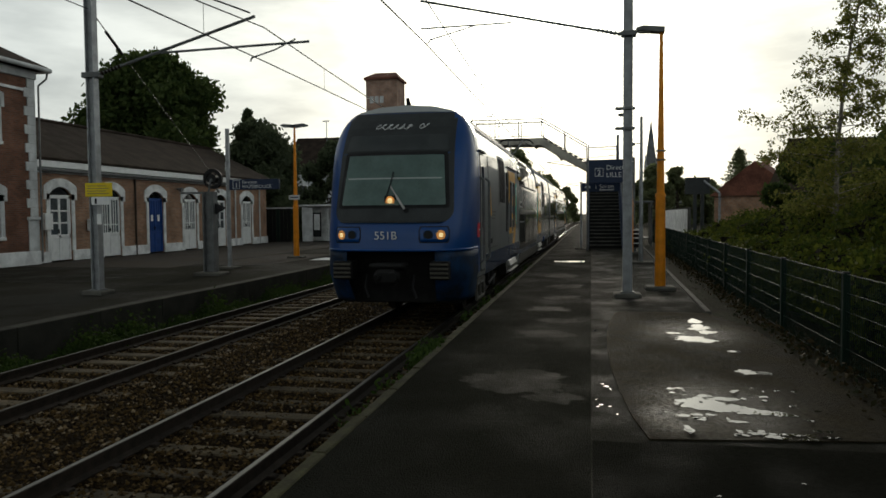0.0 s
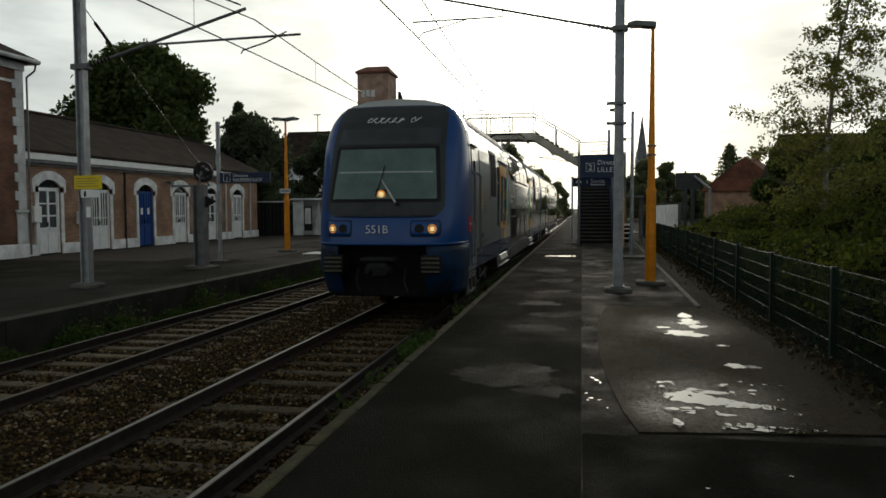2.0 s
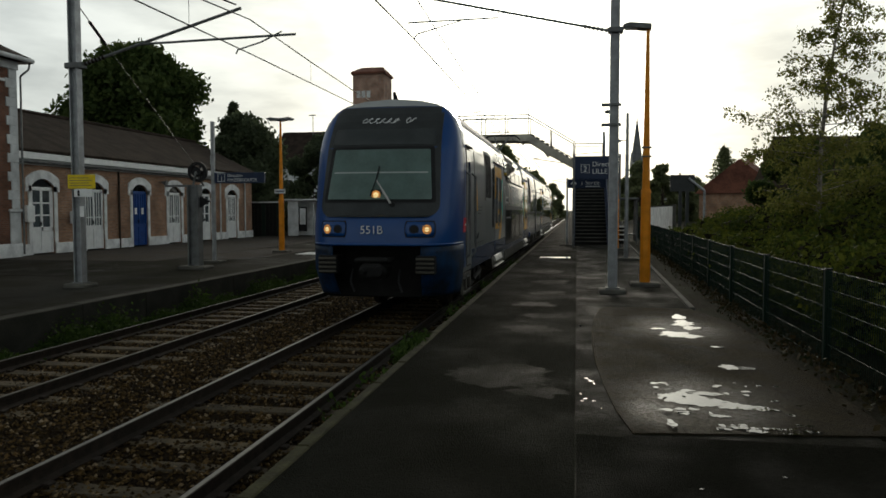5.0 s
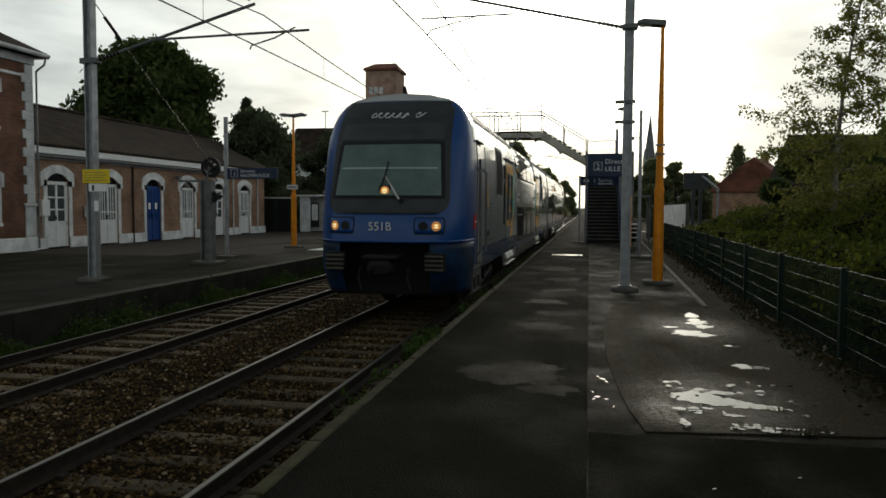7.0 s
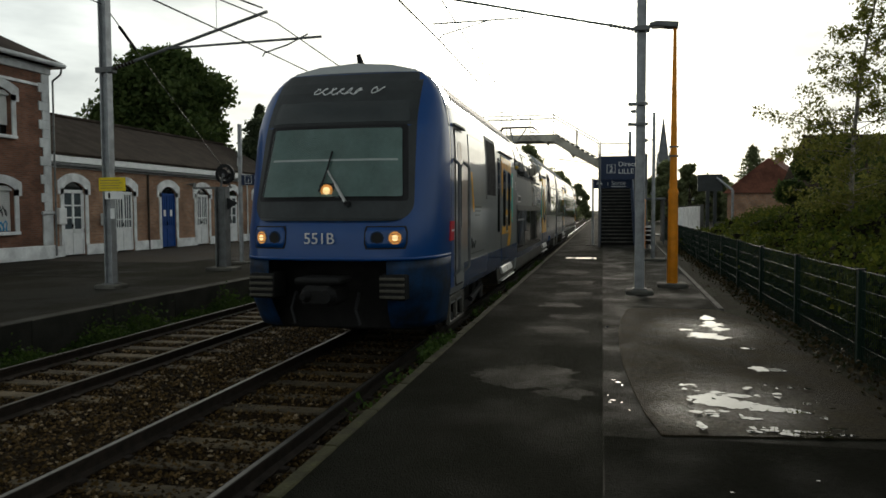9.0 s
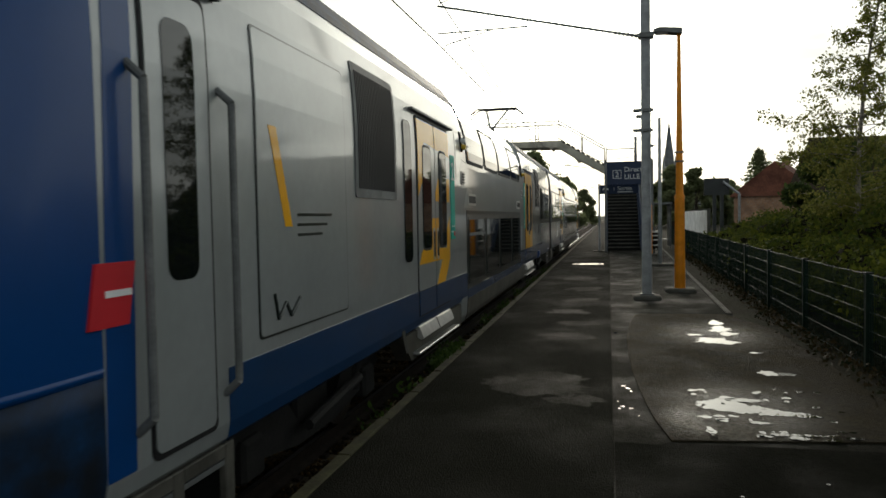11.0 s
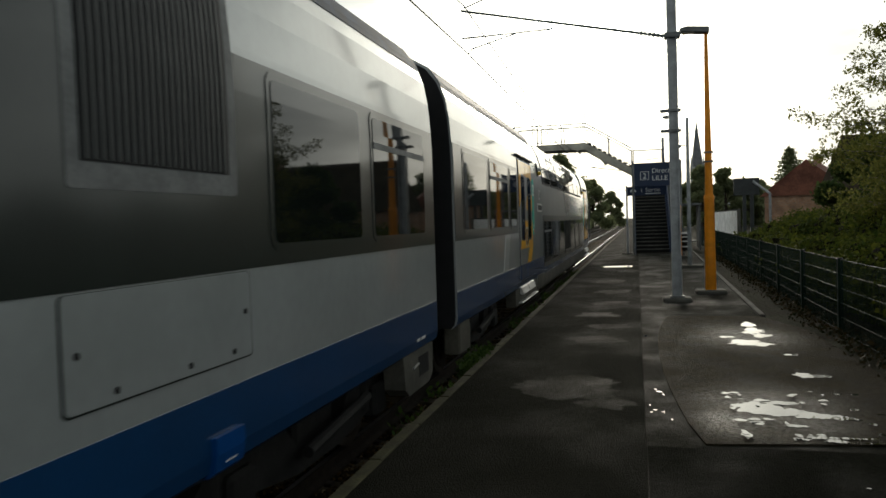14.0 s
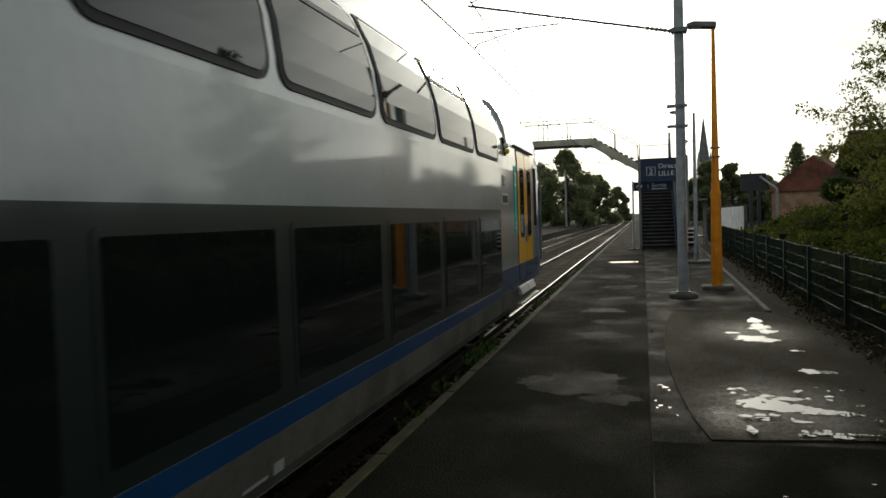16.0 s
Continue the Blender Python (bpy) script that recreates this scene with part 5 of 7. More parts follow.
    part("mid_lamp_hood", boxed(-0.14, 0.08, 0.165, 0.30, 2.245, 2.435, bevel=0.02), BLACK, hm)
    # wiper
    bm = path_tube(bmesh.new(), [(0.27, 0.05, 2.19), (-0.03, 0.20, 2.60)], 0.014, seg=6)
    tube(bm, (0.26, 0.05, 2.19), (0.10, 0.13, 2.42), 0.022, seg=6)
    w = part("wiper", bm, ALU, car, "windscreen wiper with a pale arm")
    part("wiper_blade", path_tube(bmesh.new(), [(-0.12, 0.105, 2.32), (-0.04, 0.20, 2.60), (0.0, 0.305, 2.86)], 0.013, seg=6), BLACK, w)
    part("wiper_pivot", tubed((0.28, 0.20, 2.17), (0.28, 0.06, 2.17), 0.04, seg=12), BLACK, w)
    # lettering
    letters("551B", 0.205, SILVER2, car, Matrix.Translation((-0.27, -0.070, 1.645)) @ Euler((radians(90), 0, 0)).to_matrix().to_4x4(), name="unit_lettering", depth=0.004)
    # lower front: valance lip, corner skirts, coupler, hoses, snowplough
    # corner skirts carry the shade under the nose in their darker paint
    for lo, hi in ((-1.0, -0.58), (0.58, 1.0)):
        part("corner_skirt", nose_patch(rows, 0.50, 1.43, lo, hi, S, -0.012), BLUE_GRIME_SHADE, car, "grimy blue corner skirt, darkened for the shade under the nose", smooth=True)
    part("skirt_lip", nose_patch(rows, 1.43, 1.47, -1, 1, S, 0.012), BLUE, car, smooth=True)
    part("buffer_beam", boxed(-1.15, 1.15, 0.75, 1.2, 0.42, 1.44, bevel=0.03), DARK, car)
    c = part("coupler", boxed(-0.20, 0.22, -0.38, 0.3, 0.85, 1.13, bevel=0.06), DARK, car, "dark automatic coupler")
    part("coupler_hood", boxed(-0.31, 0.31, -0.32, 0.2, 1.14, 1.225, bevel=0.03), DARK, c)
    part("coupler_horn", tubed((0.16, -0.46, 1.0), (0.16, -0.30, 1.0), 0.08, 0.11, seg=14), DARK, c)
    part("coupler_cone", tubed((-0.12, -0.50, 1.0), (-0.12, -0.30, 1.0), 0.04, 0.10, seg=14), DARK, c)
    for x in (-0.45, 0.42):
        part("hose", path_tube(bmesh.new(), [(x, 0.1, 1.0), (x + 0.02, -0.1, 0.80), (x + 0.10, -0.16, 0.62)], 0.022, seg=8), BLACK, c)
    part("roof_horn", tubed((0.0, 1.62, 4.16), (0.0, 1.45, 4.36), 0.06, 0.03, seg=10), BLACK, car)


def cab_side(car):
    """Driver's door with its grab poles, steps, emblem and equipment panels."""
    for side in (1, -1):
        d = part("cab_door", plate(side, LOW, 1.62, 2.22, 0.95, 3.28, 0.008, 0.05), BLACK, car)
        part("door_leaf", plate(side, LOW, 1.645, 2.195, 0.98, 3.25, 0.014, 0.05), SILVER, d)
        part("pane", plate(side, LOW, 1.78, 2.06, 1.80, 3.10, 0.018, 0.08), GLASS_DARK, d)
        for y in (1.52, 2.32):
            part("grab_pole", path_tube(bmesh.new(), [(side * 1.40, y, 2.82), (side * 1.49, y, 2.74), (side * 1.49, y, 1.20), (side * 1.40, y, 1.12)], 0.022, seg=8), GALV_DARK, d)
        part("door_hood", plate(side, LOW, 1.55, 2.35, 3.31, 3.34, 0.05), GALV_DARK, d)
        st = part("cab_steps", boxed(min(side * 1.05, side * 1.36), max(side * 1.05, side * 1.36), 1.50, 2.45, 0.42, 0.46, bevel=0.01), GALV_DARK, d)
        part("cab_step", boxed(min(side * 1.05, side * 1.36), max(side * 1.05, side * 1.36), 1.50, 2.45, 0.70, 0.73), GALV_DARK, st)
        frame_bm = bmesh.new()
        for ya, yb, za, zb in ((1.36, 1.44, 0.40, 0.82), (1.84, 1.94, 0.40, 0.82), (2.36, 2.46, 0.40, 0.82), (1.44, 1.84, 0.74, 0.82), (1.94, 2.36, 0.74, 0.82), (1.44, 1.84, 0.40, 0.46), (1.94, 2.36, 0.40, 0.46)):
            box(frame_bm, min(side * 1.32, side * 1.37), max(side * 1.32, side * 1.37), ya, yb, za, zb, bevel=0.008)
        part("step_frame", frame_bm, DUSTY, st, "dusty metal frame round the cab steps")
        for y in (1.48, 2.42):
            part("step_side", boxed(min(side * 1.05, side * 1.36), max(side * 1.05, side * 1.36), y, y + 0.035, 0.42, 0.98), DARK, st)
        part("nose_flank", plate(side, LOW, 1.30, 1.50, 0.96, 3.60, 0.004, lean=0.03), BLUE, car)
        if side > 0:
            e = part("emblem", plate(side, LOW, 1.20, 1.47, 1.64, 1.92, 0.012, lean=0.2), RED, car, "small red parallelogram emblem")
            part("emblem_bar", plate(side, LOW, 1.31, 1.49, 1.77, 1.80, 0.016), WHITE, e)
        eq = part("equipment_panel", plate(side, LOW, 2.75, 4.35, 1.35, 3.30, 0.006, 0.04), GREY_BAND, car)
        part("panel_face", plate(side, LOW, 2.765, 4.335, 1.365, 3.285, 0.010, 0.04), SILVER, eq)
        sw = part("livery_swoosh", plate(side, LOW, 3.15, 3.26, 2.05, 2.70, 0.014, lean=-0.35), YELLOW, eq, "yellow livery streak")
        for k in range(3):
            part("small_print", plate(side, LOW, 3.35, 3.8 + 0.1 * k, 1.98 + 0.07 * k, 2.0 + 0.07 * k, 0.014), GREY_BAND, eq)
        part("operator_mark", path_tube(bmesh.new(), [(side * 1.418, 2.95, 1.62), (side * 1.418, 3.0, 1.45), (side * 1.418, 3.12, 1.55), (side * 1.418, 3.2, 1.45), (side * 1.418, 3.35, 1.56)], 0.012, seg=5), GREY_BAND, eq)
        g = part("equipment_grille", plate(side, LOW, 4.60, 5.85, 2.28, 3.45, 0.010, 0.03), GALV_DARK, car, "dark louvred equipment grille")
        for k in range(24):
            y = 4.68 + k * 0.0465
            part("slat", plate(side, LOW, y, y + 0.02, 2.36, 3.38, 0.016), BLACK, g)
        part("side_window", plate(side, LOW, 6.15, 6.45, 1.62, 3.15, 0.012, 0.08), GLASS_DARK, car)


def pantograph(car, y):
    p = part("pantograph", boxed(-0.75, 0.75, y - 0.8, y + 0.8, 4.13, 4.19, bevel=0.01), GALV_DARK, car, "raised single-arm pantograph")
    for x in (-0.6, 0.6):
        for yy in (y - 0.7, y + 0.7):
            part("insulator", tubed((x, yy, 4.0), (x, yy, 4.14), 0.07, 0.05, seg=10), STEEL_RUST, p)
    bm = tubed((0, y + 0.6, 4.22), (0, y - 0.9, 4.85), 0.06, 0.045, seg=8)
    part("lower_arm", bm, GALV_DARK, p)
    bm = tubed((-0.05, y - 0.9, 4.85), (-0.35, y + 0.25, 5.55), 0.03, seg=8)
    tube(bm, (0.05, y - 0.9, 4.85), (0.35, y + 0.25, 5.55), 0.03, seg=8)
    part("upper_arm", bm, GALV_DARK, p)
    for yy in (y + 0.08, y + 0.42):
        bm = path_tube(bmesh.new(), [(-0.85, yy, 5.40), (-0.62, yy, 5.58), (0.62, yy, 5.58), (0.85, yy, 5.40)], 0.025, seg=8)
        part("contact_strip", bm, BLACK, p)


def end_band(car, y0, y1, grey0, grey1, wins, bogie_gap):
    """Single-deck part: dark window band, stripe and windows."""
    for side in (1, -1):
        part("window_band", plate(side, LOW, grey0, grey1, 1.87, 3.05, 0.006), GREY_BAND, car, "dark grey window band")
        part("stripe", plate(side, LOW, y0, y1, 0.825, 1.26, 0.005), BLUE_STRIPE, car, "blue stripe along the sill")
        for a, b, sash in wins:
            side_window(car, side, LOW, a, b, 1.95, 3.03, 0.09, sash=sash, frame_mat=GREY_BAND)


def roof_gear(car, y0, y1):
    for k in range(int((y1 - y0) / 2.2)):
        y = y0 + 0.5 + k * 2.2
        part("roof_box", boxed(-0.6, 0.6, y, y + 1.5, 4.12, 4.24, bevel=0.03), GALV_DARK, car)


def front_car():
    car = thing("train_car", "leading blue-nosed grey double-deck electric train car with lit headlamps", "train car", group="train cars")
    part("low_body", shell(bmesh.new(), LOW, 1.30, 9.25), SILVER, car, "silver-grey body behind the cab", smooth=False)
    part("deck_body", shell(bmesh.new(), TALL, 9.25, 17.25), SILVER, car, "silver-grey double-deck body")
    part("end_body", shell(bmesh.new(), LOW, 17.25, 25.72), SILVER, car, "silver-grey single-deck end body")
    cab_front(car)
    cab_side(car)
    double_deck(car, TALL, 9.67, 16.66, [9.67, 11.36, 13.06, 14.95, 16.66])
    for side in (1, -1):
        part("stripe", plate(side, LOW, 2.36, 9.25, 0.825, 1.26, 0.005), BLUE_STRIPE, car)
        part("stripe", plate(side, TALL, 9.25, 9.66, 0.90, 1.26, 0.005), BLUE_STRIPE, car)
        part("stripe", plate(side, TALL, 16.67, 17.25, 0.90, 1.26, 0.005), BLUE_STRIPE, car)
        part("skirt", plate(side, TALL, 16.67, 17.25, 0.54, 0.895, 0.008), SKIRT, car)
        part("skirt", prism(bmesh.new(), [(6.05, 0.822), (6.42, 0.52), (9.25, 0.54), (9.25, 0.822)], "x", side * 1.2, side * 1.38), SKIRT, car, "dusty grey skirt cut away at the bogie")
        part("skirt_bracket", prism(bmesh.new(), [(5.98, 0.92), (6.08, 0.93), (6.26, 0.66), (6.14, 0.64)], "x", side * 1.384, side * 1.40), DUSTY, car)
        part("skirt", boxed(min(side * 1.2, side * 1.38), max(side * 1.2, side * 1.38), 17.25, 20.2, 0.54, 0.84), SKIRT, car)
        part("livery_streak", plate(side, TALL, 16.70, 16.95, 1.30, 1.85, 0.006, lean=0.4), LIVERY, car)
        passenger_door(car, side, LOW, 6.71, 8.37, SILVER, swoosh=True)
        class_sign(car, side, LOW, 8.52, 1.80, 2.95)
        indicator_lamp(car, side, TALL, 9.36)
        passenger_door(car, side, LOW, 17.80, 19.46, YELLOW)
        louvre(car, side, TALL, 9.27, 2.58)
        louvre(car, side, TALL, 16.88, 2.56)
        decal("livery_shape", car, side, TALL, [(9.47, 2.24), (9.74, 2.55), (10.16, 2.52), (10.16, 2.24)], 0.004, LIVERY, "pale livery shape")
        decal("livery_shape", car, side, TALL, [(9.255, 2.88), (9.36, 2.95), (9.68, 2.91), (9.68, 3.30), (9.255, 3.30)], 0.004, LIVERY, "pale livery shape")
        decal("livery_shape", car, side, LOW, [(8.90, 2.62), (9.245, 2.875), (9.245, 3.30), (8.90, 3.30)], 0.004, LIVERY, "pale livery shape")
        destination_plate(car, side, TALL, 9.78, 2.28)
        destination_plate(car, side, TALL, 15.95, 2.28, 0.6)
        class_sign(car, side, LOW, 17.52, 1.80, 2.95)
        g = part("equipment_grille", plate(side, LOW, 20.39, 21.65, 2.27, 3.50, 0.010, 0.03), GALV_DARK, car, "tall dark louvred grille in a metal frame")
        part("grille_back", plate(side, LOW, 20.47, 21.57, 2.38, 3.43, 0.014), BLACK, g)
        for k in range(22):
            y = 20.49 + k * 0.0485
            part("slat", plate(side, LOW, y, y + 0.02, 2.39, 3.42, 0.020), MASK, g)
        f = part("access_flap", plate(side, LOW, 20.32, 21.75, 1.385, 1.86, 0.005, 0.03), GREY_BAND, car)
        part("flap_face", plate(side, LOW, 20.33, 21.74, 1.395, 1.858, 0.008, 0.03), SILVER, f)
        for by, bz in ((20.40, 1.62), (20.62, 1.44), (21.15, 1.44), (21.55, 1.44), (21.68, 1.64)):
            part("bolt", tubed((side * 1.408, by, bz), (side * 1.416, by, bz), 0.016, seg=8), BLACK, f)
        em = part("end_mark", plate(side, LOW, 21.30, 21.58, 0.83, 1.04, 0.035), BLUE, car, "blue bracket plate at the sill")
        part("print_bar", plate(side, LOW, 21.40, 21.50, 0.89, 0.90, 0.039), SILVER2, em)
        indicator_lamp(car, side, TALL, 17.04)
        part("id_bar", plate(side, LOW, 24.93, 25.03, 0.935, 0.965, 0.008), GREY_RENDER, car)
        part("id_bar", plate(side, LOW, 25.07, 25.21, 0.935, 0.965, 0.008), GREY_RENDER, car)
        eb = part("end_box", prism(bmesh.new(), [(24.62, 0.86), (24.66, 0.52), (24.78, 0.44), (25.48, 0.44), (25.62, 0.52), (25.64, 0.86)], "x", side * 1.15, side * 1.36), DUSTY, car, "dusty silver equipment box")
        # flat black plate paints the dark inside of the hatch opening
        part("hatch_dark_plate", boxed(min(side * 1.355, side * 1.364), max(side * 1.355, side * 1.364), 25.12, 25.46, 0.56, 0.76), BLACK, eb)
        part("box_handle", tubed((side * 1.37, 24.9, 0.68), (side * 1.37, 25.08, 0.70), 0.012, seg=6), ALU, eb)
    end_band(car, 17.25, 25.70, 19.72, 25.70, [(22.02, 23.56, None), (23.78, 25.36, 2.75)], None)
    for y in (4.4, 23.3):
        bogie(car, y)
    for y in (10.2, 12.0, 13.8, 15.6):
        part("underfloor_box", boxed(-1.1, 1.1, y - 0.7, y + 0.7, 0.38, 0.56), DARK, car)
    part("gangway", shell(bmesh.new(), [(1.10, 0.75), (1.12, 0.9), (1.12, 3.0), (1.05, 3.4), (0.9, 3.65), (0.0, 3.75)], 25.72, 26.62), BLACK, car, "black rubber gangway bellows")
    part("end_wall", shell(bmesh.new(), [(x * 0.985, 0.9 + (z - 0.9) * 0.992) for x, z in LOW], 25.70, 25.735), BLACK, car, "black end wall")
    for k in range(5):
        part("bellows_fold", shell(bmesh.new(), [(1.14, 0.72), (1.17, 0.88), (1.17, 3.02), (1.09, 3.44), (0.93, 3.70), (0.0, 3.80)], 25.76 + 0.17 * k, 25.82 + 0.17 * k), DARK, car)
    for side in (1, -1):
        for y0, y1 in ((1.9, 9.24), (17.26, 25.70)):
            part("roof_edge", plate(side, LOW, y0, y1, 3.72, 4.16, 0.006), BLUE_GRIME_SHADE, car, "grimy blue roof edge")
    roof_gear(car, 3.2, 8.8)
    roof_gear(car, 17.5, 20.5)
    pantograph(car, 22.4)
    return car, [wheelset(car, y) for y in (3.15, 5.65, 22.05, 24.55)]


def rear_car():
    car = thing("train_car", "trailing silver-grey double-deck train car with yellow doors", "train car", group="train cars")
    part("end_body", shell(bmesh.new(), LOW, 26.64, 34.15), SILVER, car, "silver-grey single-deck end body")
    part("end_wall", shell(bmesh.new(), [(x * 0.985, 0.9 + (z - 0.9) * 0.992) for x, z in LOW], 26.625, 26.66), BLACK, car, "black end wall")
    part("deck_body", shell(bmesh.new(), TALL, 34.15, 48.35), SILVER, car, "silver-grey double-deck body")
    part("low_body", shell(bmesh.new(), LOW, 48.35, 51.5), SILVER, car)
    # rear cab, rounded
    bm = bmesh.new()
    ring = [(-x, z) for x, z in LOW] + [(x, z) for x, z in LOW[::-1][1:]]
    prev = None
    for y, sx, dz in ((51.5, 1.0, 0.0), (52.0, 0.985, 0.02), (52.5, 0.94, 0.10), (52.85, 0.86, 0.28), (53.0, 0.76, 0.5)):
        row = [bm.verts.new((x * sx, y + (0 if z < 2.1 else -dz * 0.9), 0.9 + (z - 0.9) * (1 - dz * 0.12))) for x, z in ring]
        if prev:
            for i in range(len(ring)):
                bm.faces.new((prev[i], prev[(i + 1) % len(ring)], row[(i + 1) % len(ring)], row[i]))
        prev = row
    bm.faces.new(prev[::-1])
    bmesh.ops.recalc_face_normals(bm, faces=bm.faces[:])
    part("rear_cab", bm, BLUE, car, "rounded blue rear cab", smooth=True)
    edges = [35.25, 36.95, 38.68, 40.40, 42.22, 44.06, 45.90, 47.56]
    double_deck(car, TALL, 35.25, 47.56, edges)
    for side in (1, -1):
        part("stripe", plate(side, TALL, 34.15, 35.24, 0.90, 1.26, 0.005), BLUE_STRIPE, car)
        part("skirt", plate(side, TALL, 34.15, 35.24, 0.54, 0.895, 0.008), SKIRT, car)
        part("skirt", plate(side, TALL, 47.57, 48.35, 0.54, 0.895, 0.008), SKIRT, car)
        part("skirt", boxed(min(side * 1.2, side * 1.38), max(side * 1.2, side * 1.38), 31.2, 34.15, 0.54, 0.84), SKIRT, car)
        part("skirt", boxed(min(side * 1.2, side * 1.38), max(side * 1.2, side * 1.38), 48.36, 51.4, 0.54, 0.84), SKIRT, car)
        part("stripe", plate(side, TALL, 47.57, 48.35, 0.90, 1.26, 0.005), BLUE_STRIPE, car)
        part("stripe", plate(side, LOW, 48.35, 51.5, 0.825, 1.26, 0.005), BLUE_STRIPE, car)
        part("livery_streak", plate(side, LOW, 29.9, 30.35, 1.27, 1.86, 0.006, lean=0.5), LIVERY, car, "pale diagonal livery streak")
        decal("livery_shape", car, side, TALL, [(34.20, 1.265), (34.95, 2.05), (35.24, 2.20), (35.24, 1.265)], 0.004, LIVERY_DARK, "darker grey livery shape")
        passenger_door(car, side, LOW, 31.71, 33.37, SILVER, swoosh=True)
        passenger_door(car, side, LOW, 49.2, 50.85, YELLOW)
        class_sign(car, side, LOW, 33.50, 1.80, 2.95)
        class_sign(car, side, LOW, 48.85, 1.80, 2.95)
        louvre(car, side, TALL, 34.55, 2.56)
        louvre(car, side, TALL, 47.75, 2.56)
        destination_plate(car, side, TALL, 34.32, 2.28)
        destination_plate(car, side, TALL, 47.65, 2.28, 0.55)
        indicator_lamp(car, side, TALL, 34.56)
        indicator_lamp(car, side, TALL, 48.08)
        part("rear_cab_pane", plate(side, LOW, 51.15, 51.45, 1.9, 3.1, 0.012, 0.05), GLASS_DARK, car)
        part("end_box", boxed(min(side * 1.15, side * 1.36), max(side * 1.15, side * 1.36), 26.9, 27.5, 0.45, 0.86, bevel=0.02), SKIRT, car)
        part("grab_pole", tubed((side * 1.47, 51.6, 1.2), (side * 1.47, 51.6, 2.8), 0.022, seg=8), GALV_DARK, car)
        part("id_bar", plate(side, TALL, 39.85, 40.12, 0.63, 0.65, 0.012), SILVER, car)
        part("id_bar", plate(side, TALL, 40.2, 40.32, 0.62, 0.69, 0.012), SILVER, car)
    end_band(car, 26.66, 34.15, 26.66, 31.55, [(27.10, 28.64, None), (28.84, 30.46, 2.75), (30.66, 31.42, None)], None)
    for y in (29.2, 49.9):
        bogie(car, y)
    for k in range(7):
        y = 36.0 + k * 1.8
        part("underfloor_box", boxed(-1.1, 1.1, y - 0.7, y + 0.7, 0.38, 0.56), DARK, car)
    for side in (1, -1):
        part("roof_edge", plate(side, LOW, 26.66, 34.14, 3.72, 4.16, 0.006), BLUE_GRIME_SHADE, car, "grimy blue roof edge")
    roof_gear(car, 27.0, 33.8)
    return car, [wheelset(car, y) for y in (27.95, 30.45, 48.65, 51.15)]


def windscreen_mat():
    m = bpy.data.materials.new("windscreen_glass")
    m.use_nodes = True
    nt = m.node_tree
    N, L = nt.nodes.new, nt.links.new
    tr, gl, ms, fr = N("ShaderNodeBsdfTransparent"), N("ShaderNodeBsdfGlossy"), N("ShaderNodeMixShader"), N("ShaderNodeFresnel")
    tr.inputs[0].default_value = (0.72, 0.78, 0.77, 1)
    gl.inputs["Roughness"].default_value = 0.02
    fr.inputs[0].default_value = 1.5
    L(fr.outputs[0], ms.inputs[0])
    L(tr.outputs[0], ms.inputs[1])
    L(gl.outputs[0], ms.inputs[2])
    L(ms.outputs[0], nt.nodes["Material Output"].inputs[0])
    return m


WINDSCREEN = windscreen_mat()
FRONT, FRONT_WHEELS = front_car()
REAR, REAR_WHEELS = rear_car()

# seconds and the headlamps' place along the track
TRAIN = [(0.0, 12.87), (3.0, 12.87), (6.0, 12.87), (6.5, 12.82), (7.0, 12.62), (7.5, 12.13), (8.0, 11.40), (8.5, 10.43), (9.0, 9.14), (9.5, 7.57), (10.0, 5.71), (10.2, 4.93),
         (11.0, 1.41), (11.75, -2.55), (12.5, -7.19), (13.0, -10.62), (13.5, -14.16), (14.0, -18.07), (14.5, -22.30), (15.0, -26.75), (15.5, -31.53), (16.0, -36.40)]


def motions():
    for car in (FRONT, REAR):
        walk(car, [(t, pose(NEAR, y, RAIL)) for t, y in TRAIN])
    ts, ys = [t for t, _ in TRAIN], [y for _, y in TRAIN]
    for w in FRONT_WHEELS + REAR_WHEELS:
        rows, t = [(0.0, pose(0, w["start"], 0.46)), (6.0, pose(0, w["start"], 0.46))], 6.0
        while t < 15.99:
            t = min(16.0, t + (0.1 if t < 10 else 1 / 15))
            roll = math.degrees((ys[0] - float(np.interp(t, ts, ys))) / 0.46)
            rows.append((t, pose(0, w["start"], 0.46, roll, 0, 0)))
        walk(w, rows)


# ---------------------------------------------------------------- overhead line
def mast(x, y, h, w, label, foot=0.42):
    m = thing("catenary_mast", label, "mast", group="catenary masts", at=(x, y, 0))
    bm = bmesh.new()
    a, b, c = w / 2 + 0.012, w / 2 - 0.012, 0.008
    prism(bm, [(-a, -0.09), (-b, -0.09), (-b, -c), (b, -c), (b, -0.09), (a, -0.09), (a, 0.09), (b, 0.09), (b, c), (-b, c), (-b, 0.09), (-a, 0.09)], "z", 0.10, h)
    part("post", bm, GALV, m, "galvanised steel section")
    part("footing", boxed(-foot / 2 - 0.06, foot / 2 + 0.06, -0.25, 0.25, -0.1, 0.09, bevel=0.03), CONCRETE, m, "concrete footing")
    part("base_plate", boxed(-w / 2 - 0.06, w / 2 + 0.06, -0.13, 0.13, 0.09, 0.115), GALV_DARK, m)
    return m


def insulator(bm, a, b, r=0.055, n=6):
    a, b = Vector(a), Vector(b)
    for i in range(n):
        p, q = a.lerp(b, i / n), a.lerp(b, (i + 0.6) / n)
        tube(bm, p, q, r, r * 0.55, seg=10)
    return bm


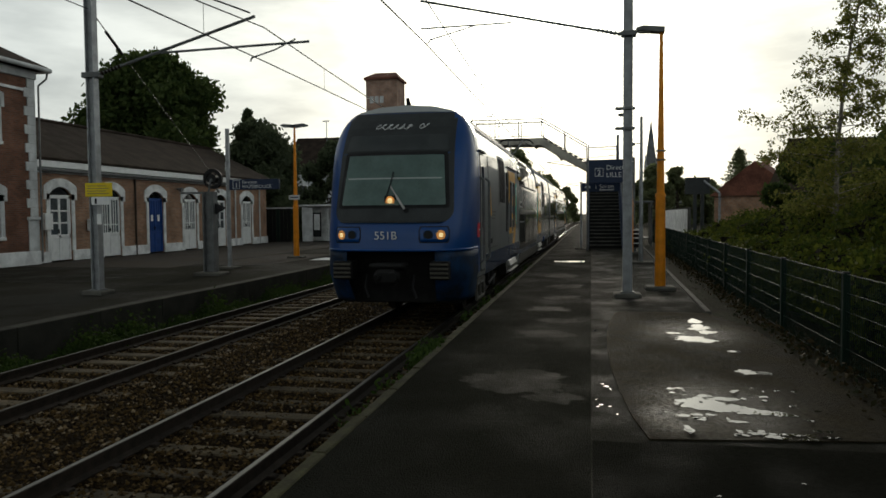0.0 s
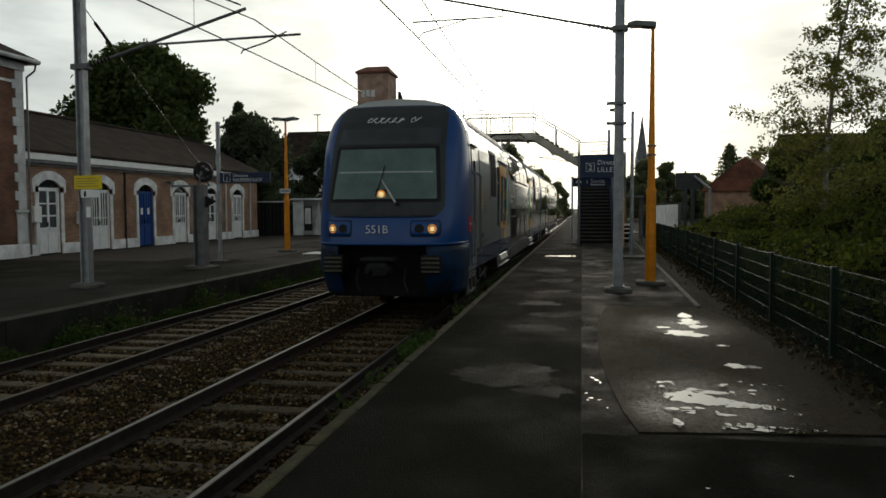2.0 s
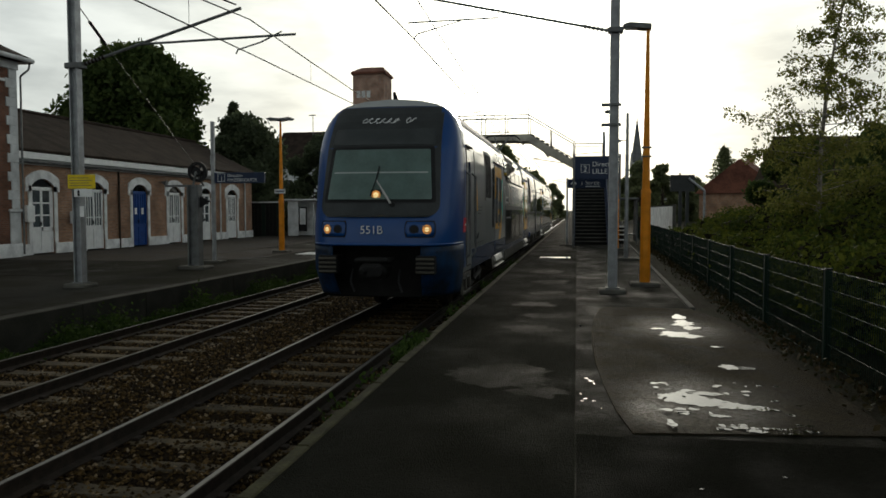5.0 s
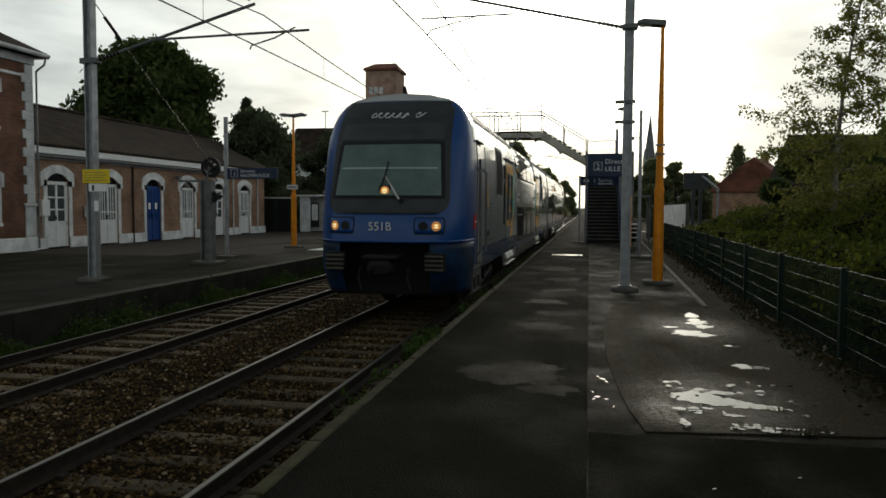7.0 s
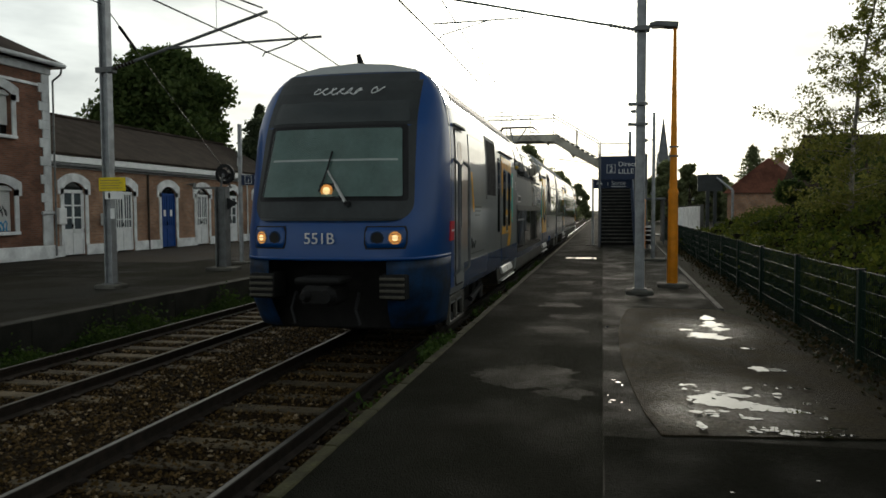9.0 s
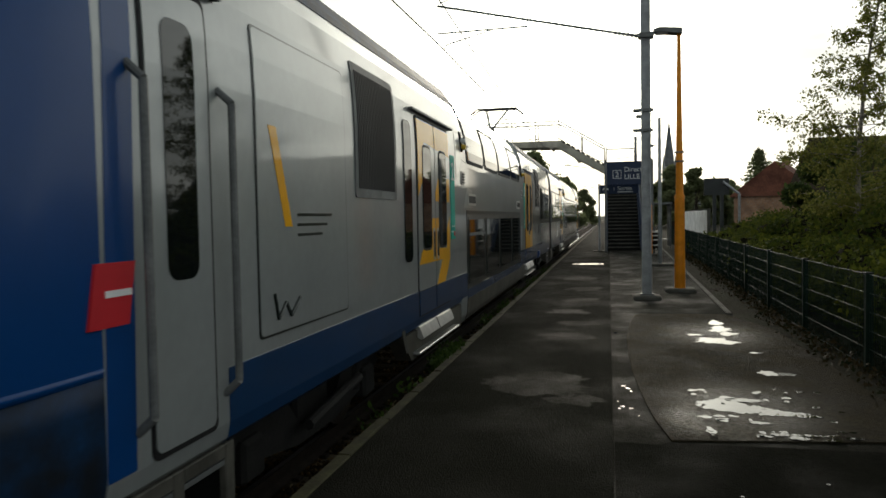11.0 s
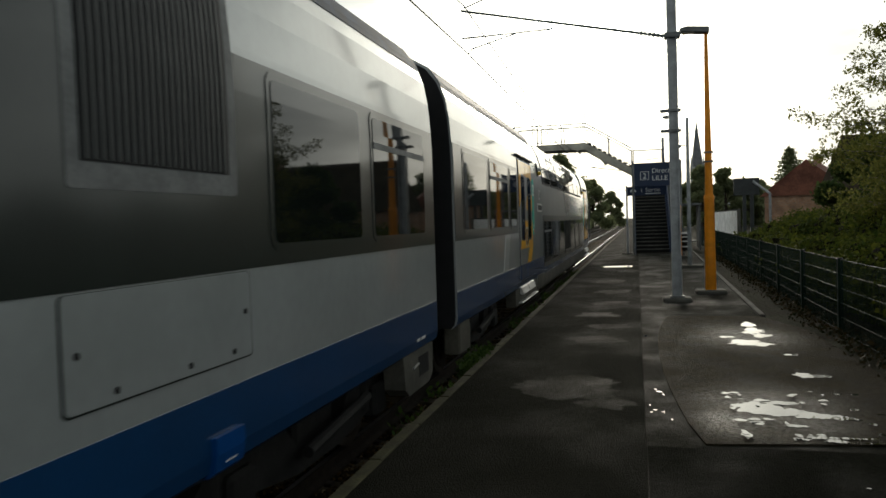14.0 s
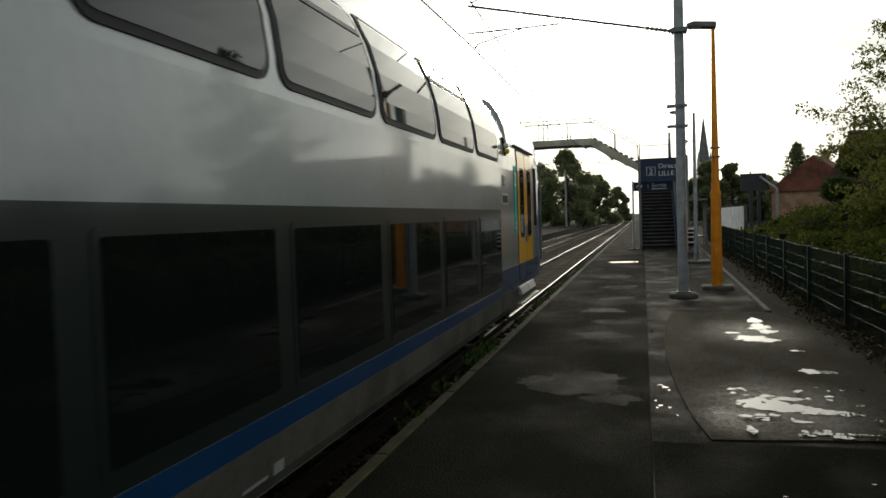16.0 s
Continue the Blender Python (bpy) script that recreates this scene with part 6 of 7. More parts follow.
def left_mast():
    m = mast(-10.75, 14.69, 8.2, 0.17, "tall grey steel overhead line mast with a yellow warning sign")
    arm = part("cantilever", path_tube(bmesh.new(), [(0.14, 0, 4.83), (3.86, 0, 5.87)], 0.035, seg=8), GALV_DARK, m, "sloping tube arm")
    part("top_tie", path_tube(bmesh.new(), [(0.0, 0, 7.45), (3.75, 0, 5.95)], 0.018, seg=6), WIRE, arm)
    part("steady_tube", path_tube(bmesh.new(), [(1.45, 0, 5.22), (5.05, 0, 5.29)], 0.026, seg=8), GALV_DARK, arm)
    part("registration_arm", path_tube(bmesh.new(), [(4.75, 0, 5.36), (4.30, 0, 5.16), (3.78, 0, 5.02), (3.74, 0, 4.94)], 0.016, seg=6), GALV_DARK, arm)
    part("bracket", boxed(-0.2, 0.22, -0.1, 0.1, 4.76, 4.88, bevel=0.01), GALV_DARK, arm)
    part("insulator", insulator(bmesh.new(), (0.25, 0, 4.86), (0.75, 0, 5.0)), STEEL_RUST, arm)
    s = part("warning_sign", boxed(-0.16, 0.50, -0.13, -0.11, 2.16, 2.46, bevel=0.004), YELLOW_SIGN, m, "yellow warning sign with small print")
    for k in range(4):
        part("print_line", boxed(-0.11, 0.42 - 0.06 * (k % 2), -0.134, -0.131, 2.22 + 0.055 * k, 2.232 + 0.055 * k), GALV_DARK, s)
    n = part("number_plate", boxed(-0.02, 0.42, -0.125, -0.108, 1.98, 2.15, bevel=0.004), WHITE, m, "white plate with dark bars")
    part("plate_bar", boxed(0.07, 0.12, -0.130, -0.127, 2.0, 2.12), BLACK, n)
    part("notice", boxed(0.10, 0.20, -0.11, -0.095, 1.55, 1.78), WHITE, m, "small white notice")
    # the feeder ends here: it runs down over the tension wheel
    st = part("stay", path_tube(bmesh.new(), [(0.0, 0.05, 6.22), (-0.02, 0.75, 5.78)], 0.012, seg=6), WIRE, m)
    part("stay_insulator", path_tube(bmesh.new(), [(-0.02, 0.55, 5.90), (-0.03, 1.15, 5.52)], 0.035, seg=8), BLACK, st)
    part("stay_wire", path_tube(bmesh.new(), [(-0.03, 1.15, 5.52), (-0.10, 5.35, 2.95)], 0.008, seg=6), WIRE, st)
    return m


left_mast()


def tension_post():
    """Stout post with a pulley wheel for the line's weights."""
    m = thing("tensioning_post", "grey steel post with a dark spoked tension wheel", "post", at=(-10.84, 19.89, 0))
    bm = bmesh.new()
    a, b, c = 0.17, 0.13, 0.012
    prism(bm, [(-a, -0.14), (-b, -0.14), (-b, -c), (b, -c), (b, -0.14), (a, -0.14), (a, 0.14), (b, 0.14), (b, c), (-b, c), (-b, 0.14), (-a, 0.14)], "z", 0.10, 2.42)
    part("post", bm, GALV_DARK, m)
    part("footing", boxed(-0.42, 0.42, -0.3, 0.3, -0.1, 0.09, bevel=0.03), CONCRETE, m)
    w = part("wheel", ring_mesh((-0.02, 0.25, 2.80), 0.25, 0.045), BLACK, m, "dark tension wheel")
    for k in range(6):
        a = k * math.pi / 3
        part("spoke", tubed((-0.02, 0.25, 2.80), (-0.02 + 0.24 * math.cos(a), 0.25, 2.80 + 0.24 * math.sin(a)), 0.03, seg=6), BLACK, w)
    part("hub", tubed((-0.02, 0.15, 2.80), (-0.02, 0.35, 2.80), 0.14, seg=14), BLACK, w)
    part("fork", path_tube(bmesh.new(), [(-0.1, 0.12, 2.4), (-0.02, 0.12, 2.80), (0.1, 0.38, 2.4)], 0.03, seg=6), GALV_DARK, m)
    part("stop_bar", boxed(-0.9, -0.15, -0.03, 0.03, 2.36, 2.42), GALV_DARK, m)
    part("flag", prism(bmesh.new(), [(0.16, 1.75), (0.5, 1.95), (0.16, 2.1)], "y", -0.02, 0.02), BLACK, m)


def ring_mesh(c, r, t, seg=28):
    bm = bmesh.new()
    rows = []
    for i in range(seg):
        a = 2 * math.pi * i / seg
        rows.append([bm.verts.new((c[0] + (r + dr) * math.cos(a), c[1] + dy, c[2] + (r + dr) * math.sin(a))) for dr, dy in ((t, -t), (t, t), (-t, t), (-t, -t))])
    for i in range(seg):
        a, b = rows[i], rows[(i + 1) % seg]
        for j in range(4):
            bm.faces.new((a[j], a[(j + 1) % 4], b[(j + 1) % 4], b[j]))
    return bm


tension_post()


def right_mast():
    m = mast(0.722, 15.51, 8.2, 0.16, "slim pale steel overhead line mast on a concrete footing", foot=0.42)
    arm = part("cantilever", path_tube(bmesh.new(), [(-0.08, 0, 5.27), (-4.25, 0, 6.20)], 0.026, seg=8), GALV_DARK, m, "sloping tube arm")
    part("insulator", insulator(bmesh.new(), (-0.15, 0, 5.286), (-0.65, 0, 5.397)), GALV_DARK, arm)
    part("steady_tube", path_tube(bmesh.new(), [(-2.35, 0, 5.64), (-4.25, 0, 5.62)], 0.018, seg=8), GALV_DARK, arm)
    part("hanger", path_tube(bmesh.new(), [(-2.35, 0, 5.83), (-2.35, 0, 5.64)], 0.012, seg=6), GALV_DARK, arm)
    part("registration_arm", path_tube(bmesh.new(), [(-3.10, 0, 5.62), (-4.05, 0, 5.38), (-4.12, 0, 5.28)], 0.014, seg=6), GALV_DARK, arm)
    part("top_tie", path_tube(bmesh.new(), [(-0.05, 0, 7.6), (-4.2, 0, 6.25)], 0.014, seg=6), GALV_DARK, arm)
    for z in (3.78, 3.38):
        part("bracket", boxed(-0.25, 0.14, -0.08, 0.08, z, z + 0.05), GALV_DARK, m)
    part("clamp", boxed(-0.14, 0.16, -0.12, 0.12, 5.23, 5.33, bevel=0.01), GALV_DARK, m)


right_mast()


def wires():
    w = thing("overhead_wires", "dark overhead contact and messenger wires over both tracks", "overhead wire", kind="structure")
    for x, a, zc, rise in ((NEAR, 0.155, 5.26, 0.93), (FAR, 0.15, 5.02, 0.72)):
        spans = [-45, -15, 15.1, 60, 105, 150, 195, 240]
        part("contact_wire", path_tube(bmesh.new(), [(x + a * (-1) ** i, y, zc) for i, y in enumerate(spans)], 0.014, seg=6), WIRE, w)
        bm = bmesh.new()
        bd = bmesh.new()
        for i, (y0, y1) in enumerate(zip(spans, spans[1:])):
            pts = []
            for k in range(13):
                f = k / 12
                z = zc + rise - 4 * 0.55 * f * (1 - f)
                pts.append((x + a * (-1) ** i * (1 - 2 * f), y0 + (y1 - y0) * f, z))
            path_tube(bm, pts, 0.014, seg=6)
            for p in pts[1:-1:2]:
                tube(bd, (p[0], p[1], zc), p, 0.005, seg=4)
        part("messenger_wire", bm, WIRE, w)
        part("dropper", bd, WIRE, w)
    part("feeder_wire", path_tube(bmesh.new(), [(-10.75, -30, 6.3), (-10.75, 14.6, 6.24)], 0.012, seg=6), WIRE, w)
    ins = insulator(bmesh.new(), (-10.75, 12.6, 6.25), (-10.75, 13.2, 6.25))
    part("wire_insulator", ins, BLACK, w)


wires()


def far_masts():
    for x, y in ((-10.6, 60), (0.9 + 1.2, 62), (-10.4, 105), (1.9, 108), (-10.4, 150)):
        m = mast(x, y, 8.0, 0.2, "distant steel overhead line mast", foot=0.4)
        d = 1 if x < 0 else -1
        target = FAR if x < 0 else NEAR
        part("cantilever", path_tube(bmesh.new(), [(0, 0, 5.0), (target - x, 0, 5.9)], 0.03, seg=6), GALV_DARK, m)
        part("steady_tube", path_tube(bmesh.new(), [(0, 0, 6.4), (target - x, 0, 5.9)], 0.02, seg=6), GALV_DARK, m)


far_masts()


# ---------------------------------------------------------------- lamps and signs
def platform_lamp(x, y, h, double, label):
    l = thing("platform_lamp", label, "street lamp", group="orange platform lamps", at=(x, y, 0))
    part("footing", boxed(-0.32, 0.32, -0.25, 0.25, -0.1, 0.085, bevel=0.03), CONCRETE, l)
    bm = tubed((0, 0, 0.08), (0, 0, 2.1), 0.115, 0.105, seg=16)
    part("lower_pole", bm, ORANGE, l, "thick orange lower pole")
    part("upper_pole", tubed((0, 0, 2.1), (0, 0, h - 0.02), 0.085, 0.035, seg=14), ORANGE, l, "tapered orange upper pole")
    part("collar", tubed((0, 0, 2.06), (0, 0, 2.14), 0.12, 0.10, seg=16), ORANGE, l)
    part("hatch", boxed(-0.05, 0.05, -0.125, -0.10, 0.6, 1.0, bevel=0.006), ORANGE, l)
    for s in ((-1, 1) if double else (-1,)):
        bm = bmesh.new()
        prism(bm, [(s * -0.06, h - 0.03), (s * 0.52, h + 0.04), (s * 0.54, h + 0.09), (s * 0.40, h + 0.13), (s * -0.06, h + 0.08)], "y", -0.15, 0.15)
        hd = part("lamp_head", bm, GALV_DARK, l, "flat grey unlit lamp head")
        part("diffuser", boxed(min(s * 0.1, s * 0.48), max(s * 0.1, s * 0.48), -0.11, 0.11, h + 0.005, h + 0.015), OFFWHITE, hd)
    return l


r = platform_lamp(1.50, 17.07, 5.65, False, "orange platform lamp with one grey lamp head on a footing")
for z in (3.05, 2.85):
    part("bracket", boxed(-0.1, 0.1, -0.09, 0.09, z, z + 0.03), GALV_DARK, r)
platform_lamp(1.62, 32.0, 5.7, False, "distant orange platform lamp beside the stair")
r = platform_lamp(-11.68, 28.33, 5.25, True, "orange station lamp with two grey lamp heads")
sp = thing("name_sign", "small grey sign on the orange lamp pole", "sign", at=(-11.68, 28.19, 2.35))
part("panel", boxed(-0.22, 0.24, -0.03, 0.0, 0, 0.18, bevel=0.01), GREY_RENDER, sp)
part("print_bar", boxed(-0.16, 0.18, -0.034, -0.031, 0.07, 0.11), BLUE_SIGN, sp)


def sign_matrix(x, y, z):
    return Matrix.Translation((x, y, z)) @ Euler((radians(90), 0, 0)).to_matrix().to_4x4()


def direction_sign_left():
    s = thing("direction_sign", "dark blue direction sign for platform 1 on a grey pole", "sign", at=(-11.62, 22.55, 0))
    part("pole", boxed(-0.055, 0.055, -0.055, 0.055, 0.05, 4.55, bevel=0.01), GALV, s)
    part("footing", boxed(-0.3, 0.3, -0.25, 0.25, -0.1, 0.06, bevel=0.02), CONCRETE, s)
    p = part("panel", boxed(0.06, 1.78, -0.06, 0.06, 2.56, 2.90, bevel=0.01), BLUE_SIGN, s)
    letters("Direction", 0.135, SILVER2, p, sign_matrix(0.52, -0.063, 2.76))
    letters("HAZEBROUCK", 0.155, SILVER2, p, sign_matrix(0.52, -0.063, 2.61))
    letters("1", 0.19, SILVER2, p, sign_matrix(0.27, -0.063, 2.64))
    bm = bmesh.new()
    for x0, x1, z0, z1 in ((0.19, 0.43, 2.605, 2.617), (0.19, 0.43, 2.855, 2.867), (0.19, 0.202, 2.617, 2.855), (0.418, 0.43, 2.617, 2.855)):
        box(bm, x0, x1, -0.066, -0.061, z0, z1)
    part("number_frame", bm, SILVER2, p)


direction_sign_left()


def direction_sign_right():
    s = thing("direction_sign", "dark blue overhead sign for the direction of platform 2", "sign", at=(0, 34.6, 0))
    p = part("panel", boxed(-0.10, 1.82, -0.06, 0.06, 3.08, 4.12, bevel=0.01), BLUE_SIGN, s)
    letters("Direction", 0.30, SILVER2, p, sign_matrix(0.66, -0.064, 3.66))
    letters("LILLE", 0.31, SILVER2, p, sign_matrix(0.66, -0.064, 3.33))
    letters("2", 0.36, SILVER2, p, sign_matrix(0.26, -0.064, 3.42))
    bm = bmesh.new()
    for x0, x1, z0, z1 in ((0.16, 0.54, 3.36, 3.38), (0.16, 0.54, 3.72, 3.74), (0.16, 0.18, 3.38, 3.72), (0.52, 0.54, 3.38, 3.72)):
        box(bm, x0, x1, -0.067, -0.061, z0, z1)
    part("number_frame", bm, SILVER2, p)
    for x in (-0.16, 1.88):
        part("post", boxed(x - 0.05, x + 0.05, -0.05, 0.05, 0.0, 4.2, bevel=0.01), GALV_DARK, s)
    e = thing("exit_sign", "dark blue exit sign with a white arrow on a slim pole", "sign", at=(-0.42, 36.0, 0))
    p = part("panel", boxed(0.0, 1.75, -0.05, 0.05, 2.72, 3.14, bevel=0.01), BLUE_SIGN, e)
    part("pole", boxed(-0.09, 0.0, -0.045, 0.045, 0.0, 3.2, bevel=0.01), GALV, e)
    part("base", boxed(-0.35, 0.3, -0.2, 0.2, 0.004, 0.05, bevel=0.01), CONCRETE, e)
    letters("Sortie", 0.27, SILVER2, p, sign_matrix(0.80, -0.054, 2.88))
    part("print_bar", boxed(0.80, 1.48, -0.055, -0.051, 2.78, 2.82), SILVER2, p)
    letters("1", 0.24, SILVER2, p, sign_matrix(0.58, -0.054, 2.86))
    bm = prism(bmesh.new(), [(0.22, 2.76), (0.28, 2.76), (0.28, 2.95), (0.38, 2.87), (0.38, 2.95), (0.25, 3.08), (0.12, 2.95), (0.12, 2.87), (0.22, 2.95)], "y", -0.056, -0.051)
    part("arrow", bm, SILVER2, p, "white arrow")


direction_sign_right()


# ---------------------------------------------------------------- footbridge
def rail_panel(parent, p0, p1, h=1.15, n=None, mt=None):
    """A stretch of railing between two deck points: posts, handrail, mid rail and thin bars."""
    p0, p1 = Vector(p0), Vector(p1)
    up = Vector((0, 0, h))
    mt = mt or GALV_DARK
    r = part("railing", path_tube(bmesh.new(), [p0 + up, p1 + up], 0.035, seg=8), mt, parent)
    part("lower_rail", path_tube(bmesh.new(), [p0 + up * 0.12, p1 + up * 0.12], 0.022, seg=6), mt, r)
    part("mid_rail", path_tube(bmesh.new(), [p0 + up * 0.86, p1 + up * 0.86], 0.018, seg=6), mt, r)
    k = max(1, round((p1 - p0).length / 1.25))
    for i in range(k + 1):
        q = p0.lerp(p1, i / k)
        part("post", tubed(q, q + up, 0.03, seg=6), mt, r)
    bm = bmesh.new()
    c = max(2, round((p1 - p0).length / 0.14))
    for i in range(1, c):
        q = p0.lerp(p1, i / c)
        tube(bm, q + up * 0.12, q + up * 0.86, 0.007, seg=4)
    part("bar_infill", bm, mt, r)["kind"] = "stuff"


def stair(parent, x0, x1, y0, z0, n, tread, rise, axis="y", sign=1):
    for i in range(n):
        a, b = y0 + sign * tread * i, y0 + sign * tread * (i + 1)
        lo, hi = min(a, b), max(a, b)
        z = z0 + rise * (i + 1)
        if axis == "y":
            part("step", boxed(x0, x1, lo, hi + 0.02, z - 0.045, z, bevel=0.006), CONCRETE, parent)
            part("riser", boxed(x0, x1, lo + 0.03, lo + 0.04, z - rise, z - 0.046), DARK, parent)
        else:
            part("step", boxed(lo, hi + 0.02, x0, x1, z - 0.045, z, bevel=0.006), CONCRETE, parent)


def footbridge():
    f = thing("footbridge", "pale steel and concrete footbridge over the tracks with railings", "footbridge")
    X0, X1, Y0, ZL, ZD = -0.15, 1.50, 36.8, 4.55, 6.14
    n = 26
    stair(f, X0 + 0.06, X1 - 0.06, Y0, 0.0, n, 0.29, ZL / n)
    YL = Y0 + n * 0.29
    for x in (X0, X1):
        bm = bmesh.new()
        prism(bm, [(Y0 - 0.1, 0.0), (Y0 + 0.25, 0.0), (YL, ZL - 0.35), (YL, ZL + 0.05), (Y0 - 0.1, 0.25)], "x", x - 0.06, x + 0.06)
        part("stringer", bm, BLUE_SIGN, f, "dark blue stair side")
        rail_panel(f, (x, Y0, 0.1), (x, YL, ZL), mt=BLUE_SIGN if x > 0 else GALV_DARK)
    part("landing", boxed(X0 - 0.1, X1 + 0.1, YL, YL + 2.0, ZL - 0.30, ZL, bevel=0.02), PALE_STEEL, f)
    rail_panel(f, (X1 + 0.05, YL, ZL), (X1 + 0.05, YL + 2.0, ZL))
    rail_panel(f, (X0, YL + 1.95, ZL), (X1, YL + 1.95, ZL))
    for x in (X0, X1):
        for y in (YL + 0.2, YL + 1.8):
            part("support", boxed(x - 0.1, x + 0.1, y - 0.1, y + 0.1, 0.0, ZL - 0.3), CONCRETE, f)
    # flight over to the deck, deck, and the matching side beyond the tracks
    for s, xa, xb in ((-1, X0 - 0.1, -2.85), (1, -9.6, -7.0)):
        za, zb = (ZL, ZD) if s < 0 else (ZL, ZD)
        k = 9
        for i in range(k):
            xx0, xx1 = xa + (xb - xa) * i / k, xa + (xb - xa) * (i + 1) / k
            z = za + (zb - za) * (i + 1) / k
            part("step", boxed(min(xx0, xx1), max(xx0, xx1), YL + 0.1, YL + 1.9, z - 0.05, z), CONCRETE, f)
        for y in (YL + 0.05, YL + 1.95):
            bm = prism(bmesh.new(), [(xa, za - 0.35), (xa, za + 0.02), (xb, zb + 0.02), (xb, zb - 0.40), (xb + (xa - xb) * 0.30, za + (zb - za) * 0.70 - 0.42), (xb + (xa - xb) * 0.40, za + (zb - za) * 0.60 - 0.58), (xb + (xa - xb) * 0.46, za + (zb - za) * 0.54 - 0.42)], "y", y - 0.06, y + 0.06)
            part("stringer", bm, PALE_STEEL, f, "pale haunched beam")
            rail_panel(f, (xa, y, za), (xb, y, zb))
    part("deck", boxed(-7.0, -2.85, YL, YL + 2.0, ZD - 0.2, ZD, bevel=0.02), PALE_STEEL, f)
    for y in (YL + 0.05, YL + 1.95):
        bm = prism(bmesh.new(), [(-7.0, ZD + 0.02), (-2.85, ZD + 0.02), (-2.85, ZD - 0.40), (-3.2, ZD - 0.38), (-3.3, ZD - 0.50), (-3.42, ZD - 0.36), (-4.92, ZD - 0.34), (-6.4, ZD - 0.36), (-6.5, ZD - 0.50), (-6.6, ZD - 0.38), (-7.0, ZD - 0.40)], "y", y - 0.07, y + 0.07)
        part("deck_beam", bm, PALE_STEEL, f, "pale haunched beam")
        rail_panel(f, (-7.0, y, ZD), (-2.85, y, ZD))
    for x in (-2.85, -7.0):
        part("finial_pole", tubed((x, YL + 0.05, ZD), (x, YL + 0.05, ZD + 2.1), 0.03, seg=6), GALV, f)
    part("landing", boxed(-11.3, -9.6, YL, YL + 2.0, ZL - 0.3, ZL, bevel=0.02), PALE_STEEL, f)
    stair(f, -11.2, -9.7, YL + 2.0 + 26 * 0.29, 0.0, 26, 0.29, ZL / 26, sign=-1)
    for x in (-11.25, -9.65):
        for y in (YL + 0.2, YL + 1.8):
            part("support", boxed(x - 0.1, x + 0.1, y - 0.1, y + 0.1, 0.0, ZL - 0.3), CONCRETE, f)
        rail_panel(f, (x, YL + 2.0, ZL), (x, YL + 2.0 + 26 * 0.29, 0.1))


PALE_STEEL = mat("pale_weathered_beam", (0.46, 0.43, 0.36), 0.7, var=0.3, scale=1.5, fine=20, bump=0.15)
footbridge()


# ---------------------------------------------------------------- fence
def fence():
    f = thing("mesh_fence", "dark green welded mesh fence along the platform's back", "fence")
    P = 2.65
    bm = bmesh.new()
    for i in range(49):
        y = 0.05 + i * (P - 0.1) / 48
        box(bm, -0.003, 0.003, y - 0.003, y + 0.003, 0.03, 1.04)
    wires_me = mesh_of("wire_mesh", bm, GREEN_STEEL)
    bm = bmesh.new()
    tube(bm, (0.012, 0.02, 0), (0.012, P - 0.02, 0), 0.0042, seg=6)
    bar_me = mesh_of("horizontal_wire", bm, GREEN_STEEL)
    bm = bmesh.new()
    box(bm, -0.035, 0.035, -0.035, 0.035, -0.2, 1.04, bevel=0.006)
    post_me = mesh_of("fence_post", bm, GREEN_STEEL)
    bm = bmesh.new()
    box(bm, -0.04, 0.04, -0.04, 0.04, 1.04, 1.055, bevel=0.004)
    cap_me = mesh_of("post_cap", bm, BLACK)
    for i in range(-2, 15):
        y = 6.03 + P * i
        o = new("fence_post", post_me)
        o.parent, o.location = f, (fence_x(y), y, 0)
        c = new("post_cap", cap_me)
        c.parent = o
        w = new("wire_mesh", wires_me)
        turn = -math.atan((fence_x(y + P) - fence_x(y)) / P)
        w.parent, w.location, w.rotation_euler.z = f, (fence_x(y), y, 0), turn
        w["kind"] = "stuff"
        for z in (0.03, 0.23, 0.43, 0.63, 0.83, 1.03):
            b = new("horizontal_wire", bar_me)
            b.parent, b.location, b.rotation_euler.z = f, (fence_x(y) - 0.012, y, z), turn
    return f


fence()


# ---------------------------------------------------------------- planting
def limbs(bm, base, tips, r0, rng, bend=0.15):
    for tip in tips:
        a, b = Vector(base), Vector(tip)
        pts = [a]
        for k in (0.35, 0.7, 1.0):
            q = a.lerp(b, k) + Vector(rng.normal(0, bend, 3)) * (1 - k) * (b - a).length * 0.4
            pts.append(q)
        for i, (p, q) in enumerate(zip(pts, pts[1:])):
            tube(bm, p, q, r0 * (1 - 0.3 * i), r0 * (1 - 0.3 * (i + 1)), seg=6, cap=False)
    return bm


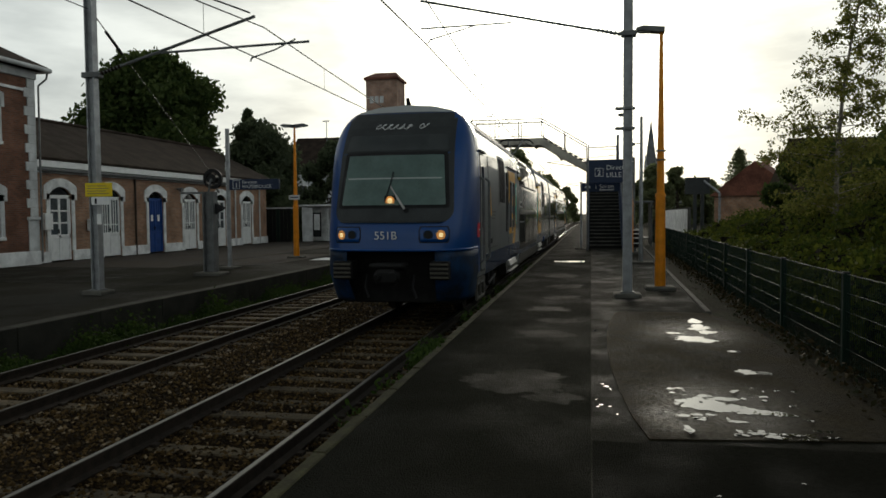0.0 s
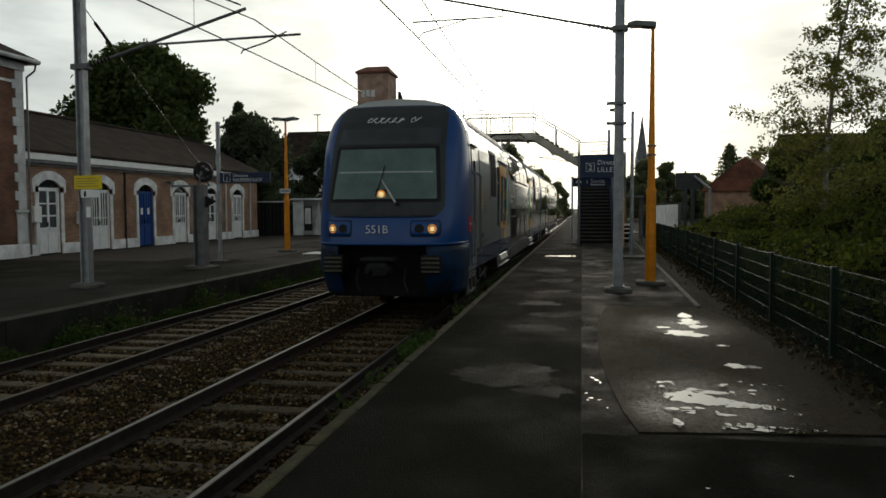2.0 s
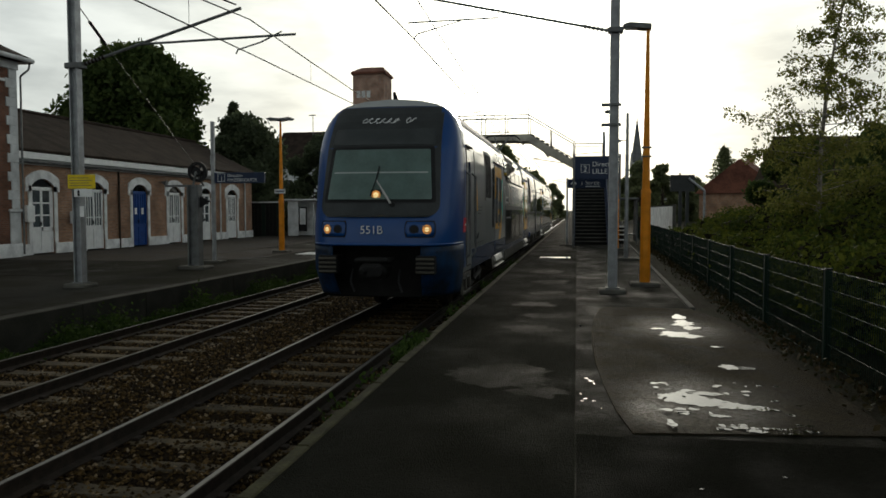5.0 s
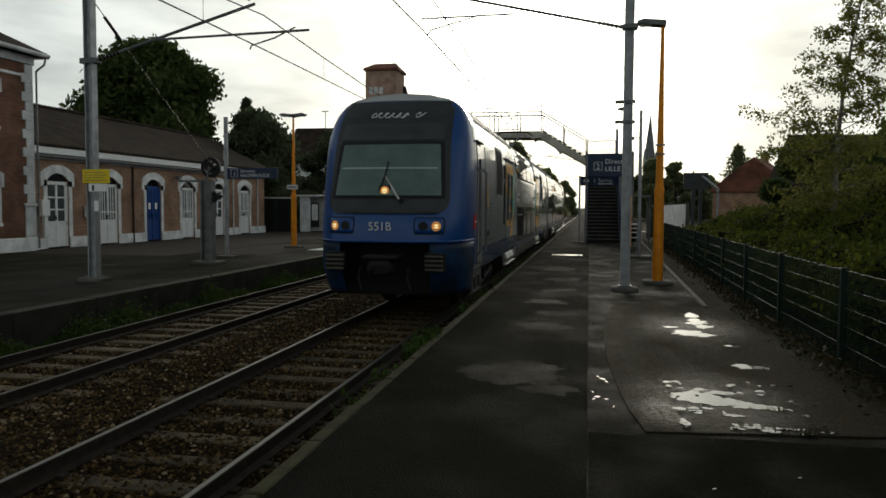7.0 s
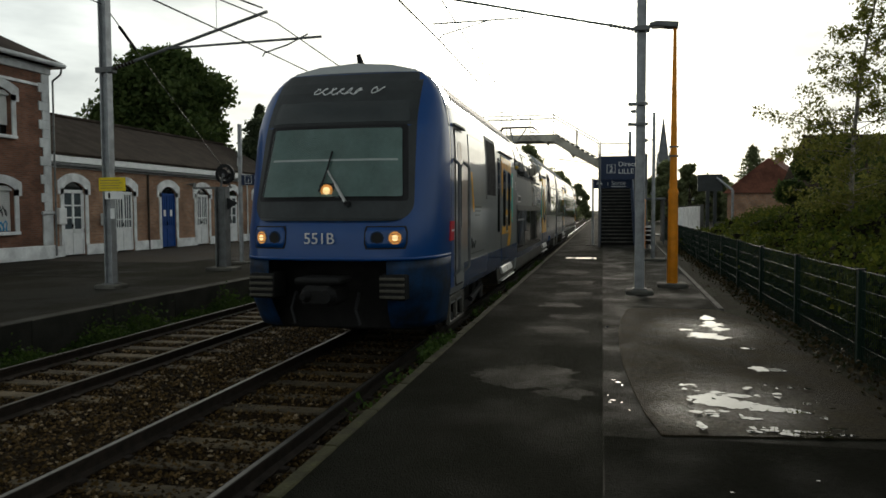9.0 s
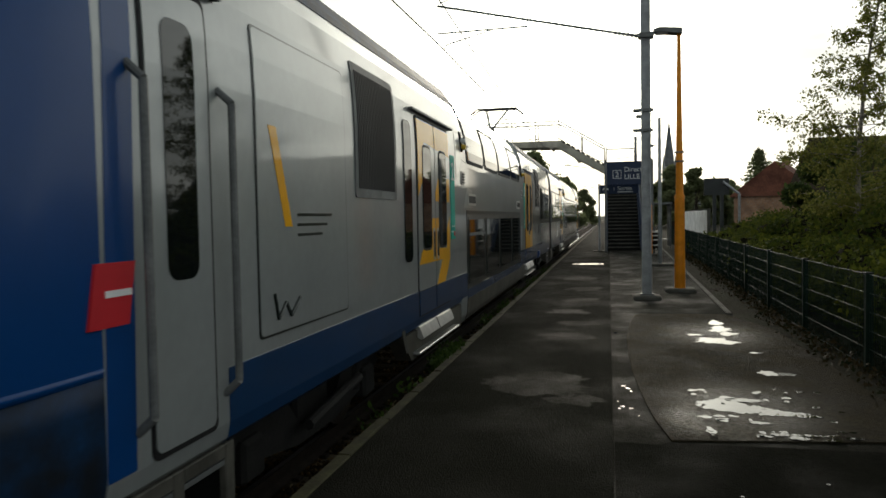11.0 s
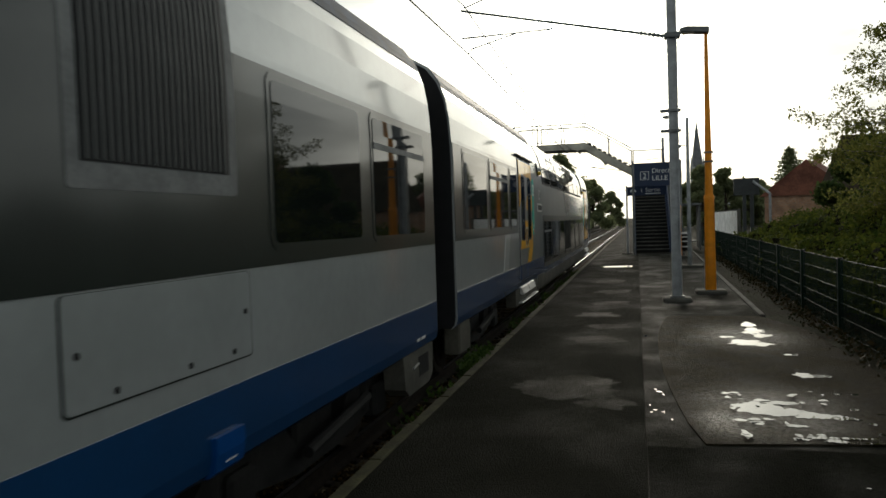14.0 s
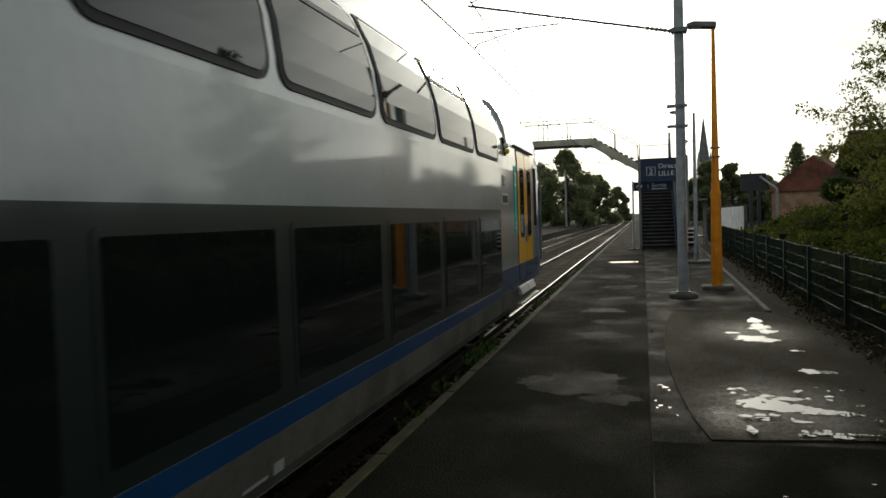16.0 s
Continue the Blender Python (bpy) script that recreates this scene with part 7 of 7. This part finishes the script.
def broad_tree(name, x, y, h, spread, label, leaf, size, per, seed, blobs=16, crown0=0.25, conical=False, bark=None, top_z=0.0):
    rng = np.random.default_rng(seed)
    t = thing(name, label, "tree", at=(x, y, top_z))
    bm = tubed((0, 0, -0.2), (0.1, 0, h * 0.45), spread * 0.075, spread * 0.045, seg=10)
    tube(bm, (0.1, 0, h * 0.45), (0, 0.1, h * 0.85), spread * 0.045, spread * 0.012, seg=8)
    cs = []
    for i in range(blobs):
        f = (i + 0.5) / blobs
        z = h * (crown0 + (1 - crown0) * f) * 0.97
        if conical:
            R = spread * (1.02 - f) * rng.uniform(0.55, 1.0)
        else:
            R = spread * math.sqrt(max(0.0, 1 - (0.25 + 0.78 * f) ** 2)) * rng.uniform(0.45, 0.95)
        a = i * 2.4 + rng.uniform(-0.4, 0.4)
        br = spread * rng.uniform(0.26, 0.40) * ((1.1 - 0.35 * f) if not conical else (1.15 - f) * 0.9)
        cs.append((R * math.cos(a), R * math.sin(a), min(z, h - br * 0.6), br, br, br * 0.75))
    limbs(bm, (0.08, 0, h * 0.4), [c[:3] for c in cs[:12]], spread * 0.03, rng)
    part("trunk", bm, bark or BARK, t)
    pts = clumps(rng, cs, per)
    pts += rng.normal(0, spread * 0.03, pts.shape)
    v, f = leaf_cloud(pts, size, rng)
    part_ob = from_arrays("crown", v, f, leaf, t)
    if not conical:
        bm = bmesh.new()
        for c in cs:
            m = Matrix.Translation(c[:3]) @ Matrix.Diagonal((c[3] * 0.72, c[4] * 0.72, c[5] * 0.72, 1))
            bmesh.ops.create_icosphere(bm, subdivisions=2, radius=1.0, matrix=m)
        for vv in bm.verts:
            vv.co += Vector(rng.normal(0, spread * 0.018, 3))
        part("inner_foliage", bm, leaf, t)
    return t


broad_tree("chestnut_tree", -29.3, 46.5, 12.6, 5.9, "large dense dark green broadleaf tree behind the station", LEAF_BROAD, 0.20, 1500, 11, blobs=46, crown0=0.22)
broad_tree("yew_tree", -24.2, 52.0, 8.6, 4.2, "dark evergreen tree behind the station yard", LEAF_CONIFER_HAZY, 0.16, 1300, 12, blobs=22, crown0=0.05)
broad_tree("cypress_tree", -27.5, 57.0, 10.6, 3.2, "dark pointed evergreen tree", LEAF_CONIFER_HAZY, 0.16, 900, 13, blobs=24, crown0=0.05, conical=True)
broad_tree("yew_tree", -20.5, 58.0, 7.6, 3.2, "dark evergreen tree by the yard wall", LEAF_CONIFER_HAZY, 0.16, 1000, 14, blobs=18, crown0=0.03)


def birch():
    rng = np.random.default_rng(21)
    t = thing("birch_tree", "young birch with small yellow-green leaves behind the mesh fence", "tree", at=(4.88, 16.6, 0.1))
    stem = lambda z: Vector((0.05 + 0.026 * max(0.0, z - 2.0) ** 2, 0, z))
    bm = tubed((0.05, 0, -0.2), stem(2.0), 0.07, 0.055, seg=10)
    for k in range(8):
        tube(bm, stem(2.0 + 0.6 * k), stem(2.6 + 0.6 * k), 0.055 - 0.0062 * k, 0.055 - 0.0062 * (k + 1), seg=8, cap=False)
    pts = []

    def twig(p0, d, ln, r, leaves):
        """A thin shoot with leaves hanging in tufts along it."""
        p1 = p0 + d * ln * 0.5 + Vector(rng.normal(0, 0.05, 3)) * ln
        p2 = p0 + d * ln + Vector((0, 0, -0.10 * ln)) + Vector(rng.normal(0, 0.05, 3)) * ln
        tube(bm, p0, p1, r, r * 0.6, seg=5, cap=False)
        tube(bm, p1, p2, r * 0.6, r * 0.2, seg=4, cap=False)
        tufts = max(2, int(ln / 0.13))
        for k in range(tufts):
            f = 0.18 + 0.86 * (k + rng.uniform(0, 1)) / tufts
            q = p0.lerp(p1, f * 2) if f < 0.5 else p1.lerp(p2, (f - 0.5) * 2)
            for _ in range(leaves):
                pts.append(np.array(q) + rng.normal(0, 0.055, 3) - np.array((0, 0, abs(rng.normal(0, 0.05)))))
        return p1, p2

    n = 84
    for i in range(n):
        z = 1.5 + 5.2 * (i / n) ** 1.15
        a = i * 2.4 + rng.uniform(-0.5, 0.5)
        reach = (1.55 + 0.45 * math.cos(a) ** 2) * min(1.0, max(0.14, (7.2 - z) / 3.4))
        if math.cos(a) < 0:
            reach *= 0.72
        ln = reach * rng.uniform(0.55, 1.05)
        d = Vector((math.cos(a), math.sin(a), rng.uniform(0.0, 0.45)))
        p0 = stem(z)
        p1, p2 = twig(p0, d, ln, 0.012, 13)
        for f in (0.35, 0.55, 0.75):
            e = (d + Vector(rng.normal(0, 0.6, 3))).normalized()
            twig(p0.lerp(p2, f), e, ln * rng.uniform(0.22, 0.42), 0.005, 14)
    # two long low limbs reach out over the fence
    for d, ln, z in (((-0.92, -0.25, 0.24), 2.0, 3.35), ((-0.95, -0.1, 0.12), 1.6, 2.75)):
        p1, p2 = twig(Vector((0.02, 0, z)), Vector(d), ln, 0.018, 12)
        for f in (0.4, 0.55, 0.7, 0.85):
            twig(Vector((0.02, 0, z)).lerp(p2, f), (Vector(d) + Vector(rng.normal(0, 0.5, 3))).normalized(), 0.5, 0.006, 9)
    part("trunk", bm, BIRCH_BARK, t, "pale birch trunk and twigs")
    v, f = leaf_cloud(np.array(pts), 0.036, rng, droop=0.6)
    from_arrays("crown", v, f, LEAF_BIRCH, t)


birch()


def hedge_height(x, y):
    """Top of the bushes: high by the near fence, falling away along the line."""
    h = np.interp(y, [0, 6, 12, 18, 24, 30, 45, 60], [2.3, 2.35, 2.4, 2.35, 2.1, 1.85, 1.6, 1.4])
    return h


def hedge(name, label, y0, y1, count, size, seed, leaf):
    rng = np.random.default_rng(seed)
    t = thing(name, label, "bush", group="bushes behind the fence")
    blobs = []
    y = y0
    while y < y1:
        top = float(hedge_height(0, y))
        for k in range(3):
            bx = fence_x(y) + 1.02 + 1.15 * k + rng.uniform(-0.25, 0.25)
            hz = top * (0.50 + 0.25 * k) * rng.uniform(0.85, 1.1)
            blobs.append((bx, y + rng.uniform(-0.4, 0.4), hz * 0.5, 0.80, 0.85, hz * 0.52))
        y += 1.05
    # core of twigs, coloured dark to give the hedge its inner shade
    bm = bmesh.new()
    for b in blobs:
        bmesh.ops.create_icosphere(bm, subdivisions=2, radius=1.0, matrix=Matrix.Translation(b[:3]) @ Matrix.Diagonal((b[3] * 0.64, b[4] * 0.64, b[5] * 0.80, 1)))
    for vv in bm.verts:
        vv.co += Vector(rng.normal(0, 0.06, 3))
    part("shaded_twig_core", bm, TWIGS_SHADED, t, "brown twigs inside the bushes, darkened for the shade there")
    pts = clumps(rng, blobs, max(1, count // len(blobs)))
    pts = pts[pts[:, 2] > 0.02]
    v, f = leaf_cloud(pts, size, rng)
    from_arrays("leaves", v, f, leaf, t)


hedge("shrub_bank", "dense overgrown green bushes behind the mesh fence", 4.0, 17.0, 110000, 0.048, 31, LEAF_HEDGE)
broad_tree("hazel_bush", 8.7, 23.8, 4.1, 2.0, "tall dark green bush under the birch", LEAF_BROAD, 0.075, 1500, 36, blobs=18, crown0=0.05)
broad_tree("hazel_bush", 6.3, 23.0, 3.7, 1.7, "dark green bush under the birch", LEAF_BROAD, 0.07, 1500, 35, blobs=16, crown0=0.05)
hedge("shrub_bank", "lower overgrown bushes along the mesh fence", 17.0, 34.0, 70000, 0.055, 32, LEAF_HEDGE)


def weeds():
    rng = np.random.default_rng(41)
    n = 60000
    y = 3 + 37 * rng.uniform(size=n) ** 1.4
    x = np.where(rng.uniform(size=n) < 0.8, -8.68 + np.abs(rng.normal(0, 0.30, n)), 0)
    # along the station platform's foot
    m = x != 0
    pts = np.stack([x[m], y[m], -0.58 + np.abs(rng.normal(0, 0.15, m.sum())) * (0.6 + 0.5 * np.sin(y[m] * 1.7) + 0.4 * np.sin(y[m] * 4.1))], -1)
    v, f = leaf_cloud(pts, 0.032, rng)
    ob = from_arrays("platform_weeds", v, f, GRASS)
    tagged(ob, "low green weeds along the foot of the station platform", "weeds", kind="stuff")
    # tufts at the near platform edge
    pts = []
    for cy, k, s in ((9.3, 900, 0.22), (8.7, 300, 0.14), (12.5, 140, 0.2), (14.5, 160, 0.25), (17.0, 160, 0.3), (20, 200, 0.5), (24, 200, 0.6), (7.2, 80, 0.12), (6.2, 60, 0.12)):
        p = np.stack([EDGE - 0.02 + rng.normal(-0.06, 0.07, k), cy + rng.normal(0, s * 1.4, k), rng.uniform(-0.25, 0.06, k)], -1)
        pts.append(p)
    v, f = leaf_cloud(np.concatenate(pts), 0.032, rng, droop=-1.2)
    ob = from_arrays("edge_grass", v, f, GRASS)
    tagged(ob, "grass tufts growing along the platform edge", "grass", kind="stuff")
    # leaf litter and low plants by the fence foot
    n = 4200
    y = rng.uniform(4.5, 36, n)
    x = np.array([fence_x(a) for a in y]) + rng.normal(-0.05, 0.16, n)
    v, f = leaf_cloud(np.stack([x, y, 0.01 + np.abs(rng.normal(0, 0.05, n))], -1), 0.035, rng)
    ob = from_arrays("fence_weeds", v, f, LITTER)
    tagged(ob, "low weeds and fallen leaves at the foot of the fence", "weeds", kind="stuff")


weeds()


# ---------------------------------------------------------------- distance
def house(x, y, w, d, h, rh, wall, roof, label, turn=0.0, windows=2):
    b = thing("house", label, "house", group="houses beyond the line", at=(x, y, 0))
    b.rotation_euler.z = turn
    part("wall", boxed(-w / 2, w / 2, -d / 2, d / 2, -0.3, h), wall, b)
    bm = prism(bmesh.new(), [(-d / 2 - 0.4, h), (d / 2 + 0.4, h), (0, h + rh)], "x", -w / 2 - 0.3, w / 2 + 0.3)
    r = part("roof", bm, roof, b)
    part("chimney", boxed(w / 4 - 0.35, w / 4 + 0.35, -0.35, 0.35, h + rh * 0.5, h + rh + 0.7), BRICK, r)
    for i in range(windows):
        xx = -w / 2 + w * (i + 0.5) / windows
        for z in ([1.0, 3.6] if h > 4.5 else [1.0]):
            wd = part("window", boxed(xx - 0.55, xx + 0.55, -d / 2 - 0.05, -d / 2 + 0.02, z, z + 1.3), WHITE, b)
            part("pane", boxed(xx - 0.46, xx + 0.46, -d / 2 - 0.06, -d / 2 - 0.052, z + 0.09, z + 1.21), GLASS_DARK, wd)
        dm = part("roof_window", prism(bmesh.new(), [(-d * 0.30, h + rh * 0.40 + 0.02), (-d * 0.30, h + rh * 0.40 + 0.14), (-d * 0.22, h + rh * 0.56 + 0.14), (-d * 0.22, h + rh * 0.56 + 0.02)], "x", xx - 0.35, xx + 0.35), GLASS_DARK, r, "dark skylight")
    return b


house(16.9, 80.0, 8, 7.5, 3.3, 3.3, BRICK, RED_ROOF, "brick house with a red tiled roof beyond the trees", 1.2, 2)
house(27.0, 84.0, 11, 8, 2.6, 3.0, BRICK, RED_ROOF, "low brick house with a red roof and skylights", 0.25, 3)
house(19.2, 52.0, 13, 9, 2.7, 3.7, BRICK, OLD_ROOF, "low house with a large dark roof and skylights behind bushes", 0.1, 4)
house(-25.5, 78.0, 12, 9, 6.2, 4.0, GREY_RENDER, ROOF, "grey rendered house with a dark roof behind the yard", 0.0, 3)


# tower brick made paler to paint in the haze of distance
HAZED_BRICK = brick_mat("hazed_pale_brick", (0.42, 0.26, 0.19), (0.34, 0.20, 0.145), (0.34, 0.28, 0.24))


def brick_tower():
    t = thing("brick_tower", "square brick water tower with a low tiled roof", "tower", at=(-23.9, 86.0, 0))
    part("shaft", boxed(-1.85, 1.85, -1.85, 1.85, -0.3, 17.4), HAZED_BRICK, t)
    bm = bmesh.new()
    c = [bm.verts.new((x, y, 17.4)) for x, y in ((-2.05, -2.05), (2.05, -2.05), (2.05, 2.05), (-2.05, 2.05))]
    u = [bm.verts.new((x, y, 17.65)) for x, y in ((-2.05, -2.05), (2.05, -2.05), (2.05, 2.05), (-2.05, 2.05))]
    a = [bm.verts.new((x, 0, 18.5)) for x in (-1.3, 1.3)]
    for i in range(4):
        bm.faces.new((c[i], c[(i + 1) % 4], u[(i + 1) % 4], u[i]))
    bm.faces.new((u[0], u[1], a[1], a[0]))
    bm.faces.new((u[1], u[2], a[1]))
    bm.faces.new((u[2], u[3], a[0], a[1]))
    bm.faces.new((u[3], u[0], a[0]))
    bm.faces.new(c[::-1])
    part("roof", bm, RED_ROOF, t)
    for x in (-1.4, -0.8, -0.2):
        part("window", boxed(x, x + 0.45, -1.89, -1.84, 14.7, 15.5), GREY_RENDER, t)


brick_tower()


def church():
    c = thing("church_spire", "grey church tower with a tall pointed spire in the distance", "church", at=(18.9, 250.0, 0))
    part("tower", boxed(-2.0, 2.0, -2.0, 2.0, -0.3, 17.0), STONE_HAZED, c)
    for sx in (-1, 1):
        part("pinnacle", tubed((sx * 1.8, -1.8, 16.5), (sx * 1.8, -1.8, 20.5), 0.5, 0.05, seg=6), STONE_HAZED, c)
    part("spire", tubed((0, 0, 16.8), (0, 0, 31.8), 1.9, 0.06, seg=8), SLATE_HAZED, c)
    part("cross", path_tube(bmesh.new(), [(0, 0, 31.6), (0, 0, 33.0)], 0.1, seg=6), GALV_DARK, c)
    for x in (-1.0, 1.0):
        part("belfry_opening", boxed(x * 0.8 - 0.4, x * 0.8 + 0.4, -2.06, -1.98, 12.5, 15.5), BLACK, c)
    part("nave", boxed(-3.5, 22, 2.05, 14, -0.3, 6), STONE_HAZED, c)
    bm = prism(bmesh.new(), [(1.6, 6), (14.4, 6), (8, 10)], "x", -3.5, 22)
    part("nave_roof", bm, SLATE_HAZED, c)


church()

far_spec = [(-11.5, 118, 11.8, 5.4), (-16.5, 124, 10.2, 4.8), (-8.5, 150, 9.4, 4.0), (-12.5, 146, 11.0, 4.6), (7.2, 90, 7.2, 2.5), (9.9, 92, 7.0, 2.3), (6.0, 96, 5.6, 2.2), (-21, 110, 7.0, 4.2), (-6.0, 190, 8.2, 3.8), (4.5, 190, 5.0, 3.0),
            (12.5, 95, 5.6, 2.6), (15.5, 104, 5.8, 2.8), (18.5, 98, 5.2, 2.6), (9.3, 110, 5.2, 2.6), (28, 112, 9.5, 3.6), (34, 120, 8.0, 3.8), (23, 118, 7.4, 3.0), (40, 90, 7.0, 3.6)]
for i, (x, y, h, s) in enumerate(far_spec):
    broad_tree("distant_tree", x, y, h, s, "distant green tree along the line", LEAF_HAZY, 0.26, 420, 60 + i, blobs=14, crown0=0.05)


def pine(x, y, h, spread, seed):
    """A distant pine: whorls of drooping boughs with gaps between them."""
    rng = np.random.default_rng(seed)
    t = thing("pine_tree", "distant dark pine standing over the houses", "tree", at=(x, y, 0))
    bm = tubed((0, 0, -0.2), (0, 0, h), 0.16, 0.02, seg=8)
    pts = []
    for k in range(11):
        z = h * (0.42 + 0.56 * k / 11)
        reach = spread * (1.05 - k / 11) * rng.uniform(0.75, 1.15)
        for j in range(6):
            a = j * 1.05 + k * 0.7 + rng.uniform(-0.3, 0.3)
            tip = Vector((math.cos(a) * reach, math.sin(a) * reach, z + 0.12 * reach))
            tube(bm, (0, 0, z), tip, 0.04, 0.012, seg=5, cap=False)
            f = rng.uniform(0.2, 1.05, 60)[:, None]
            pts.append(np.array((0, 0, z)) * (1 - f) + np.array(tip) * f + rng.normal(0, 0.12, (60, 3)))
    part("trunk", bm, BARK, t)
    v, f = leaf_cloud(np.concatenate(pts), 0.15, rng)
    from_arrays("crown", v, f, LEAF_HAZY, t)


pine(16.9, 92, 9.4, 2.4, 90)


def far_woods():
    rng = np.random.default_rng(77)
    blobs = []
    for i in range(150):
        a = rng.uniform(-1, 1)
        x, y = -300 + 600 * rng.uniform(), 230 + 90 * rng.uniform()
        if abs(x + 5) < 12:
            continue
        h = rng.uniform(4, 7)
        blobs.append((x, y, h * 0.5, 5.5, 4, h * 0.55))
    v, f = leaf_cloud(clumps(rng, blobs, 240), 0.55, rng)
    ob = from_arrays("far_woods", v, f, LEAF_HAZY)
    tagged(ob, "low line of distant woods on the horizon", "trees", kind="stuff")


far_woods()


# ---------------------------------------------------------------- yard behind the station and shelters
def yard():
    w = thing("yard_fence", "dark timber fence with planting beyond the station", "fence", at=(0, 0, 0))
    for i in range(22):
        y = 46.0
        x = -24.5 + i * 0.26
        part("board", boxed(x, x + 0.24, y, y + 0.03, 0.0, 2.15 + 0.02 * (i % 3)), DARK if i % 4 else GREEN_STEEL, w)
    part("top_rail", boxed(-24.5, -18.78, y - 0.02, y + 0.05, 2.17, 2.25), GREY_RENDER, w)
    s = thing("platform_shelter", "white framed waiting shelter on the station platform", "shelter", at=(-17.1, 46.6, 0))
    part("back_panel", boxed(-1.6, 1.6, 1.2, 1.25, 0.0, 2.3), OFFWHITE, s)
    part("roof", boxed(-1.8, 1.8, -0.3, 1.4, 2.3, 2.42, bevel=0.03), GREY_RENDER, s)
    for x in (-1.6, 0.1, 1.55):
        part("post", boxed(x, x + 0.06, -0.1, -0.04, 0.0, 2.3), GREY_RENDER, s)
    part("side_panel", boxed(-1.63, -1.60, -0.1, 1.2, 0.0, 2.3), OFFWHITE, s)
    part("front_panel", boxed(-1.54, -0.92, -0.09, -0.05, 0.0, 2.3), GREY_RENDER, s)
    p = part("poster", boxed(-0.82, -0.42, -0.08, -0.055, 0.75, 1.8), GREY_RENDER, s)
    part("poster_frame", boxed(-0.90, -0.34, -0.05, -0.02, 0.30, 1.90), BLACK, s)
    t = thing("ticket_machine", "small purple validating post", "ticket machine", at=(-14.6, 43.5, 0))
    part("body", boxed(-0.16, 0.16, -0.14, 0.14, 0, 1.3, bevel=0.03), PURPLE, t)
    part("head", boxed(-0.18, 0.18, -0.17, 0.15, 1.0, 1.32, bevel=0.03), GREY_RENDER, t)


yard()


def right_side():
    """Posts, bin, rear wall and the dark shelter past the stair."""
    m = thing("slim_post", "slim grey post with a small camera on a footing", "post", at=(1.64, 25.8, 0))
    part("pole", tubed((0, 0, 0.05), (0, 0, 4.92), 0.07, 0.05, seg=12), GALV, m)
    part("footing", boxed(-0.42, 0.42, -0.3, 0.3, -0.1, 0.08, bevel=0.03), CONCRETE, m)
    part("bracket", boxed(-0.22, 0.0, -0.02, 0.02, 4.0, 4.03), GALV_DARK, m)
    part("camera_head", boxed(-0.3, -0.2, -0.06, 0.06, 3.95, 4.05, bevel=0.01), GALV_DARK, m)
    b = thing("litter_bin", "dark wire litter bin with a white liner", "litter bin", at=(1.86, 32.6, 0))
    part("body", tubed((0, 0, 0.25), (0, 0, 0.95), 0.20, 0.22, seg=16), DARK, b)
    part("liner", tubed((0, 0, 0.9), (0, 0, 1.02), 0.215, 0.225, seg=16), OFFWHITE, b)
    for z in (0.4, 0.62, 0.8):
        part("band", tubed((0, 0, z), (0, 0, z + 0.05), 0.218, seg=16), OFFWHITE, b)
    part("post", boxed(-0.03, 0.03, 0.2, 0.26, 0, 1.2), GALV_DARK, b)
    w = thing("panel_wall", "pale concrete panel wall behind the fence", "wall", at=(0, 0, 0))
    for i in range(14):
        y = 44.0 + i * 2.5
        x = 5.4 + i * 0.12
        part("panel", boxed(x, x + 0.06, y + 0.02, y + 2.48, 0, 1.9, bevel=0.01), OFFWHITE, w)
        part("post", boxed(x - 0.06, x + 0.12, y - 0.08, y + 0.015, 0, 2.0, bevel=0.01), CONCRETE, w)
    s = thing("information_board", "tall dark information board on posts with a lamp arm", "board", at=(7.55, 56.0, 0))
    part("panel", boxed(-0.95, 0.75, -0.08, 0.08, 3.0, 4.2, bevel=0.02), MASK, s)
    for x in (-0.25, 0.25):
        part("post", boxed(x - 0.12, x + 0.12, -0.07, 0.07, 0.0, 3.1), MASK, s)
    part("lamp_arm", path_tube(bmesh.new(), [(0.3, -0.2, 3.95), (1.35, -0.5, 3.05), (1.35, -0.5, 0.2)], 0.09, seg=8), GALV, s, "pale bent lamp arm")
    d = thing("stair_enclosure", "dark panelled enclosure under the footbridge landing", "enclosure", at=(0, 0, 0))
    part("side_panel", boxed(1.62, 2.30, 45.0, 46.4, 0.0, 4.2, bevel=0.02), GALV_DARK, d)
    part("roof", boxed(1.55, 2.4, 44.9, 46.5, 4.2, 4.32), GREY_RENDER, d)
    sh = thing("platform_shelter", "small glazed shelter behind the stair", "shelter", at=(2.5, 38.5, 0))
    part("roof", boxed(-0.55, 0.5, -0.6, 1.8, 2.2, 2.3, bevel=0.02), GALV_DARK, sh)
    part("back_panel", boxed(0.42, 0.46, -0.5, 1.7, 0.1, 2.2), GALV_DARK, sh)
    for x, y in ((-0.45, -0.5), (-0.45, 1.6), (0.38, -0.5)):
        part("post", boxed(x, x + 0.06, y, y + 0.06, 0, 2.2), GALV_DARK, sh)
    part("bench", boxed(-0.1, 0.35, 0.0, 1.4, 0.42, 0.47, bevel=0.01), GALV_DARK, sh)


right_side()


def skyline_poles():
    for x, y, h, lab in ((-25.5, 70, 11.0, "thin distant aerial pole"), (-9.6, 72, 11.2, "thin distant lamp pole")):
        p = thing("aerial_pole", lab, "pole", at=(x, y, 0))
        part("pole", tubed((0, 0, -0.2), (0, 0, h), 0.06, 0.035, seg=8), GALV_DARK, p)
        part("cross_arm", boxed(-0.4, 0.3, -0.03, 0.03, h - 0.1, h), GALV_DARK, p)


skyline_poles()

motions()
